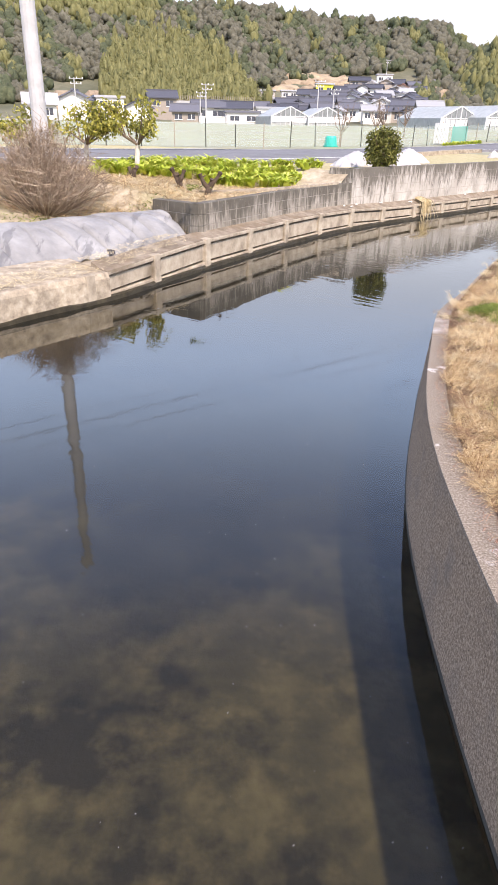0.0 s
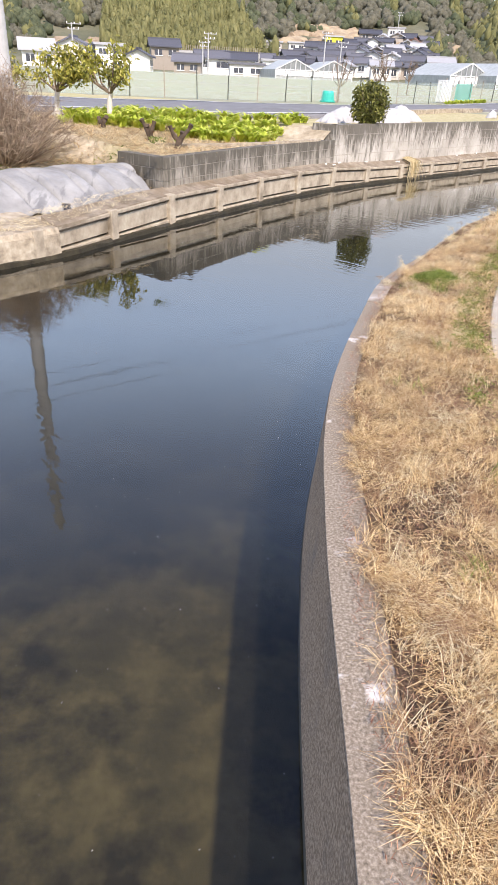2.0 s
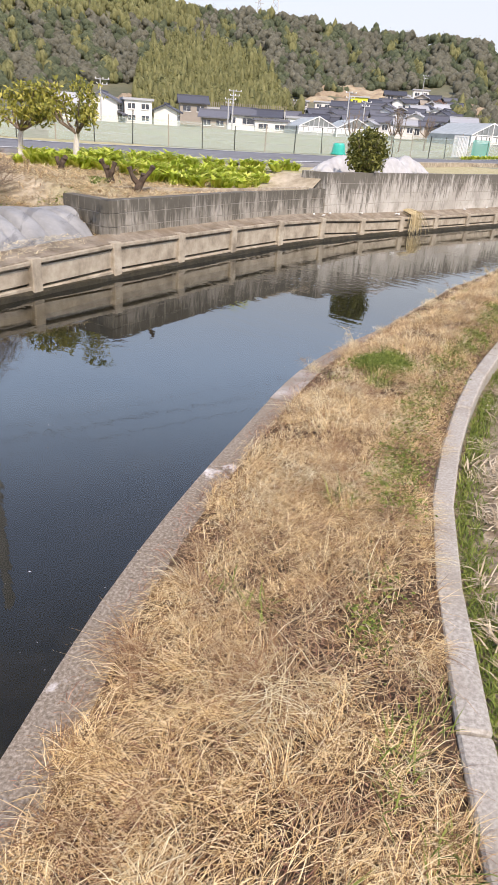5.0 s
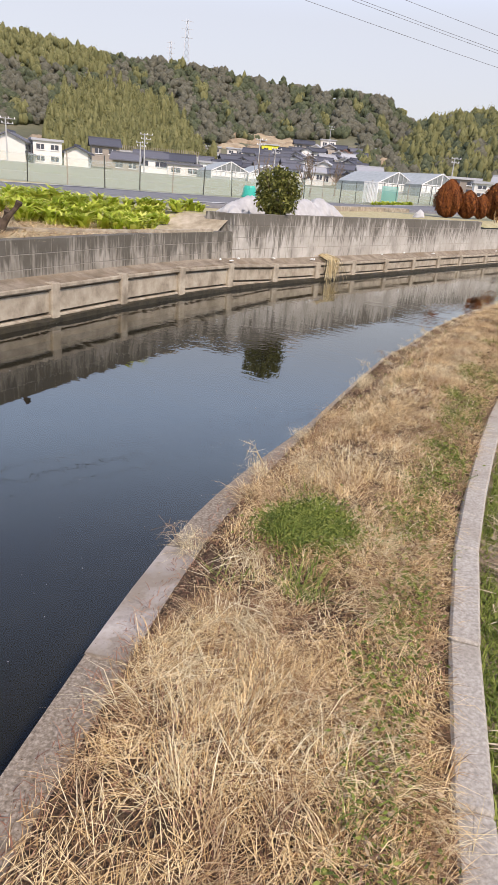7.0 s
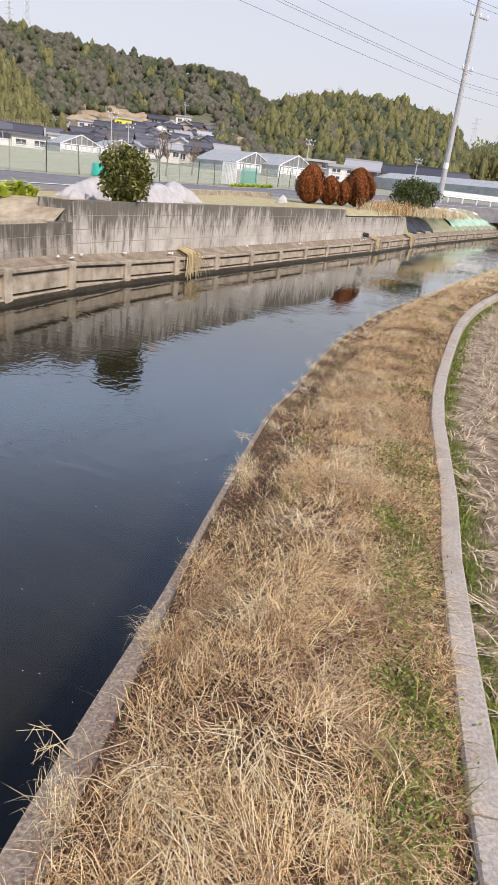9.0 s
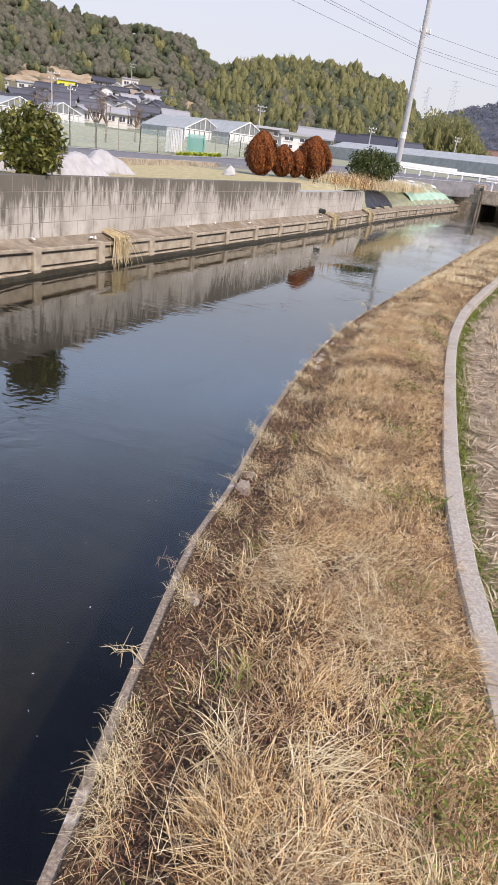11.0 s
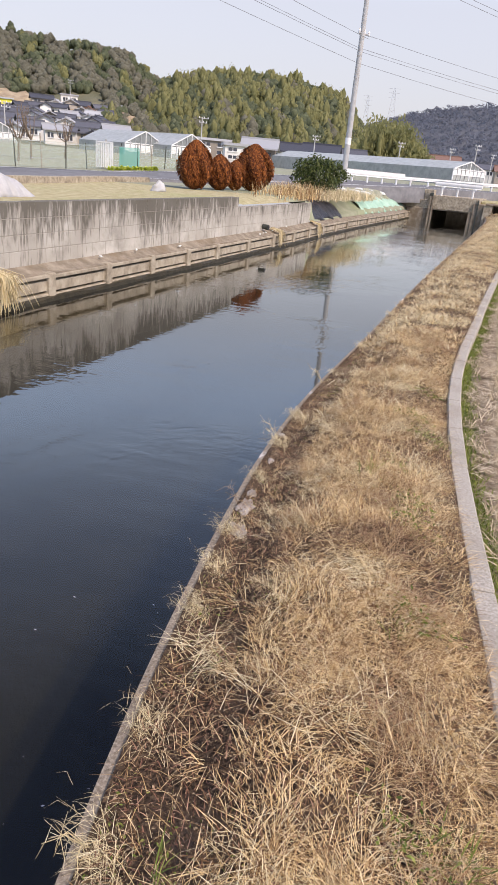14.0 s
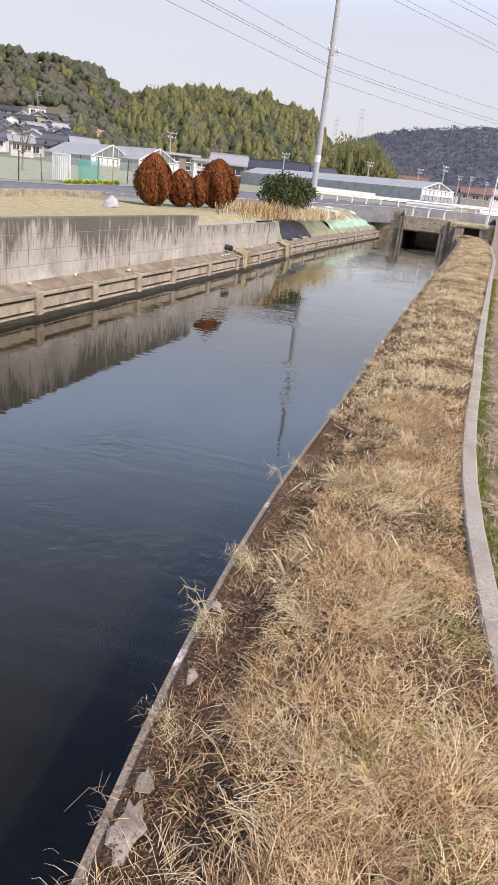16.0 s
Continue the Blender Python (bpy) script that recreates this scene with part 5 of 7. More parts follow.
def net_material():
    m = bpy.data.materials.new("fine_green_net")
    m.use_nodes = True
    nt = m.node_tree
    b = nt.nodes["Principled BSDF"]
    b.inputs["Base Color"].default_value = (.46, .56, .48, 1)
    b.inputs["Roughness"].default_value = .9
    b.inputs["Alpha"].default_value = .24
    return m


NETTING = net_material()
nets = [p for p in FENCE if -8.9 < p[0] < 17]
v = [(p[0], p[1], float(far_height(*p)) + h) for p in nets for h in (.03, 1.0)]
part("netting", mesh_of("netting", v, [(2 * i, 2 * i + 2, 2 * i + 3, 2 * i + 1) for i in range(len(nets) - 1)], NETTING), NETTING, fence, "pale green see-through netting")
nets = [p for p in FENCE if -26 < p[0] < -9]
v = [(p[0], p[1] + .02, float(far_height(*p)) + h) for p in nets for h in (.03, .8)]
part("netting", mesh_of("netting", v, [(2 * i, 2 * i + 2, 2 * i + 3, 2 * i + 1) for i in range(len(nets) - 1)], NETTING), NETTING, fence, "pale green see-through netting")

teal_net = NETTING.copy()
teal_net.name = "fine_teal_net"
teal_net.node_tree.nodes["Principled BSDF"].inputs["Base Color"].default_value = (.08, .40, .34, 1)
teal_net.node_tree.nodes["Principled BSDF"].inputs["Alpha"].default_value = .55
nets = [p for p in FENCE if 10.9 < p[0] < 12.6]
v = [(p[0], p[1] - .03, float(far_height(*p)) + h) for p in nets for h in (.03, .95)]
part("netting", mesh_of("netting", v, [(2 * i, 2 * i + 2, 2 * i + 3, 2 * i + 1) for i in range(len(nets) - 1)], teal_net), teal_net, fence, "bunched teal netting")

gate = thing("field_gate", pose(10.2, 42.4, float(far_height(10.2, 42.4)), 0, 0, -38), "white slatted field gate in the netting fence", "gate")
part("gate_frame", box(box(boxed((-.42, -.03, .05), (-.36, .03, 1.15)), (.36, -.03, .05), (.42, .03, 1.15)), (-.42, -.03, 1.1), (.42, .03, 1.16)), WHITE, gate)
for i in range(8):
    part("slat", boxed((-.34 + i * .088, -.015, .08), (-.285 + i * .088, .015, 1.1)), WHITE, gate)

tub = thing("plastic_tub", pose(3.35, 36.3, float(far_height(3.35, 36.3)), 0, 0, 0), "upturned teal plastic tub beside the fence", "tub")
bm = bmesh.new()
tube(bm, [(0, 0, 0), (0, 0, .05), (0, 0, .42), (0, 0, .5)], [.36, .33, .28, .24], 16)
part("tub_body", bm, TEAL, tub)
bm = bmesh.new()
tube(bm, [(0, 0, .02), (0, 0, .07)], .38, 16)
part("rim", bm, TEAL, tub)


def lump(name, m, size, material, label, category, seed, detail=3, rough=.16, group="", creases=6.0):
    """A soft, creased mound that rests on the ground."""
    bm = bmesh.new()
    bmesh.ops.create_icosphere(bm, subdivisions=detail, radius=1)
    noise.seed_set(seed)
    for v in bm.verts:
        p = v.co.copy()
        n = noise.noise(p * 1.3 + Vector((seed, 0, 0))) * rough + noise.noise(p * creases + Vector((0, seed, 0))) * rough * .3
        q = p * (1 + n)
        v.co = Vector((q.x * size[0], q.y * size[1], max(q.z, -.12) * size[2]))
    for f in bm.faces:
        f.smooth = True
    ob = part(name, bm, material)
    ob.matrix_world = m
    return tagged(ob, label, category, group)


BARE_TREES = [(3.9, 37.2, 2.0), (7.35, 46.1, 2.6), (6.64, 44.2, 2.3), (9.6, 51.0, 2.4)]


# ---------------------------------------------------------------- plants
def leaf_bush(name, x, y, z, w, h, n, leaf, material, label, category, seed, stems=9, ball=.8, gap=.0):
    """A shrub: stems from one foot and leaves that thin out to an uneven outline."""
    r = np.random.default_rng(seed)
    ob = thing(name, pose(x, y, z), label, category)
    bm = bmesh.new()
    for i in range(stems):
        a = r.uniform(0, 6.28)
        k = r.uniform(.2, .45)
        tube(bm, [(0, 0, -.1), (math.cos(a) * w * k * .5, math.sin(a) * w * k * .5, h * .4), (math.cos(a) * w * k, math.sin(a) * w * k, h * .85)], [.018, .012, .004], 5)
    part("stem", bm, BARK, ob)
    p = r.normal(size=(n, 3))
    p /= np.linalg.norm(p, axis=1)[:, None]
    rad = r.uniform(.25, 1, n) ** .45
    bumps = 1 + .16 * np.sin(p[:, 0] * 5 + seed) * np.sin(p[:, 2] * 6 + 1) + .10 * np.sin(p[:, 1] * 9 + p[:, 2] * 7)
    p = p * (rad * bumps)[:, None] * np.array([w / 2, w / 2, h / 2 * ball / .8])
    p[:, 2] = p[:, 2] + h * .52
    p = p[p[:, 2] > .03]
    part("foliage", leaves("foliage", p, leaf, material, r), material, ob)
    return ob


def conifer_bush(x, y, z, w, h, seed, label):
    """A dense egg-shaped conifer: upright scaly sprays on a short stem."""
    r = np.random.default_rng(seed)
    ob = thing("conifer_shrub", pose(x, y, z), label, "shrub", "bronzed conifers")
    bm = bmesh.new()
    for i in range(5):
        a = r.uniform(0, 6.28)
        tube(bm, [(0, 0, -.1), (math.cos(a) * .1, math.sin(a) * .1, h * .35)], [.04, .02], 6)
    part("trunk", bm, BARK, ob)
    n = int(9500 * w * h)
    t = r.uniform(0, 1, n)
    prof = np.sin(np.pi * np.clip(t * .93 + .06, 0, 1)) ** .62 * (1 - .15 * t)
    a = r.uniform(0, 6.283, n)
    rad = w / 2 * prof * r.uniform(.80, 1.05, n) * (1 + .10 * np.sin(a * 5 + seed + t * 4) + .06 * np.sin(a * 11 + t * 9))
    c = np.stack([np.cos(a) * rad, np.sin(a) * rad, .08 + t * (h - .16)], 1)
    out = np.stack([np.cos(a), np.sin(a), .7 * t], 1)
    part("foliage", leaves("foliage", c, r.uniform(.022, .05, n), RUST_LEAF, r, 0.0, 1.6, out), RUST_LEAF, ob)
    core = np.stack([np.zeros(9), np.zeros(9), np.linspace(.15, .78, 9) * h], 1)
    cs = np.sin(np.pi * np.linspace(.15, .9, 9)) ** .6 * w * .33
    part("inner_foliage", clump_cloud("inner_foliage", core, np.stack([cs, cs, np.full(9, h * .14)], 1), RUST_LEAF, r, rough=.1, sub=2), RUST_LEAF, ob)
    return ob


def citrus_tree(x, y, z, w, h, seed, label):
    r = np.random.default_rng(seed)
    ob = thing("citrus_tree", pose(x, y, z), label, "tree", "citrus trees")
    bm = bmesh.new()
    tube(bm, [(0, 0, -.2), (.03, .02, h * .25), (.08, 0, h * .4)], [.07, .055, .045], 8)
    part("trunk", bm, PALE_BARK, ob, "whitewashed trunk")
    pts = []
    bm = bmesh.new()
    for i in range(11):
        a = r.uniform(0, 6.28)
        e = Vector((math.cos(a) * w * r.uniform(.2, .48), math.sin(a) * w * r.uniform(.15, .35), h * r.uniform(.5, .98)))
        mid = Vector((e.x * .5, e.y * .5, h * .45))
        tube(bm, [(.06, 0, h * .33), mid, e], [.03, .018, .006], 5)
        for k in range(4):
            f = r.uniform(.45, 1.0)
            pts.append(np.array(mid.lerp(e, f)) + r.normal(0, .1, (26, 3)) * np.array([1, 1, .8]))
    part("limb", bm, BARK, ob)
    part("crown", leaves("crown", np.vstack(pts), .055, CITRUS, r), CITRUS, ob)
    return ob


def dead_shrub(x, y, z, w, h, n, seed, label):
    """A leafless shrub of many thin, forking stems."""
    r = np.random.default_rng(seed)
    ob = thing("dead_shrub", pose(x, y, z), label, "shrub")
    tw = bmesh.new()
    for grp, count in (("branch", n),):
        bm = bmesh.new()
        for i in range(count):
            a = r.uniform(0, 6.28)
            k = r.uniform(.1, 1.0)
            top = Vector((math.cos(a) * w * .5 * k, math.sin(a) * w * .5 * k, h * (1.0 - .62 * k * k) * r.uniform(.55, 1.1)))
            foot = Vector((math.cos(a) * .10 * k * w, math.sin(a) * .10 * k * w, -.05))
            mid = foot.lerp(top, .5) + Vector(r.normal(0, .11, 3))
            tube(bm, [foot, mid, top], [.009, .006, .002], 3)
            for j in range(8):
                f = r.uniform(.3, .98)
                p = mid.lerp(top, f) if f > .5 else foot.lerp(mid, f * 2)
                tube(tw, [p, p + Vector((*r.normal(0, .14, 2), r.normal(.06, .1)))], [.004, .0015], 3)
        part(grp, bm, TWIG, ob)
    part("twig", tw, TWIG, ob)["kind"] = "stuff"
    return ob


dead_shrub(-3.6, 12.3, ground_at(-3.6, 12.3) - .03, 2.5, 1.42, 560, 5, "bare pinkish-brown leafless garden shrub")
citrus_tree(-3.85, 16.3, ground_at(-3.85, 16.3), 1.9, 1.5, 11, "small citrus tree with yellowing leaves")
citrus_tree(-2.65, 16.1, ground_at(-2.65, 16.1), 1.6, 1.55, 12, "small citrus tree with yellowing leaves")
citrus_tree(-5.2, 16.6, ground_at(-5.2, 16.6), 1.7, 1.35, 13, "small citrus tree with yellowing leaves")
leaf_bush("round_shrub", 3.28, 18.95, .55, .92, 1.0, 3000, .05, OLIVE_LEAF, "round clipped evergreen shrub behind the block wall", "shrub", 21)
leaf_bush("spreading_shrub", 17.5, 35.5, .6, 2.2, 1.35, 3600, .07, EVERGREEN, "spreading dark evergreen shrub by the road", "shrub", 22)
for x, y, w, h, sd in ((10.78, 30.7, 1.1, 1.46, 31), (11.77, 31.3, .9, 1.12, 32), (12.44, 31.65, .7, 1.0, 33), (13.28, 32.15, 1.34, 1.53, 34)):
    conifer_bush(x, y, ground_at(x, y) - .02, w, h, sd, "bronze-red egg-shaped conifer on the grass verge")
# stumps in the garden
for x, y, hh, dx, dy in ((-.85, 13.75, .42, .26, .05), (-1.45, 14.3, .36, -.16, .0), (-2.5, 14.8, .2, .1, 0)):
    ob = thing("tree_stump", pose(x, y, ground_at(x, y)), "dark weathered pruned stump in the garden", "stump", "stumps")
    bm = bmesh.new()
    knots = random.Random(int(x * 100))
    tube(bm, [(0, 0, -.12), (.01, 0, hh * .12), (dx * .15, dy, hh * .34)], [.085, .062, .06], 9)
    for reach, lift in ((1.0, 1.0), (-.55, .92), (.35, .7)):
        tube(bm, [(dx * .12, dy, hh * .26), (dx * .45 * reach, dy + knots.uniform(-.04, .04), hh * .55 * lift), (dx * .8 * reach, dy + knots.uniform(-.05, .05), hh * .8 * lift), (dx * reach, dy, hh * lift)],
             [.052, .036 + knots.uniform(0, .012), .032, .046], 8)
        tube(bm, [(dx * .8 * reach, dy, hh * .8 * lift), (dx * .8 * reach + knots.uniform(-.08, .08), dy + .06, hh * .9 * lift)], [.022, .012], 6)
    part("stump_wood", bm, STUMP_WOOD, ob)
# leafy vegetables in rows
VEGS = []
r = np.random.default_rng(41)
for row in range(5):
    for i in range(26):
        t = i / 25
        x = -3.3 + t * 4.9 + r.normal(0, .07)
        y = 14.0 + row * .78 + t * 2.1 + r.normal(0, .07)
        if (row == 0 and t < .45) or t > .8 + .05 * row:
            continue
        VEGS.append((x, y, r.uniform(.75, 1.25)))
for idx, (x, y, s) in enumerate(VEGS):
    n = 46
    a = r.uniform(0, 6.283, n)
    root = np.zeros((n, 3)) + r.normal(0, .035, (n, 3)) * np.array([1, 1, 0])
    me = blades("leafy_plant", root, s * r.uniform(.20, .40, n), a, r.uniform(.7, 1.45, n), s * r.uniform(.05, .10, n), VEG, .8)
    ob = tagged(new("leafy_plant", me), "bright green leafy vegetable in the garden bed", "vegetable", "vegetable rows")
    ob.matrix_world = pose(x, y, ground_at(x, y) + .01)
# straw and dirt on the wall below the plastic sheet
n = 2600
q = r.uniform(S_PLAIN_END - 5.5, S_PLAIN_END + 2.2, n)
o = r.uniform(.06, .55, n)
at = [poly_at(FAR, v) for v in q]
root = np.array([(a[0] - b[1] * w, a[1] + b[0] * w, (POST_Z + .045 + .11 * max(0, w - .15)) if v < S_PLAIN_END else POST_Z + rise(v) + .03 + .4 * min(w, .24)) for (a, b), v, w in zip(at, q, o)])
stuff("dead_grass", blades("dead_grass", root, r.uniform(.04, .17, n), r.uniform(0, 6.283, n), r.uniform(0, .35, n), r.uniform(.004, .009, n), STRAW_PALE, .8), "scattered straw on the canal wall below the sheet", "grass")
# low concrete curb in front of the bed
structure("garden_curb", sweep("garden_curb", smooth_line([(-2.6, 13.55), (-.6, 14.15), (1.0, 15.6), (2.0, 16.9)], .4), [(0, .1), (0, .40), (.09, .40), (.09, .1)], CONCRETE), "low pale concrete curb of the vegetable bed")

def bare_tree(x, y, h, seed, label):
    """A small leafless tree: a forked trunk and thin rising limbs."""
    r = np.random.default_rng(seed)
    ob = thing("bare_tree", pose(x, y, ground_at(x, y)), label, "tree", "bare trees")
    bm = bmesh.new()
    tube(bm, [(0, 0, -.2), (.03, 0, h * .22), (.06, .02, h * .36)], [.06, .05, .04], 7)
    part("trunk", bm, BARK, ob)
    for k in range(9):
        a = r.uniform(0, 6.28)
        e = Vector((math.cos(a) * h * r.uniform(.12, .34), math.sin(a) * h * .2, h * r.uniform(.7, 1.0)))
        mid = Vector((e.x * .55 + r.normal(0, .04), e.y * .5, h * r.uniform(.45, .58)))
        bm = bmesh.new()
        tube(bm, [(.05, .01, h * .33), mid, e], [.03, .02, .008], 5)
        for j in range(5):
            p = mid.lerp(e, r.uniform(.1, .95))
            tube(bm, [p, p + Vector((*r.normal(0, .14, 2), abs(r.normal(.16, .08))))], [.012, .004], 4)
        part("limb", bm, BARK, ob)
    return ob


for q, (tx, ty, th) in enumerate(BARE_TREES):
    bare_tree(tx, ty, th, 300 + q, "small leafless tree by the fence")
# a low leafy row at the fence's foot
for i in range(9):
    n = 34
    p, d = poly_at(FENCE, length_of(FENCE) * (.80 + .011 * i))
    me = blades("leafy_plant", r.normal(0, .05, (n, 3)) * np.array([1, 1, 0]), r.uniform(.2, .42, n), r.uniform(0, 6.283, n), r.uniform(.5, 1.3, n), r.uniform(.07, .13, n), VEG, .9)
    ob = tagged(new("leafy_plant", me), "bright green leafy plant at the foot of the fence", "vegetable", "fence plants")
    ob.matrix_world = pose(p[0] + .35, p[1] - .45, ground_at(p[0] + .35, p[1] - .45))
# pale kerb along the road's near edge
rk = np.array([p for p in ROAD_NEAR if 22.5 < p[1] < 34])
structure("road_kerb", sweep("road_kerb", rk, lambda i: [(-.32, road_z(*rk[i]) - .3), (-.32, road_z(*rk[i]) + .10), (-.18, road_z(*rk[i]) + .11), (-.18, road_z(*rk[i]) - .3)], CONCRETE), "low weathered concrete kerb along the road")

# silver plastic sheet over a mound
SHEET_HEM = smooth_line([(-5.6, 5.6), (-4.4, 7.6), (-3.23, 9.04), (-2.61, 9.6), (-1.99, 10.31), (-1.3, 11.13), (-.98, 11.85)], .1)
SHEET_BACK = smooth_line([(-6.6, 7.6), (-5.2, 9.2), (-3.9, 10.3), (-3.28, 10.95), (-2.78, 11.7), (-2.25, 12.2), (-1.72, 12.5)], .1)


def sheet_mound():
    n, k, verts = 320, 26, []
    la, lb = length_of(SHEET_HEM), length_of(SHEET_BACK)
    for i in range(n):
        t = i / (n - 1)
        p, q = poly_at(SHEET_HEM, la * t)[0], poly_at(SHEET_BACK, lb * t)[0]
        for j in range(k):
            u = j / (k - 1)
            sk = t + .055 * u + .006 * math.sin(u * 5 + t * 24)
            x, y = p + (q - p) * (u + .012 * math.sin(t * 107))
            fold = .12 * max(0, math.sin(sk * 58 + 1.5 * math.sin(sk * 17))) ** 30 + .05 * max(0, math.sin(sk * 91 - 2.2 * u + 1)) ** 14 + .03 * max(0, math.sin(sk * 143 + 2.5 * u)) ** 8 * u
            z = -.25 + .40 * u + .20 * math.sin(math.pi * u) ** .8 - fold * math.sin(math.pi * min(u * 1.1, 1)) + .014 * math.sin(sk * 47 + u * 3)
            z += (.02 * math.sin(t * 155)) * (u < .06)
            verts.append((x, y, z))
    faces = [(a * k + b, (a + 1) * k + b, (a + 1) * k + b + 1, a * k + b + 1) for a in range(n - 1) for b in range(k - 1)]
    ob = tagged(new("plastic_sheet", mesh_of("plastic_sheet", verts, faces, SILVER, True)), "wrinkled silver plastic sheet over a mound", "plastic sheet")
    md = ob.modifiers.new("thickness", "SOLIDIFY")
    md.thickness = .012
    return ob


sheet_mound()
tagged(new("sheet_hem", sweep("sheet_hem", smooth_line([(-2.1, 10.28), (-1.5, 11.02), (-1.06, 11.62), (-.93, 11.95), (-1.1, 12.1)], .12), lambda i: [(-.05, -.32), (-.04, -.25 + .012 * math.sin(i * 1.9)), (.04, -.17 + .012 * math.sin(i * 2.7)), (.12, -.16), (.2, -.32)], BLACK_SHEET, True, True)), "black underside of the plastic sheet along its hem", "plastic sheet")

def tented(name, m, size, material, label, category, seed, group):
    """A creased fabric tent: a sagging ridge with flared, folded skirts."""
    nu, nv, verts = 34, 19, []
    for i in range(nu):
        u = -1 + 2 * i / (nu - 1)
        for j in range(nv):
            v = -1 + 2 * j / (nv - 1)
            fold = .05 * math.sin(u * 17 + seed) * abs(v) + .035 * math.sin(u * 31 + v * 3 + seed)
            ridge = (1 - abs(u) ** 3.6) * (.86 + .14 * math.sin(u * 4.2 + seed))
            z = size[2] * max(0, ridge) * (1 - abs(v) ** 1.9) * (1 + fold * 1.4)
            verts.append((size[0] * u * (1 + .06 * math.sin(v * 9 + seed)), size[1] * v * (1 + fold * 2.2), z - .02))
    me = mesh_of(name, verts, [(a * nv + b, (a + 1) * nv + b, (a + 1) * nv + b + 1, a * nv + b + 1) for a in range(nu - 1) for b in range(nv - 1)], material, True)
    ob = tagged(new(name, me), label, category, group)
    ob.matrix_world = m
    md = ob.modifiers.new("thickness", "SOLIDIFY")
    md.thickness = .01
    return ob


# white row covers behind the tall wall
for x, y, sx, sy, sz, sd in ((2.7, 20.3, .70, .34, .40, 51), (4.0, 20.0, .62, .36, .42, 52), (4.75, 22.6, .62, .36, .44, 53)):
    tented("row_cover", pose(x, y, ground_at(x, y), 0, 0, 40), (sx, sy, sz), SHEET, "crumpled white fabric cover over a plant row", "row cover", sd, "row covers")
lump("white_bag", pose(9.0, 28.2, .6, 0, 0, 20), (.22, .16, .2), SHEET, "small white plastic bag lying on the verge", "bag", 54, 3, .5)
def draped(name, s0, s1, prof, material, label, category, seed):
    """A creased sheet laid over the bank along the canal."""
    line = stretch(s0, s1, .16)
    r = np.random.default_rng(seed)
    ph = r.uniform(0, 6, 4)
    me = sweep(name, line, lambda i: [(o + .05 * math.sin(i * .7 + ph[0] + k), z + .03 * math.sin(i * .9 + k * 1.3 + ph[1]) + .02 * math.sin(i * 2.3 + k * .7 + ph[2])) for k, (o, z) in enumerate(prof)], material, False, True)
    ob = tagged(new(name, me), label, category)
    md = ob.modifiers.new("thickness", "SOLIDIFY")
    md.thickness = .015
    return ob


draped("sheet_black", S_WALL_END + .05, S_WALL_END + 4.6, [(.27, -.2), (.32, -.1), (.5, .08), (.7, .26), (.95, .36), (1.2, .42)], BLACK_SHEET, "black plastic sheet on the bank", "plastic sheet", 62)
draped("sheet_green", S_WALL_END + 8.6, FAR_LEN - .2, [(.27, -.2), (.34, -.05), (.6, .2), (1.0, .42), (1.5, .56), (2.0, .66), (2.3, .62)], GREEN_SHEET, "pale green tarpaulin over the bank by the bridge", "tarpaulin", 61)
for i in range(9):
    ss = S_WALL_END + 9.2 + i * (FAR_LEN - S_WALL_END - 10.2) / 8
    p, d = poly_at(FAR, ss)
    o = (1.35, 1.9, 1.6)[i % 3]
    z = float(np.interp(o, [1.0, 1.5, 2.0], [.42, .56, .66]))
    lump("sandbag", pose(p[0] - d[1] * o, p[1] + d[0] * o, z + .05, 0, 0, 30 + 47 * i), (.36, .24, .15), SANDBAG, "pale sandbag holding down the tarpaulin", "sandbag", 70 + i, 3, .25, "sandbags")

# dry reeds and tall grass on the far bank
def reed_bed(name, cx, cy, z, sx, sy, turn, n, h, material, label):
    r = np.random.default_rng(int(cx * 10) + n)
    a = r.normal(0, .5, (n, 2)) * np.array([sx, sy])
    c, s = math.cos(radians(turn)), math.sin(radians(turn))
    root = np.stack([cx + a[:, 0] * c - a[:, 1] * s, cy + a[:, 0] * s + a[:, 1] * c, np.full(n, z)], 1)
    return stuff(name, blades(name, root, h * r.uniform(.5, 1.15, n), r.uniform(0, 6.283, n), r.uniform(.9, 1.5, n), r.uniform(.008, .018, n), material, .25), label, "grass")


reed_bed("dry_reeds", 14.6, 31.7, .5, 2.6, .7, 47, 1500, .6, STRAW, "dry brown reeds on the verge")
reed_bed("dry_reeds", 18.6, 35.5, .45, 3.2, .8, 47, 2200, .5, STRAW_PALE, "dry straw-coloured grass on the bank")
reed_bed("dry_reeds", 21.0, 38.3, .4, 2.0, .7, 47, 1200, .4, STRAW_PALE, "dry straw-coloured grass on the bank")

# ---------------------------------------------------------------- grass on the near bank
def on_bank(n, y0, y1, u0, u1, r, bias=1.0):
    y = y0 + (y1 - y0) * r.uniform(0, 1, n) ** bias
    u = r.uniform(u0, u1, n)
    x0, x1 = near_x(y), kerb_x(y)
    return x0 + u * (x1 - x0), y, u


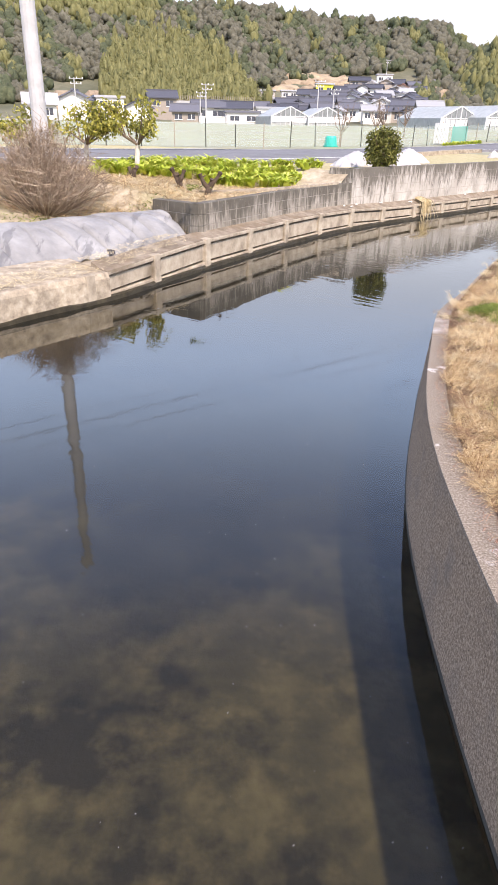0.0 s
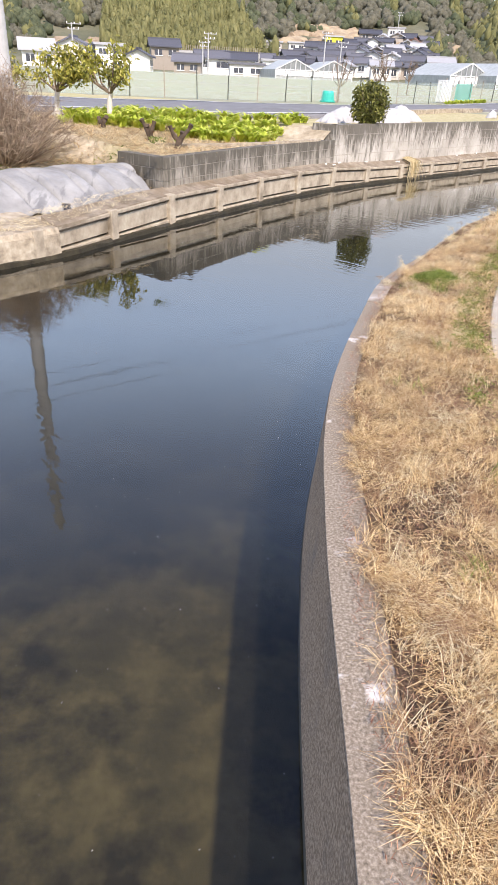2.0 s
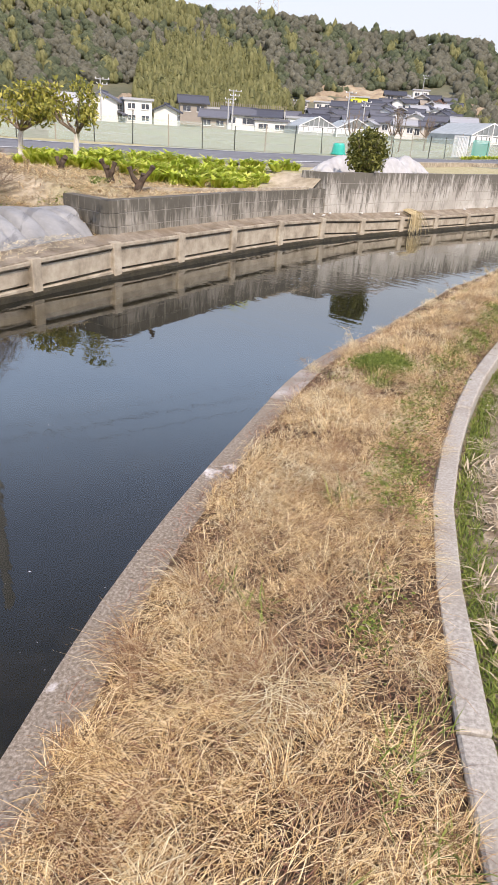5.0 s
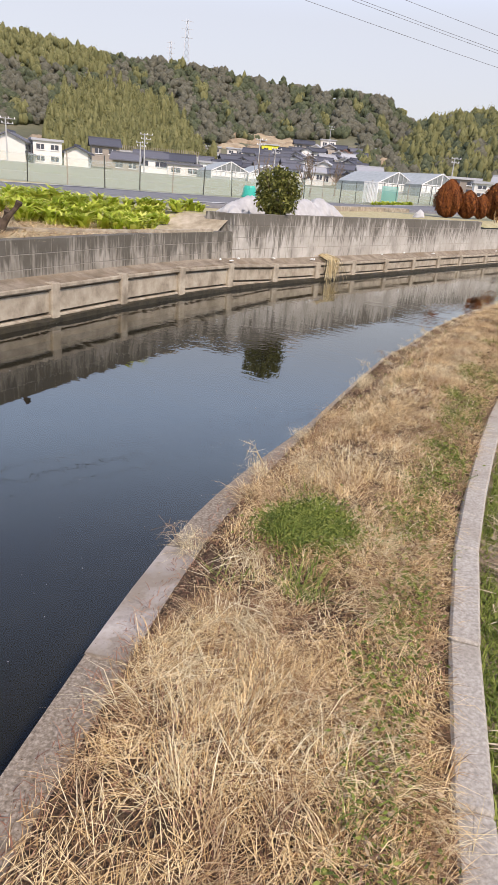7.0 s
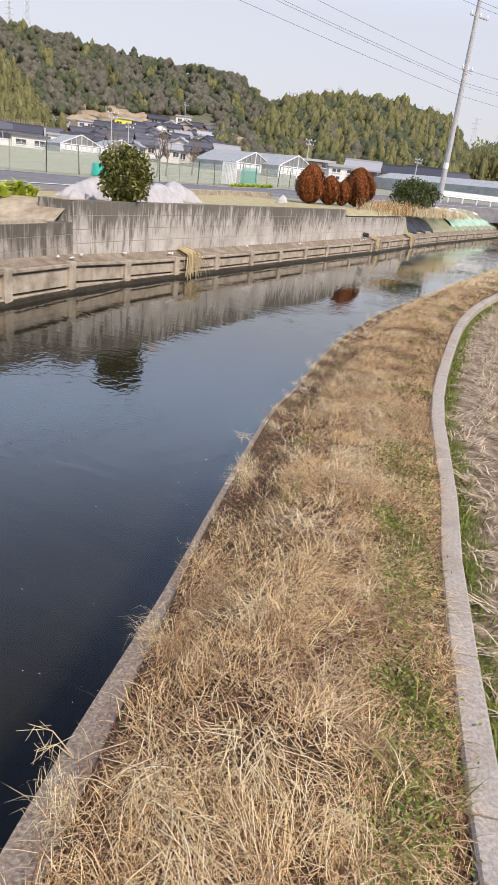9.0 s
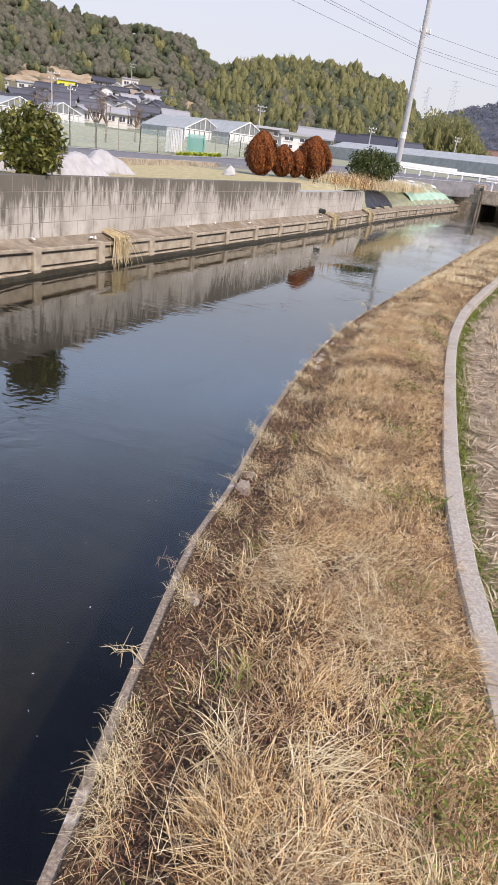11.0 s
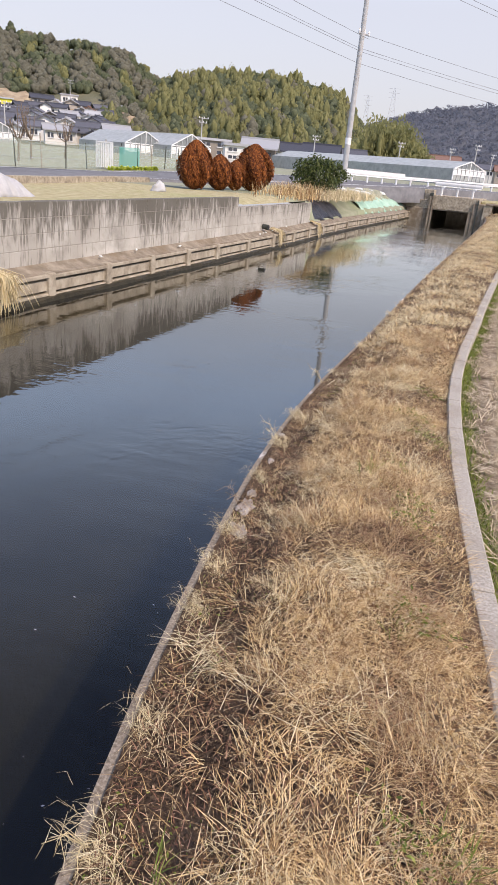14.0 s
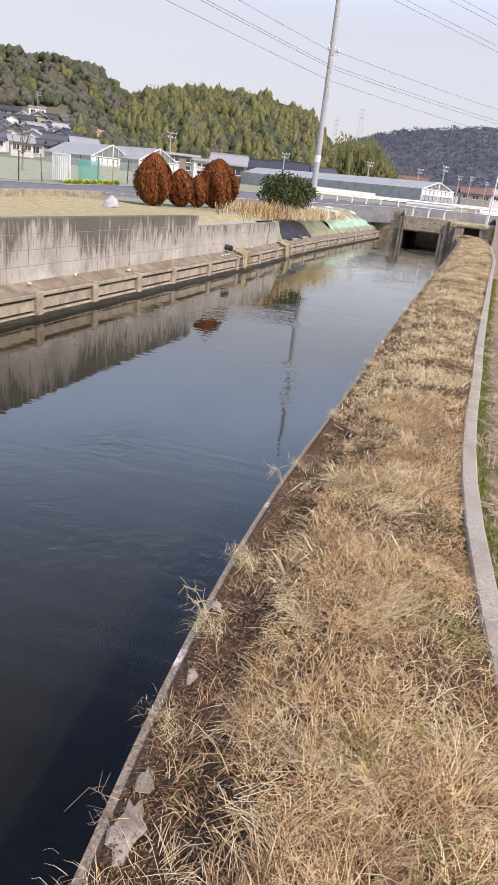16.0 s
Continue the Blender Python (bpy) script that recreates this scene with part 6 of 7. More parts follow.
def mat_of_grass(name, n, y0, y1, u0, u1, length, lift, width, material, seed, label, thin=None, droop=.9):
    r = np.random.default_rng(seed)
    x, y, u = on_bank(n, y0, y1, u0, u1, r)
    if thin is not None:
        keep = thin(x, y, u, r)
        x, y, u = x[keep], y[keep], u[keep]
    z = bank_z(y, u)
    # blades lie in drifts that turn slowly over the bank
    head = 2.4 * wobble(x, y, 1.6, 3.0) + r.uniform(-2.4, 2.4, len(x))
    ln = r.uniform(*length, len(x)) * (1 + .35 * wobble(x, y, 2.7, 1.0))
    lf = np.clip(r.normal(lift, .28, len(x)), .02, 1.4)
    w = r.uniform(*width, len(x))
    root = np.stack([x, y, z + r.uniform(-.005, .02, len(x))], 1)
    return stuff(name, blades(name, root, ln, head, lf, w, material, droop), label, "grass")


def patchy(x, y, u, r):
    edge = .13 + .07 * wobble(x, y, 4.0, 2.0) - .11 * ease(y, 6.6, 8.6) + .14 * np.exp(-((y - 6.2) / .5) ** 2)
    fringe = (u > .29 + .05 * wobble(x, y, 3.3, 1.5)) | (y < 8.6) | (y > 15.5) | (r.uniform(0, 1, len(x)) < .12)
    lawn = np.hypot((x - 2.52) / .15, (y - 6.53) / .18) < 1
    return (u > edge) & fringe & ~lawn & (wobble(x, y, 3.1, 6.0) + r.normal(0, .5, len(x)) > -.75)


GRASS = "matted dry straw-coloured grass on the bank"
mat_of_grass("dry_grass", 62000, 0.5, 8, .1, .99, (.03, .09), .32, (.0010, .0023), STRAW, 81, GRASS, patchy)
mat_of_grass("dry_grass", 70000, 8, 15, .03, .99, (.03, .09), .32, (.0010, .0023), STRAW, 82, GRASS, patchy)
mat_of_grass("dry_grass", 45000, 15, 41.5, .03, .99, (.05, .13), .35, (.004, .008), STRAW, 83, GRASS, patchy)

mat_of_grass("dead_grass", 44000, 0.0, 15.5, .06, .99, (.012, .045), .5, (.0015, .003), RED_STRAW, 79, "short rusty dead grass close to the ground", None, .8)


def clumps_of_grass(name, n, per, y0, y1, length, width, material, seed, label, spread=.022, thin=None):
    """Clumps of blades that bend one way together, each lying over its neighbours."""
    r = np.random.default_rng(seed)
    x, y, u = on_bank(n, y0, y1, .12, .97, r)
    keep = patchy(x, y, u, r) & (wobble(x, y, 2.3, 5.0) + r.normal(0, .35, n) > -.25)
    if thin is not None:
        keep &= thin(x, y, u, r)
    x, y, u = x[keep], y[keep], u[keep]
    n = len(x)
    head = np.repeat(2.0 * wobble(x, y, 1.3, 3.0) + .7 + r.normal(0, .9, n) + math.pi * (r.uniform(0, 1, n) < .3), per) + r.normal(0, .65, n * per)
    ln = np.repeat(r.uniform(*length, n), per) * r.uniform(.55, 1.15, n * per)
    lf = np.clip(np.repeat(r.normal(.36, .2, n), per) + r.normal(0, .22, n * per), .03, 1.3)
    root = np.repeat(np.stack([x, y, bank_z(y, u) + .004], 1), per, 0) + r.normal(0, spread, (n * per, 3)) * np.array([1, 1, .12])
    return stuff(name, blades(name, root, ln, head, lf, r.uniform(*width, n * per), material, 1.25), label, "grass")


clumps_of_grass("dry_grass", 5600, 24, .5, 8, (.06, .16), (.0010, .0023), STRAW, 181, GRASS)
clumps_of_grass("dry_grass", 5600, 24, 8, 15.5, (.06, .16), (.0010, .0023), STRAW, 182, GRASS)
clumps_of_grass("dry_grass", 4000, 14, 15.5, 41.5, (.07, .17), (.003, .0065), STRAW_PALE, 183, GRASS, .05)
clumps_of_grass("dry_grass", 2600, 12, 13.5, 41.5, (.07, .17), (.003, .0065), STRAW_PALE, 185, "pale bent stalks of dry grass", .05)
clumps_of_grass("dry_grass", 2600, 24, -1, 16, (.08, .20), (.0010, .0022), STRAW_PALE, 184, "pale bent stalks of dry grass", .03, lambda x, y, u, r: wobble(x, y, 2.9, 9.0) + r.normal(0, .25, len(x)) > .2)


def tufted(x, y, u, r):
    return (wobble(x, y, 4.3, 9.0) + r.normal(0, .25, len(x)) > .35) & (u > .2)


mat_of_grass("dry_grass", 22000, -1, 16, .16, .96, (.06, .15), .38, (.0013, .0028), STRAW_PALE, 84, "pale bent stalks of dry grass", tufted, .85)


def greens(x, y, u, r):
    main = (np.hypot((x - 2.52) / .17, (y - 6.53) / .20) < 1 + r.normal(0, .15, len(x))) | (np.hypot((x - 2.45) / .08, (y - 6.1) / .1) < 1)
    side = (u > .8) & (wobble(x, y, 2.2, 4.0) > .45)
    spots = (wobble(x, y, 3.7, 12.0) > .82)
    return main | ((side | spots) & (r.uniform(0, 1, len(x)) < .35))


mat_of_grass("green_grass", 60000, 1.0, 13, .2, .99, (.05, .12), .75, (.0025, .005), GREEN, 85, "fresh green grass among the dead", greens, .5)

# dark leaf litter along the wall's edge
r = np.random.default_rng(88)
x, y, u = on_bank(66000, 3.0, 16, .04, .5, r)
keep = u < .42 + .08 * wobble(x, y, 3.3, 1.5) - .16 * (1 - ease(y, 6, 8))
keep &= u > bank_start(y)
x, y, u = x[keep], y[keep], u[keep]
stuff("leaf_litter", leaves("leaf_litter", np.stack([x, y, bank_z(y, u) + r.uniform(.0, .014, len(x))], 1), r.uniform(.0025, .0065, len(x)), LITTER, r, .35), "dark brown leaf litter along the edge", "litter")

# dirt washed onto the wall top, dark litter beside the kerb
n = 15000
y, u = r.uniform(2.6, 6.4, n), .19 * np.sqrt(r.uniform(0, 1, n))
x = near_x(y) + u * (kerb_x(y) - near_x(y))
keep = wobble(x, y, 5.0, 3.0) + r.normal(0, .4, n) > .1
x, y = x[keep], y[keep]
stuff("leaf_litter", leaves("leaf_litter", np.stack([x, y, near_top(y) + .004 + r.uniform(0, .006, len(x))], 1), r.uniform(.0012, .0034, len(x)), LITTER, r, .6), "crumbs of dark litter on the wall top", "litter")
n = 15000
x, y, u = on_bank(n, 3.6, 17, .80, .985, r)
keep = wobble(x, y, 2.4, 11.0) + r.normal(0, .3, n) > -.1
x, y, u = x[keep], y[keep], u[keep]
stuff("leaf_litter", leaves("leaf_litter", np.stack([x, y, bank_z(y, u) + r.uniform(.01, .05, len(x))], 1), r.uniform(.004, .011, len(x)), LITTER, r, .3), "dark withered leaves beside the kerb", "litter")

mat_of_grass("dry_grass", 4200, 6.8, 16, .05, .45, (.03, .12), .3, (.0008, .0015), STRAW, 188, "thin stray stalks over the litter", None, 1.1)
n = 9000
x, y, u = on_bank(n, 7.5, 16, .05, .4, r)
keep = wobble(x, y, 2.6, 7.0) + r.normal(0, .2, n) > .35
x, y, u = x[keep], y[keep], u[keep]
stuff("moss", leaves("moss", np.stack([x, y, bank_z(y, u) + r.uniform(.0, .012, len(x))], 1), r.uniform(.003, .008, len(x)), GREEN, r, .5), "dull green moss between the litter", "moss")

# low green plants along the kerb
r = np.random.default_rng(90)
wp = []
for i in range(110):
    y = r.uniform(4.6, 9.2) if i % 4 else r.uniform(3.5, 14)
    u = r.uniform(.74, .91)
    x = float(near_x(y) + u * (kerb_x(y) - near_x(y)))
    n = 130
    wp.append(np.stack([x + r.normal(0, .035, n), y + r.normal(0, .08, n), float(bank_z(y, u)) + r.uniform(.0, .04, n)], 1))
n = 30000
cx, cy = 2.52 + r.normal(0, .075, n), 6.53 + r.normal(0, .09, n)
cu = (cx - near_x(cy)) / (kerb_x(cy) - near_x(cy))
fine = np.stack([cx, cy, bank_z(cy, cu) + r.uniform(.0, .04, n)], 1)
stuff("low_weeds", leaves("low_weeds", fine, .0085, GREEN, r, .3), "dense cushion of fine fresh green grass", "weeds")
stuff("low_weeds", leaves("low_weeds", np.vstack(wp), .0085, GREEN, r, .7), "small low green weeds among the dry grass", "weeds")

# pale tufts that hang over the wall's edge
for i, y in enumerate((6.44, 7.25, 7.9, 8.4, 8.7, 9.08, 9.2, 9.34, 9.9, 10.2, 10.5, 10.9, 11.25, 11.6, 12.1, 12.35, 12.6, 13.1, 13.5, 13.9, 14.8, 15.6, 17, 18.2, 20, 22, 24.5, 27)):
    n = int(r.uniform(160, 320))
    x = float(near_x(y)) + .10
    head = r.normal(math.pi * r.uniform(.7, 1.2), 1.2, n)
    root = r.normal(0, .045, (n, 3)) * np.array([.7, 1.3, .1])
    me = blades("grass_tuft", root, r.uniform(.03, .11, n) * r.uniform(.6, 1.1), head, r.uniform(.0, 1.3, n), r.uniform(.0008, .0017, n), STRAW_PALE, r.uniform(1.0, 1.9))
    ob = tagged(new("grass_tuft", me), "pale dry grass tuft hanging over the canal wall", "grass tuft", "edge tufts", "stuff")
    ob.matrix_world = pose(x, y, float(near_top(y)) + .012)

# thin branching weeds that stand out over the water
for i, y in enumerate((6.46, 7.43, 9.6, 10.05, 10.75, 11.3, 12.85, 13.6, 14.6)):
    ob = thing("dry_weed", pose(float(near_x(y)) + .05, y, float(near_top(y)) + .005), "thin dry branching weed leaning over the water", "weed", "edge weeds")
    for k in range(3):
        a = math.pi + r.normal(.1, .6)
        ln = r.uniform(.07, .17)
        tip = Vector((math.cos(a) * ln * .8, math.sin(a) * ln * .8, ln * r.uniform(.35, .9)))
        mid = tip * .5 + Vector((0, 0, .03))
        bm = bmesh.new()
        tube(bm, [(0, 0, -.02), mid, tip], [.0018, .0013, .0007], 4)
        for j in range(7):
            p = mid.lerp(tip, r.uniform(0, 1))
            tube(bm, [p, p + Vector(r.normal(0, .028, 3))], [.0009, .0005], 3)
        part("stem", bm, STRAW_PALE if i % 3 else TWIG, ob)
# long pale tufts that sweep over the mat
HERO_TUFTS = [(1.85, 4.6), (2.05, 4.8), (2.3, 6.35), (3.0, 7.8), (2.63, 7.25), (2.25, 5.95), (2.1, 5.7), (2.85, 7.25), (2.66, 7.05), (3.59, 9.14), (3.75, 8.95), (2.33, 4.9), (4.11, 9.4), (4.42, 10.3), (4.05, 9.95), (3.3, 8.3), (3.6, 8.7), (4.49, 10.4), (4.9, 11.8), (5.47, 11.9), (5.7, 12.62), (6.2, 13.3), (7.0, 13.9), (6.5, 13.9), (1.95, 3.6), (2.05, 2.6), (2.2, 3.1)]
for i, (tx, ty) in enumerate(HERO_TUFTS):
    n = 90
    a = r.uniform(-2.6, -.2) if i % 3 else r.uniform(0, 6.28)
    fan = .55 if i % 3 else 2.2
    root = r.normal(0, .04, (n, 3)) * np.array([1, 1.4, .06])
    me = blades("grass_tuft", root, r.uniform(.07, .20, n), a + r.normal(0, fan, n), np.clip(r.normal(.24, .16, n), .03, .9), r.uniform(.0014, .0028, n), STRAW_PALE, 1.25)
    ob = tagged(new("grass_tuft", me), "long pale tuft of bent dry grass on the bank", "grass tuft", "bank tufts", "stuff")
    ob.matrix_world = pose(tx, ty, float(bank_z(ty, (tx - near_x(ty)) / (kerb_x(ty) - near_x(ty)))) + .02)

# rice stubble in rows on the field, green strip along the kerb
r = np.random.default_rng(95)
pts = []
for y in np.arange(1.0, 30, .16):
    for o in np.arange(.42, 4.2 if y < 20 else 3.0, .26):
        pts.append((float(kerb_x(y)) + .1 + o + r.normal(0, .03), y + r.normal(0, .03)))
pts = np.array(pts)
per = 20
root = np.repeat(np.column_stack([pts, np.full(len(pts), -.10)]), per, 0) + r.normal(0, .026, (len(pts) * per, 3)) * np.array([1, 1, .1])
n = len(root)
stuff("rice_stubble", blades("rice_stubble", root, r.uniform(.04, .12, n), r.uniform(0, 6.283, n), r.uniform(.3, 1.4, n), r.uniform(.005, .010, n), STUBBLE, .3), "rows of cut rice stubble", "stubble")
far_pts = np.array([(float(kerb_x(y)) + .5 + o + r.normal(0, .06), y + r.normal(0, .06)) for y in np.arange(30, 44, .34) for o in np.arange(0, 9, .45)])
root = np.repeat(np.column_stack([far_pts, np.full(len(far_pts), -.10)]), 9, 0) + r.normal(0, .05, (len(far_pts) * 9, 3)) * np.array([1, 1, .1])
n = len(root)
stuff("rice_stubble", blades("rice_stubble", root, r.uniform(.05, .14, n), r.uniform(0, 6.283, n), r.uniform(.3, 1.4, n), r.uniform(.012, .022, n), STUBBLE, .3), "rows of cut rice stubble further off", "stubble")
n = 4600
y = r.uniform(-1, 21, n)
x = kerb_x(y) + .19 + np.abs(r.normal(0, .6, n)) * np.interp(y, [3, 12, 21], [1.6, 2.6, 3.4])
per = 11
head = np.repeat(r.uniform(0, 6.283, n), per) + r.normal(0, .35, n * per)
root = np.repeat(np.stack([x, y, -.095 + r.uniform(0, .03, n)], 1), per, 0) + r.normal(0, .03, (n * per, 3)) * np.array([1, 1, .3])
n = len(root)
stuff("loose_straw", blades("loose_straw", root, r.uniform(.04, .15, n), head, r.uniform(0, .5, n), r.uniform(.003, .008, n), STUBBLE, 1.1), "loose chopped straw on the soil", "straw")
n = 36000
y = r.uniform(2, 24, n)
o = np.abs(r.normal(0, .065, n)) + .02
x = kerb_x(y) + .10 + o
keep = wobble(x, y, 2.1, 4.0) + r.normal(0, .3, n) > -.75
x, y, o = x[keep], y[keep], o[keep]
n = len(x)
stuff("green_grass", blades("green_grass", np.stack([x, y, np.full(n, -.10)], 1), r.uniform(.02, .07, n), r.uniform(0, 6.283, n), r.uniform(.3, 1.3, n), r.uniform(.003, .006, n), GREEN, .6), "strip of green grass and moss along the kerb", "grass")
# dead grass litter in the garden and on the verge
n = 36000
x = r.uniform(-6, 2.2, n)
y = r.uniform(11.8, 16.5, n)
keep = (x + .6) * .86 - (y - 12.3) * .5 < -.1
x, y = x[keep], y[keep]
zz = np.array([ground_at(p, q) for p, q in zip(x, y)]) + .01
on_soil = zz != .61
x, y, zz = x[on_soil], y[on_soil], zz[on_soil]
half = len(x) // 2
for sl, mt in ((slice(0, half), STRAW), (slice(half, None), STRAW_PALE)):
    m = len(x[sl])
    stuff("dead_grass", blades("dead_grass", np.stack([x[sl], y[sl], zz[sl]], 1), r.uniform(.1, .3, m), r.uniform(0, 6.283, m), r.uniform(0, .5, m), r.uniform(.006, .012, m), mt, 1.0), "dead grass litter over the garden", "grass")
# green weeds by the shrub's foot and the sheet's tip
wp = []
for cx, cy, sx, n in ((-3.3, 11.5, .3, 300), (-2.5, 12.4, .2, 260), (-1.9, 12.8, .16, 160), (-.95, 11.75, .1, 120), (-4.4, 11.3, .3, 300)):
    px, py = cx + r.normal(0, sx, n), cy + r.normal(0, sx * .6, n)
    wp.append(np.stack([px, py, np.array([ground_at(p, q) for p, q in zip(px, py)]) + r.uniform(.0, .09, n)], 1))
stuff("low_weeds", leaves("low_weeds", np.vstack(wp), .022, GREEN, r, .4), "small green weeds on the garden soil", "weeds")
patch_line = np.array([p for p in NEAR if 5.72 < p[1] < 6.45])
structure("trim_patch", sweep("trim_patch", patch_line, lambda i: [(.002, near_top(patch_line[i][1]) + .001), (.0, near_top(patch_line[i][1]) + .008), (-.11 - .05 * math.sin(i * 1.9) - .04 * math.sin(i * .7), near_top(patch_line[i][1]) + .012), (-.2, near_top(patch_line[i][1]) - .02)], PATCH), "pale worn patch of mortar on the wall top")
# broken pale pieces of the wall's edge: flat, with ragged outlines
for i, (px, py, sz) in enumerate(((5.36, 12.83, .055), (5.44, 12.95, .03), (5.70, 13.3, .025), (5.93, 13.65, .022), (4.04, 10.72, .05), (4.12, 10.85, .03), (5.24, 12.62, .05), (3.60, 9.92, .035))):
    chip, bm = random.Random(140 + i), bmesh.new()
    rad = [chip.uniform(.55, 1.1) for k in range(15)]
    rings = [[bm.verts.new((math.cos(k * .4189) * rad[k] * sz * 1.0 * f, math.sin(k * .4189) * rad[k] * sz * 1.9 * f, z + chip.uniform(-.002, .002))) for k in range(15)] for f, z in ((1.0, -.02), (1.0, .004), (.82, .011), (.4, .013))]
    for a, b in zip(rings, rings[1:]):
        for k in range(15):
            bm.faces.new((a[k], a[(k + 1) % 15], b[(k + 1) % 15], b[k]))
    bm.faces.new(rings[-1])
    ob = part("broken_concrete", bm, PATCH)
    ob.matrix_world = pose(px + .085, py - .02, float(near_top(py)) + .006, 0, 0, -32 + 5 * i)
    tagged(ob, "broken piece of weathered concrete at the wall's edge", "concrete piece", "broken edge pieces")

# debris on the ledge: hanging straw, pale rags, a short pipe
s0 = S_STRAW
for s, ln, n in ((s0 + .42, .42, 120), (s0 + 11.7, .36, 60), (s0 + 16.1, .4, 80)):
    p, d = poly_at(FAR, s)
    nrm = np.array([-d[1], d[0]])
    bm = bmesh.new()
    for k in range(n):
        o, q = r.normal(0, .08), r.normal(0, .05)
        top = Vector((*(p + d * o + nrm * .22), LEDGE_Z + .03 + abs(q) * .4))
        lip = Vector((*(p + d * (o * 1.1 + q) - nrm * (.06 + abs(q) * .5)), POST_Z + .06 + r.uniform(0, .05)))
        end = Vector((*(p + d * (o * 1.5 + q * 2.2) - nrm * (.09 + abs(q) * .9)), POST_Z + .02 - ln * r.uniform(.3, 1.0)))
        tube(bm, [top, lip, end], [.004, .005, .003], 3)
    me = bpy.data.meshes.new("straw_bundle")
    bm.to_mesh(me)
    bm.free()
    me.materials.append(STRAW_PALE)
    tagged(new("straw_bundle", me), "bundle of dry straw hanging over the canal boards", "straw", "", "stuff")
for i, s in enumerate((s0 - .12, s0 - .05, s0 - 3.2, s0 - 2.9, s0 - 2.6, s0 - 1.4, s0 + 3.0, s0 + 10.4, s0 + 10.9, s0 + 4.2, s0 + 5.8, s0 + 10.7, s0 + 11.5, s0 + 13)):
    p, d = poly_at(FAR, s)
    o = r.uniform(.06, .2)
    lump("litter", pose(p[0] - d[1] * o, p[1] + d[0] * o, POST_Z + rise(s) + .03 + o * .5, 0, 0, r.uniform(0, 180)), (r.uniform(.02, .07), .025, r.uniform(.012, .028)), SANDBAG, "scrap of pale litter on the ledge", "litter", 100 + i, 2, 1.1, "ledge litter")
p, d = poly_at(FAR, s0 + 11.1)
pipe = thing("drain_pipe", pose(p[0] - d[1] * .2, p[1] + d[0] * .2, -.1, 0, 0, math.degrees(math.atan2(d[1], d[0]))), "short black drain pipe lying on the ledge", "pipe")
bm = bmesh.new()
tube(bm, [(0, -.1, 0), (0, .08, .02)], .07, 14)
part("pipe_body", bm, DARK_STEEL, pipe)
# black disc stands for the dark inside of the pipe
bm = bmesh.new()
tube(bm, [(0, -.112, 0), (0, -.102, 0)], .052, 14)
part("bore", bm, BLACK_SHEET, pipe)

# ---------------------------------------------------------------- pieces: canal posts and boards, wall blocks, kerb stones
canal_boards = structure("canal_wall_boards", sweep("canal_wall_boards", stretch(S_PLAIN_END, FAR_LEN, .35, .125), [(0, BED_Z - .1), (0, POST_Z - .08), (.1, POST_Z - .08), (.1, BED_Z - .1)], LEDGE), "canal wall of concrete boards between posts")
post_mesh = bpy.data.meshes.new("post")
bm = boxed((-.085, -.03, BED_Z - .12), (.08, .10, POST_Z + .03), .012)
bm.to_mesh(post_mesh)
bm.free()
post_mesh.materials.append(BOARD)
marks = [S_PLAIN_END + .1]
while marks[-1] < FAR_LEN - 1.2:
    marks.append(marks[-1] + (1.5 if marks[-1] < far_s((10.5, 25.73)) else 1.9))
marks = [m + (s0 - min(marks, key=lambda q: abs(q - s0))) if m < far_s((10.5, 25.73)) else m for m in marks]
for i, s in enumerate(marks):
    p, d = poly_at(FAR, s)
    o = new("post", post_mesh)
    o.parent = canal_boards
    o.matrix_world = pose(p[0], p[1], rise(s), random.uniform(-1, 1), random.uniform(-1, 1), math.degrees(math.atan2(d[1], d[0])))
    if i + 1 < len(marks):
        q, e = poly_at(FAR, marks[i + 1])
        ln = float(np.hypot(*(q - p)))
        ang = math.degrees(math.atan2(q[1] - p[1], q[0] - p[0]))
        bm = bmesh.new()
        up = (rise(s) + rise(marks[i + 1])) / 2
        box(bm, (.07, -.018, POST_Z - .05), (ln - .07, .12, POST_Z + .005), .01)          # upper rib, overhanging
        box(bm, (.07, .03, POST_Z - .235 - up), (ln - .07, .12, POST_Z - .085), 0)        # recessed panel
        box(bm, (.07, .0, POST_Z - .72), (ln - .07, .12, POST_Z - .272 - up), .01)        # lower board
        b = part("board", bm, BOARD, canal_boards)
        b.matrix_world = pose(p[0], p[1], rise(s) + random.uniform(-.008, .008), 0, -math.degrees(math.atan2(rise(marks[i + 1]) - rise(s), ln)), ang)


# algae line, made taller so it also paints the shade under the boards
structure("waterline_scum", sweep("waterline_scum", stretch(0, FAR_LEN - .1, .3, 0), lambda i: [(-.05, WATER_Z - .1), (-.052 - .006 * math.sin(i * 2.1), WATER_Z + .055 + .016 * math.sin(i * 1.3) + .008 * math.sin(i * 3.7)), (.0, WATER_Z + .075), (.02, WATER_Z - .1)], SCUM_AND_SHADE), "dark wet algae line along the waterline, with the shade under the boards painted in")


structure("waterline_slime", sweep("waterline_slime", NEAR, lambda i: [(.059, WATER_Z - .01), (.058, WATER_Z), (.053, WATER_Z + .022 + .006 * math.sin(i * 1.7)), (.03, WATER_Z - .012)], SLIME), "dark slime on the wet foot of the canal wall")


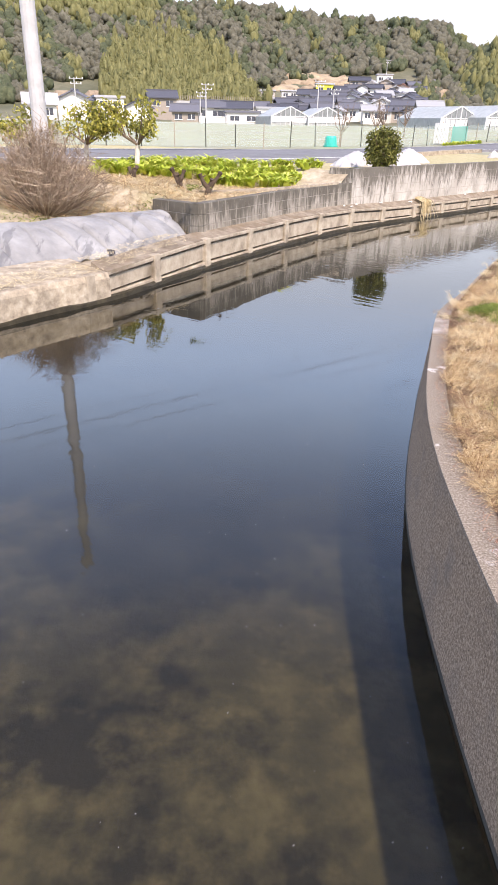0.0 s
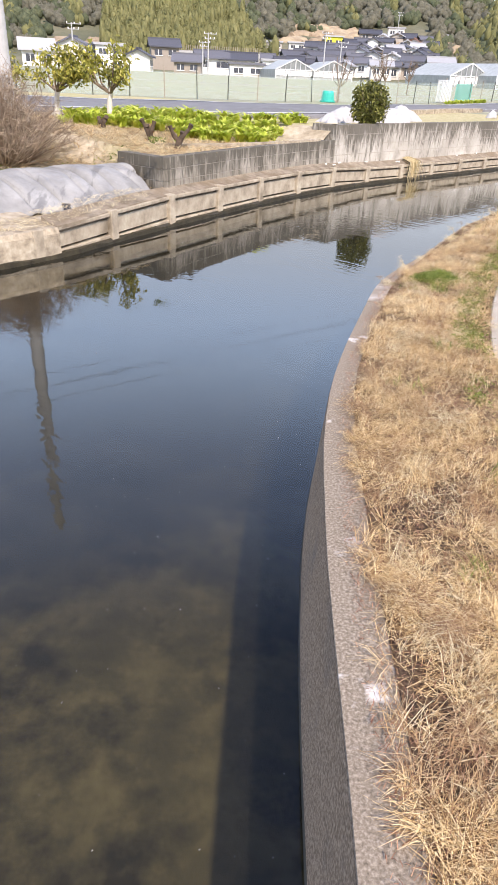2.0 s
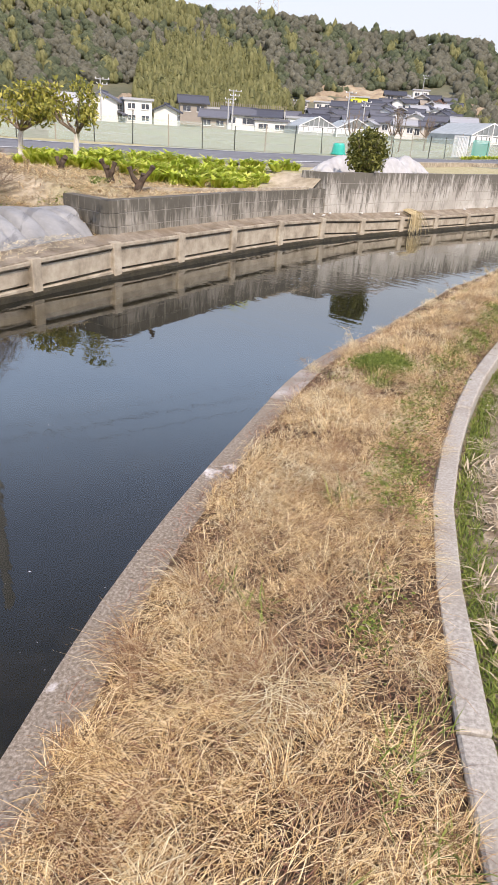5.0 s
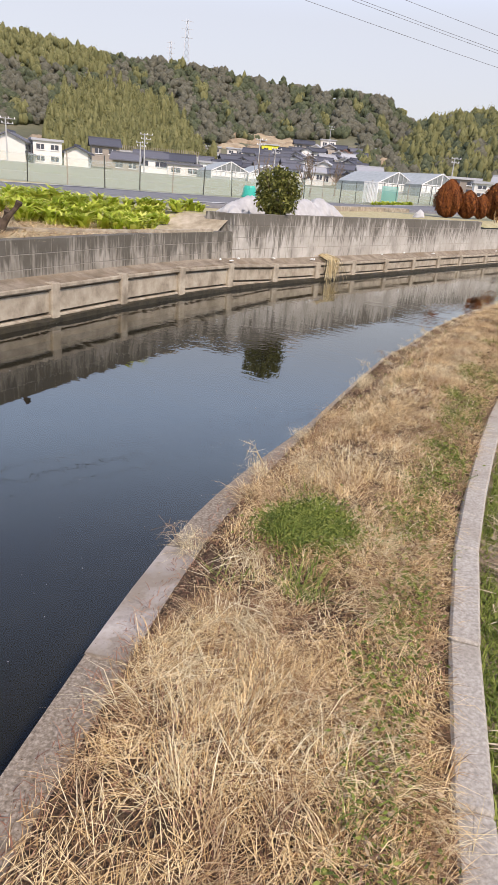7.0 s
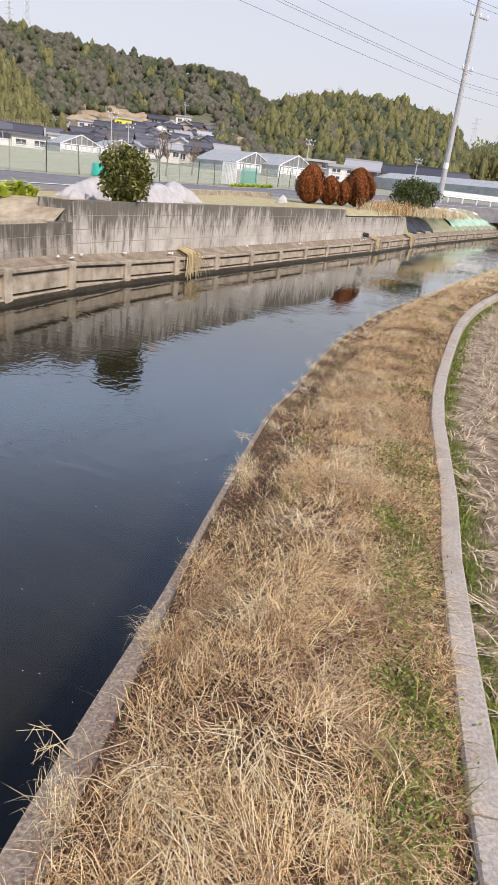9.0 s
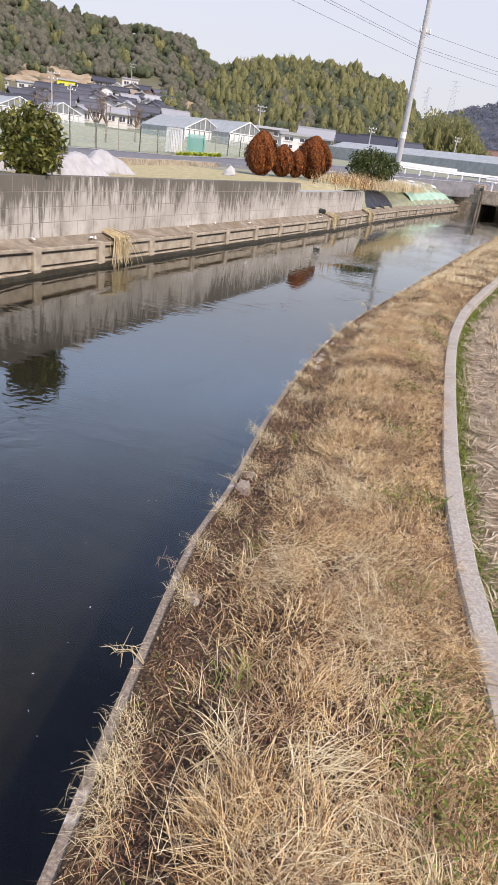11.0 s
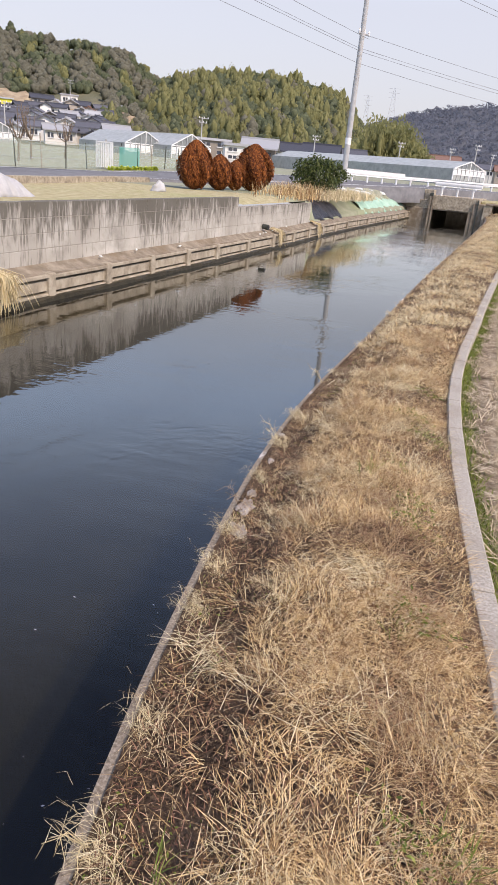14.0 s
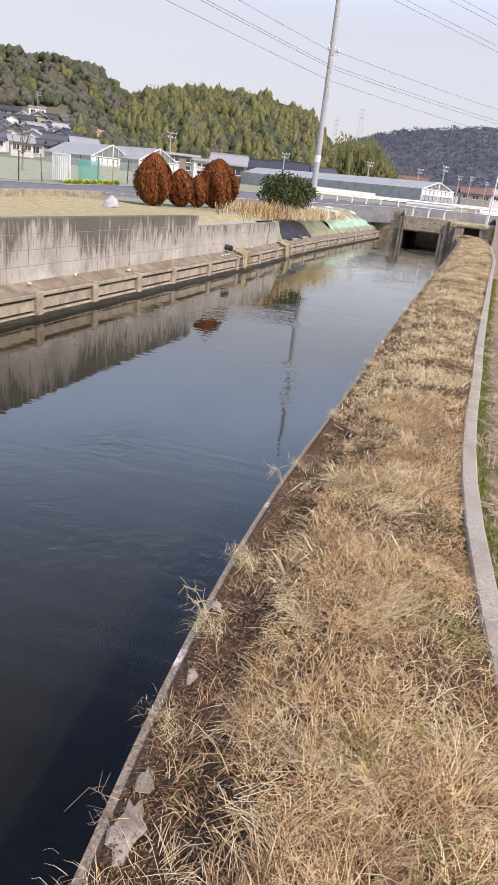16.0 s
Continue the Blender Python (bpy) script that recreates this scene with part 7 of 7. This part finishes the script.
def block_wall(name, s_from, s_to, off, base, top, course, label, pts=None):
    """A wall of hollow blocks on a mortar core; each block is a piece of its own."""
    line = stretch(s_from, s_to, .35, off) if pts is None else smooth_line(pts, .3)
    L = length_of(line)
    inner = np.array([poly_at(line, v)[0] for v in np.linspace(.03, L - .03, max(2, int(L / .3)))])
    core = structure(name, sweep(name, inner, [(.005, base - .1), (.005, top - .008), (.18, top - .008), (.18, base - .1)], MORTAR), label)
    rows = max(1, round((top - base) / course))
    hgt = (top - base) / rows
    shared = {}
    for k in range(rows):
        x = -.2 * (k % 2)
        while x < L - .05:
            a, b = max(x, 0), min(x + .4, L)
            if b - a > .08:
                p, d = poly_at(line, a)
                q, _ = poly_at(line, b)
                key = (round(b - a, 2), k == rows - 1)
                if key not in shared:
                    bm = boxed((.004, 0, .004), (b - a - .004, .19, hgt - .004), .003)
                    me = bpy.data.meshes.new("block")
                    bm.to_mesh(me)
                    bm.free()
                    me.materials.append(BLOCK_LOW if name.startswith("wall_low") else BLOCK)
                    shared[key] = me
                o = new("block", shared[key])
                o.parent = core
                o.matrix_world = pose(p[0], p[1], base + k * hgt, 0, 0, math.degrees(math.atan2(q[1] - p[1], q[0] - p[0])))
            x += .4
    return core


block_wall("wall_tall", S_TALL, S_STEP, .28, -.2, .68, .22, "streaked grey concrete block retaining wall")
block_wall("wall_low", S_LOW, S_TALL - .02, .28, -.2, .36, .19, "low algae-stained concrete block wall")
block_wall("wall_low_return", 0, 0, 0, -.2, .36, .19, "short return of the low block wall", [(-1.75, 12.7), tuple(stretch(S_LOW, S_LOW + 1, .5, .28)[0])])
p0 = stretch(S_TALL, S_TALL + 1, .5, .28)[0]
block_wall("wall_tall_return", 0, 0, 0, -.2, .68, .22, "return end of the tall block wall", [(p0[0] - .55, p0[1] + .35), (p0[0] - .02, p0[1] + .02)])
block_wall("wall_stepped", S_STEP + .01, S_WALL_END, .28, -.2, .44, .21, "lower end of the block retaining wall")

kerb_base = structure("kerb", sweep("kerb", KERBS, [(0.0, -.2), (0.0, -.006), (-.08, -.006), (-.08, -.2)], MORTAR), "narrow concrete kerb between bank and paddy")
L = length_of(KERBS)
s = 0.0
stone = bpy.data.meshes.new("kerb_stone")
bm = boxed((.004, -.09, -.18), (.596, .002, .012), .008)
bm.to_mesh(stone)
bm.free()
stone.materials.append(KERB)
while s < L - .6:
    p, d = poly_at(KERBS, s)
    q, _ = poly_at(KERBS, s + .6)
    o = new("kerb_stone", stone)
    o.parent = kerb_base
    o.matrix_world = pose(p[0], p[1], random.uniform(-.004, .004), 0, 0, math.degrees(math.atan2(q[1] - p[1], q[0] - p[0])))
    s += .6

# pale specks floating on the water
r = np.random.default_rng(120)
n = 420
y = r.uniform(-1, 13, n)
x = near_x(y) - np.abs(r.normal(0, 2.0, n)) - .12
stuff("floating_specks", leaves("floating_specks", np.stack([x, y, np.full(n, WATER_Z + .004)], 1), r.uniform(.002, .007, n), SHEET, r, .95), "tiny pale specks floating on the water", "debris")
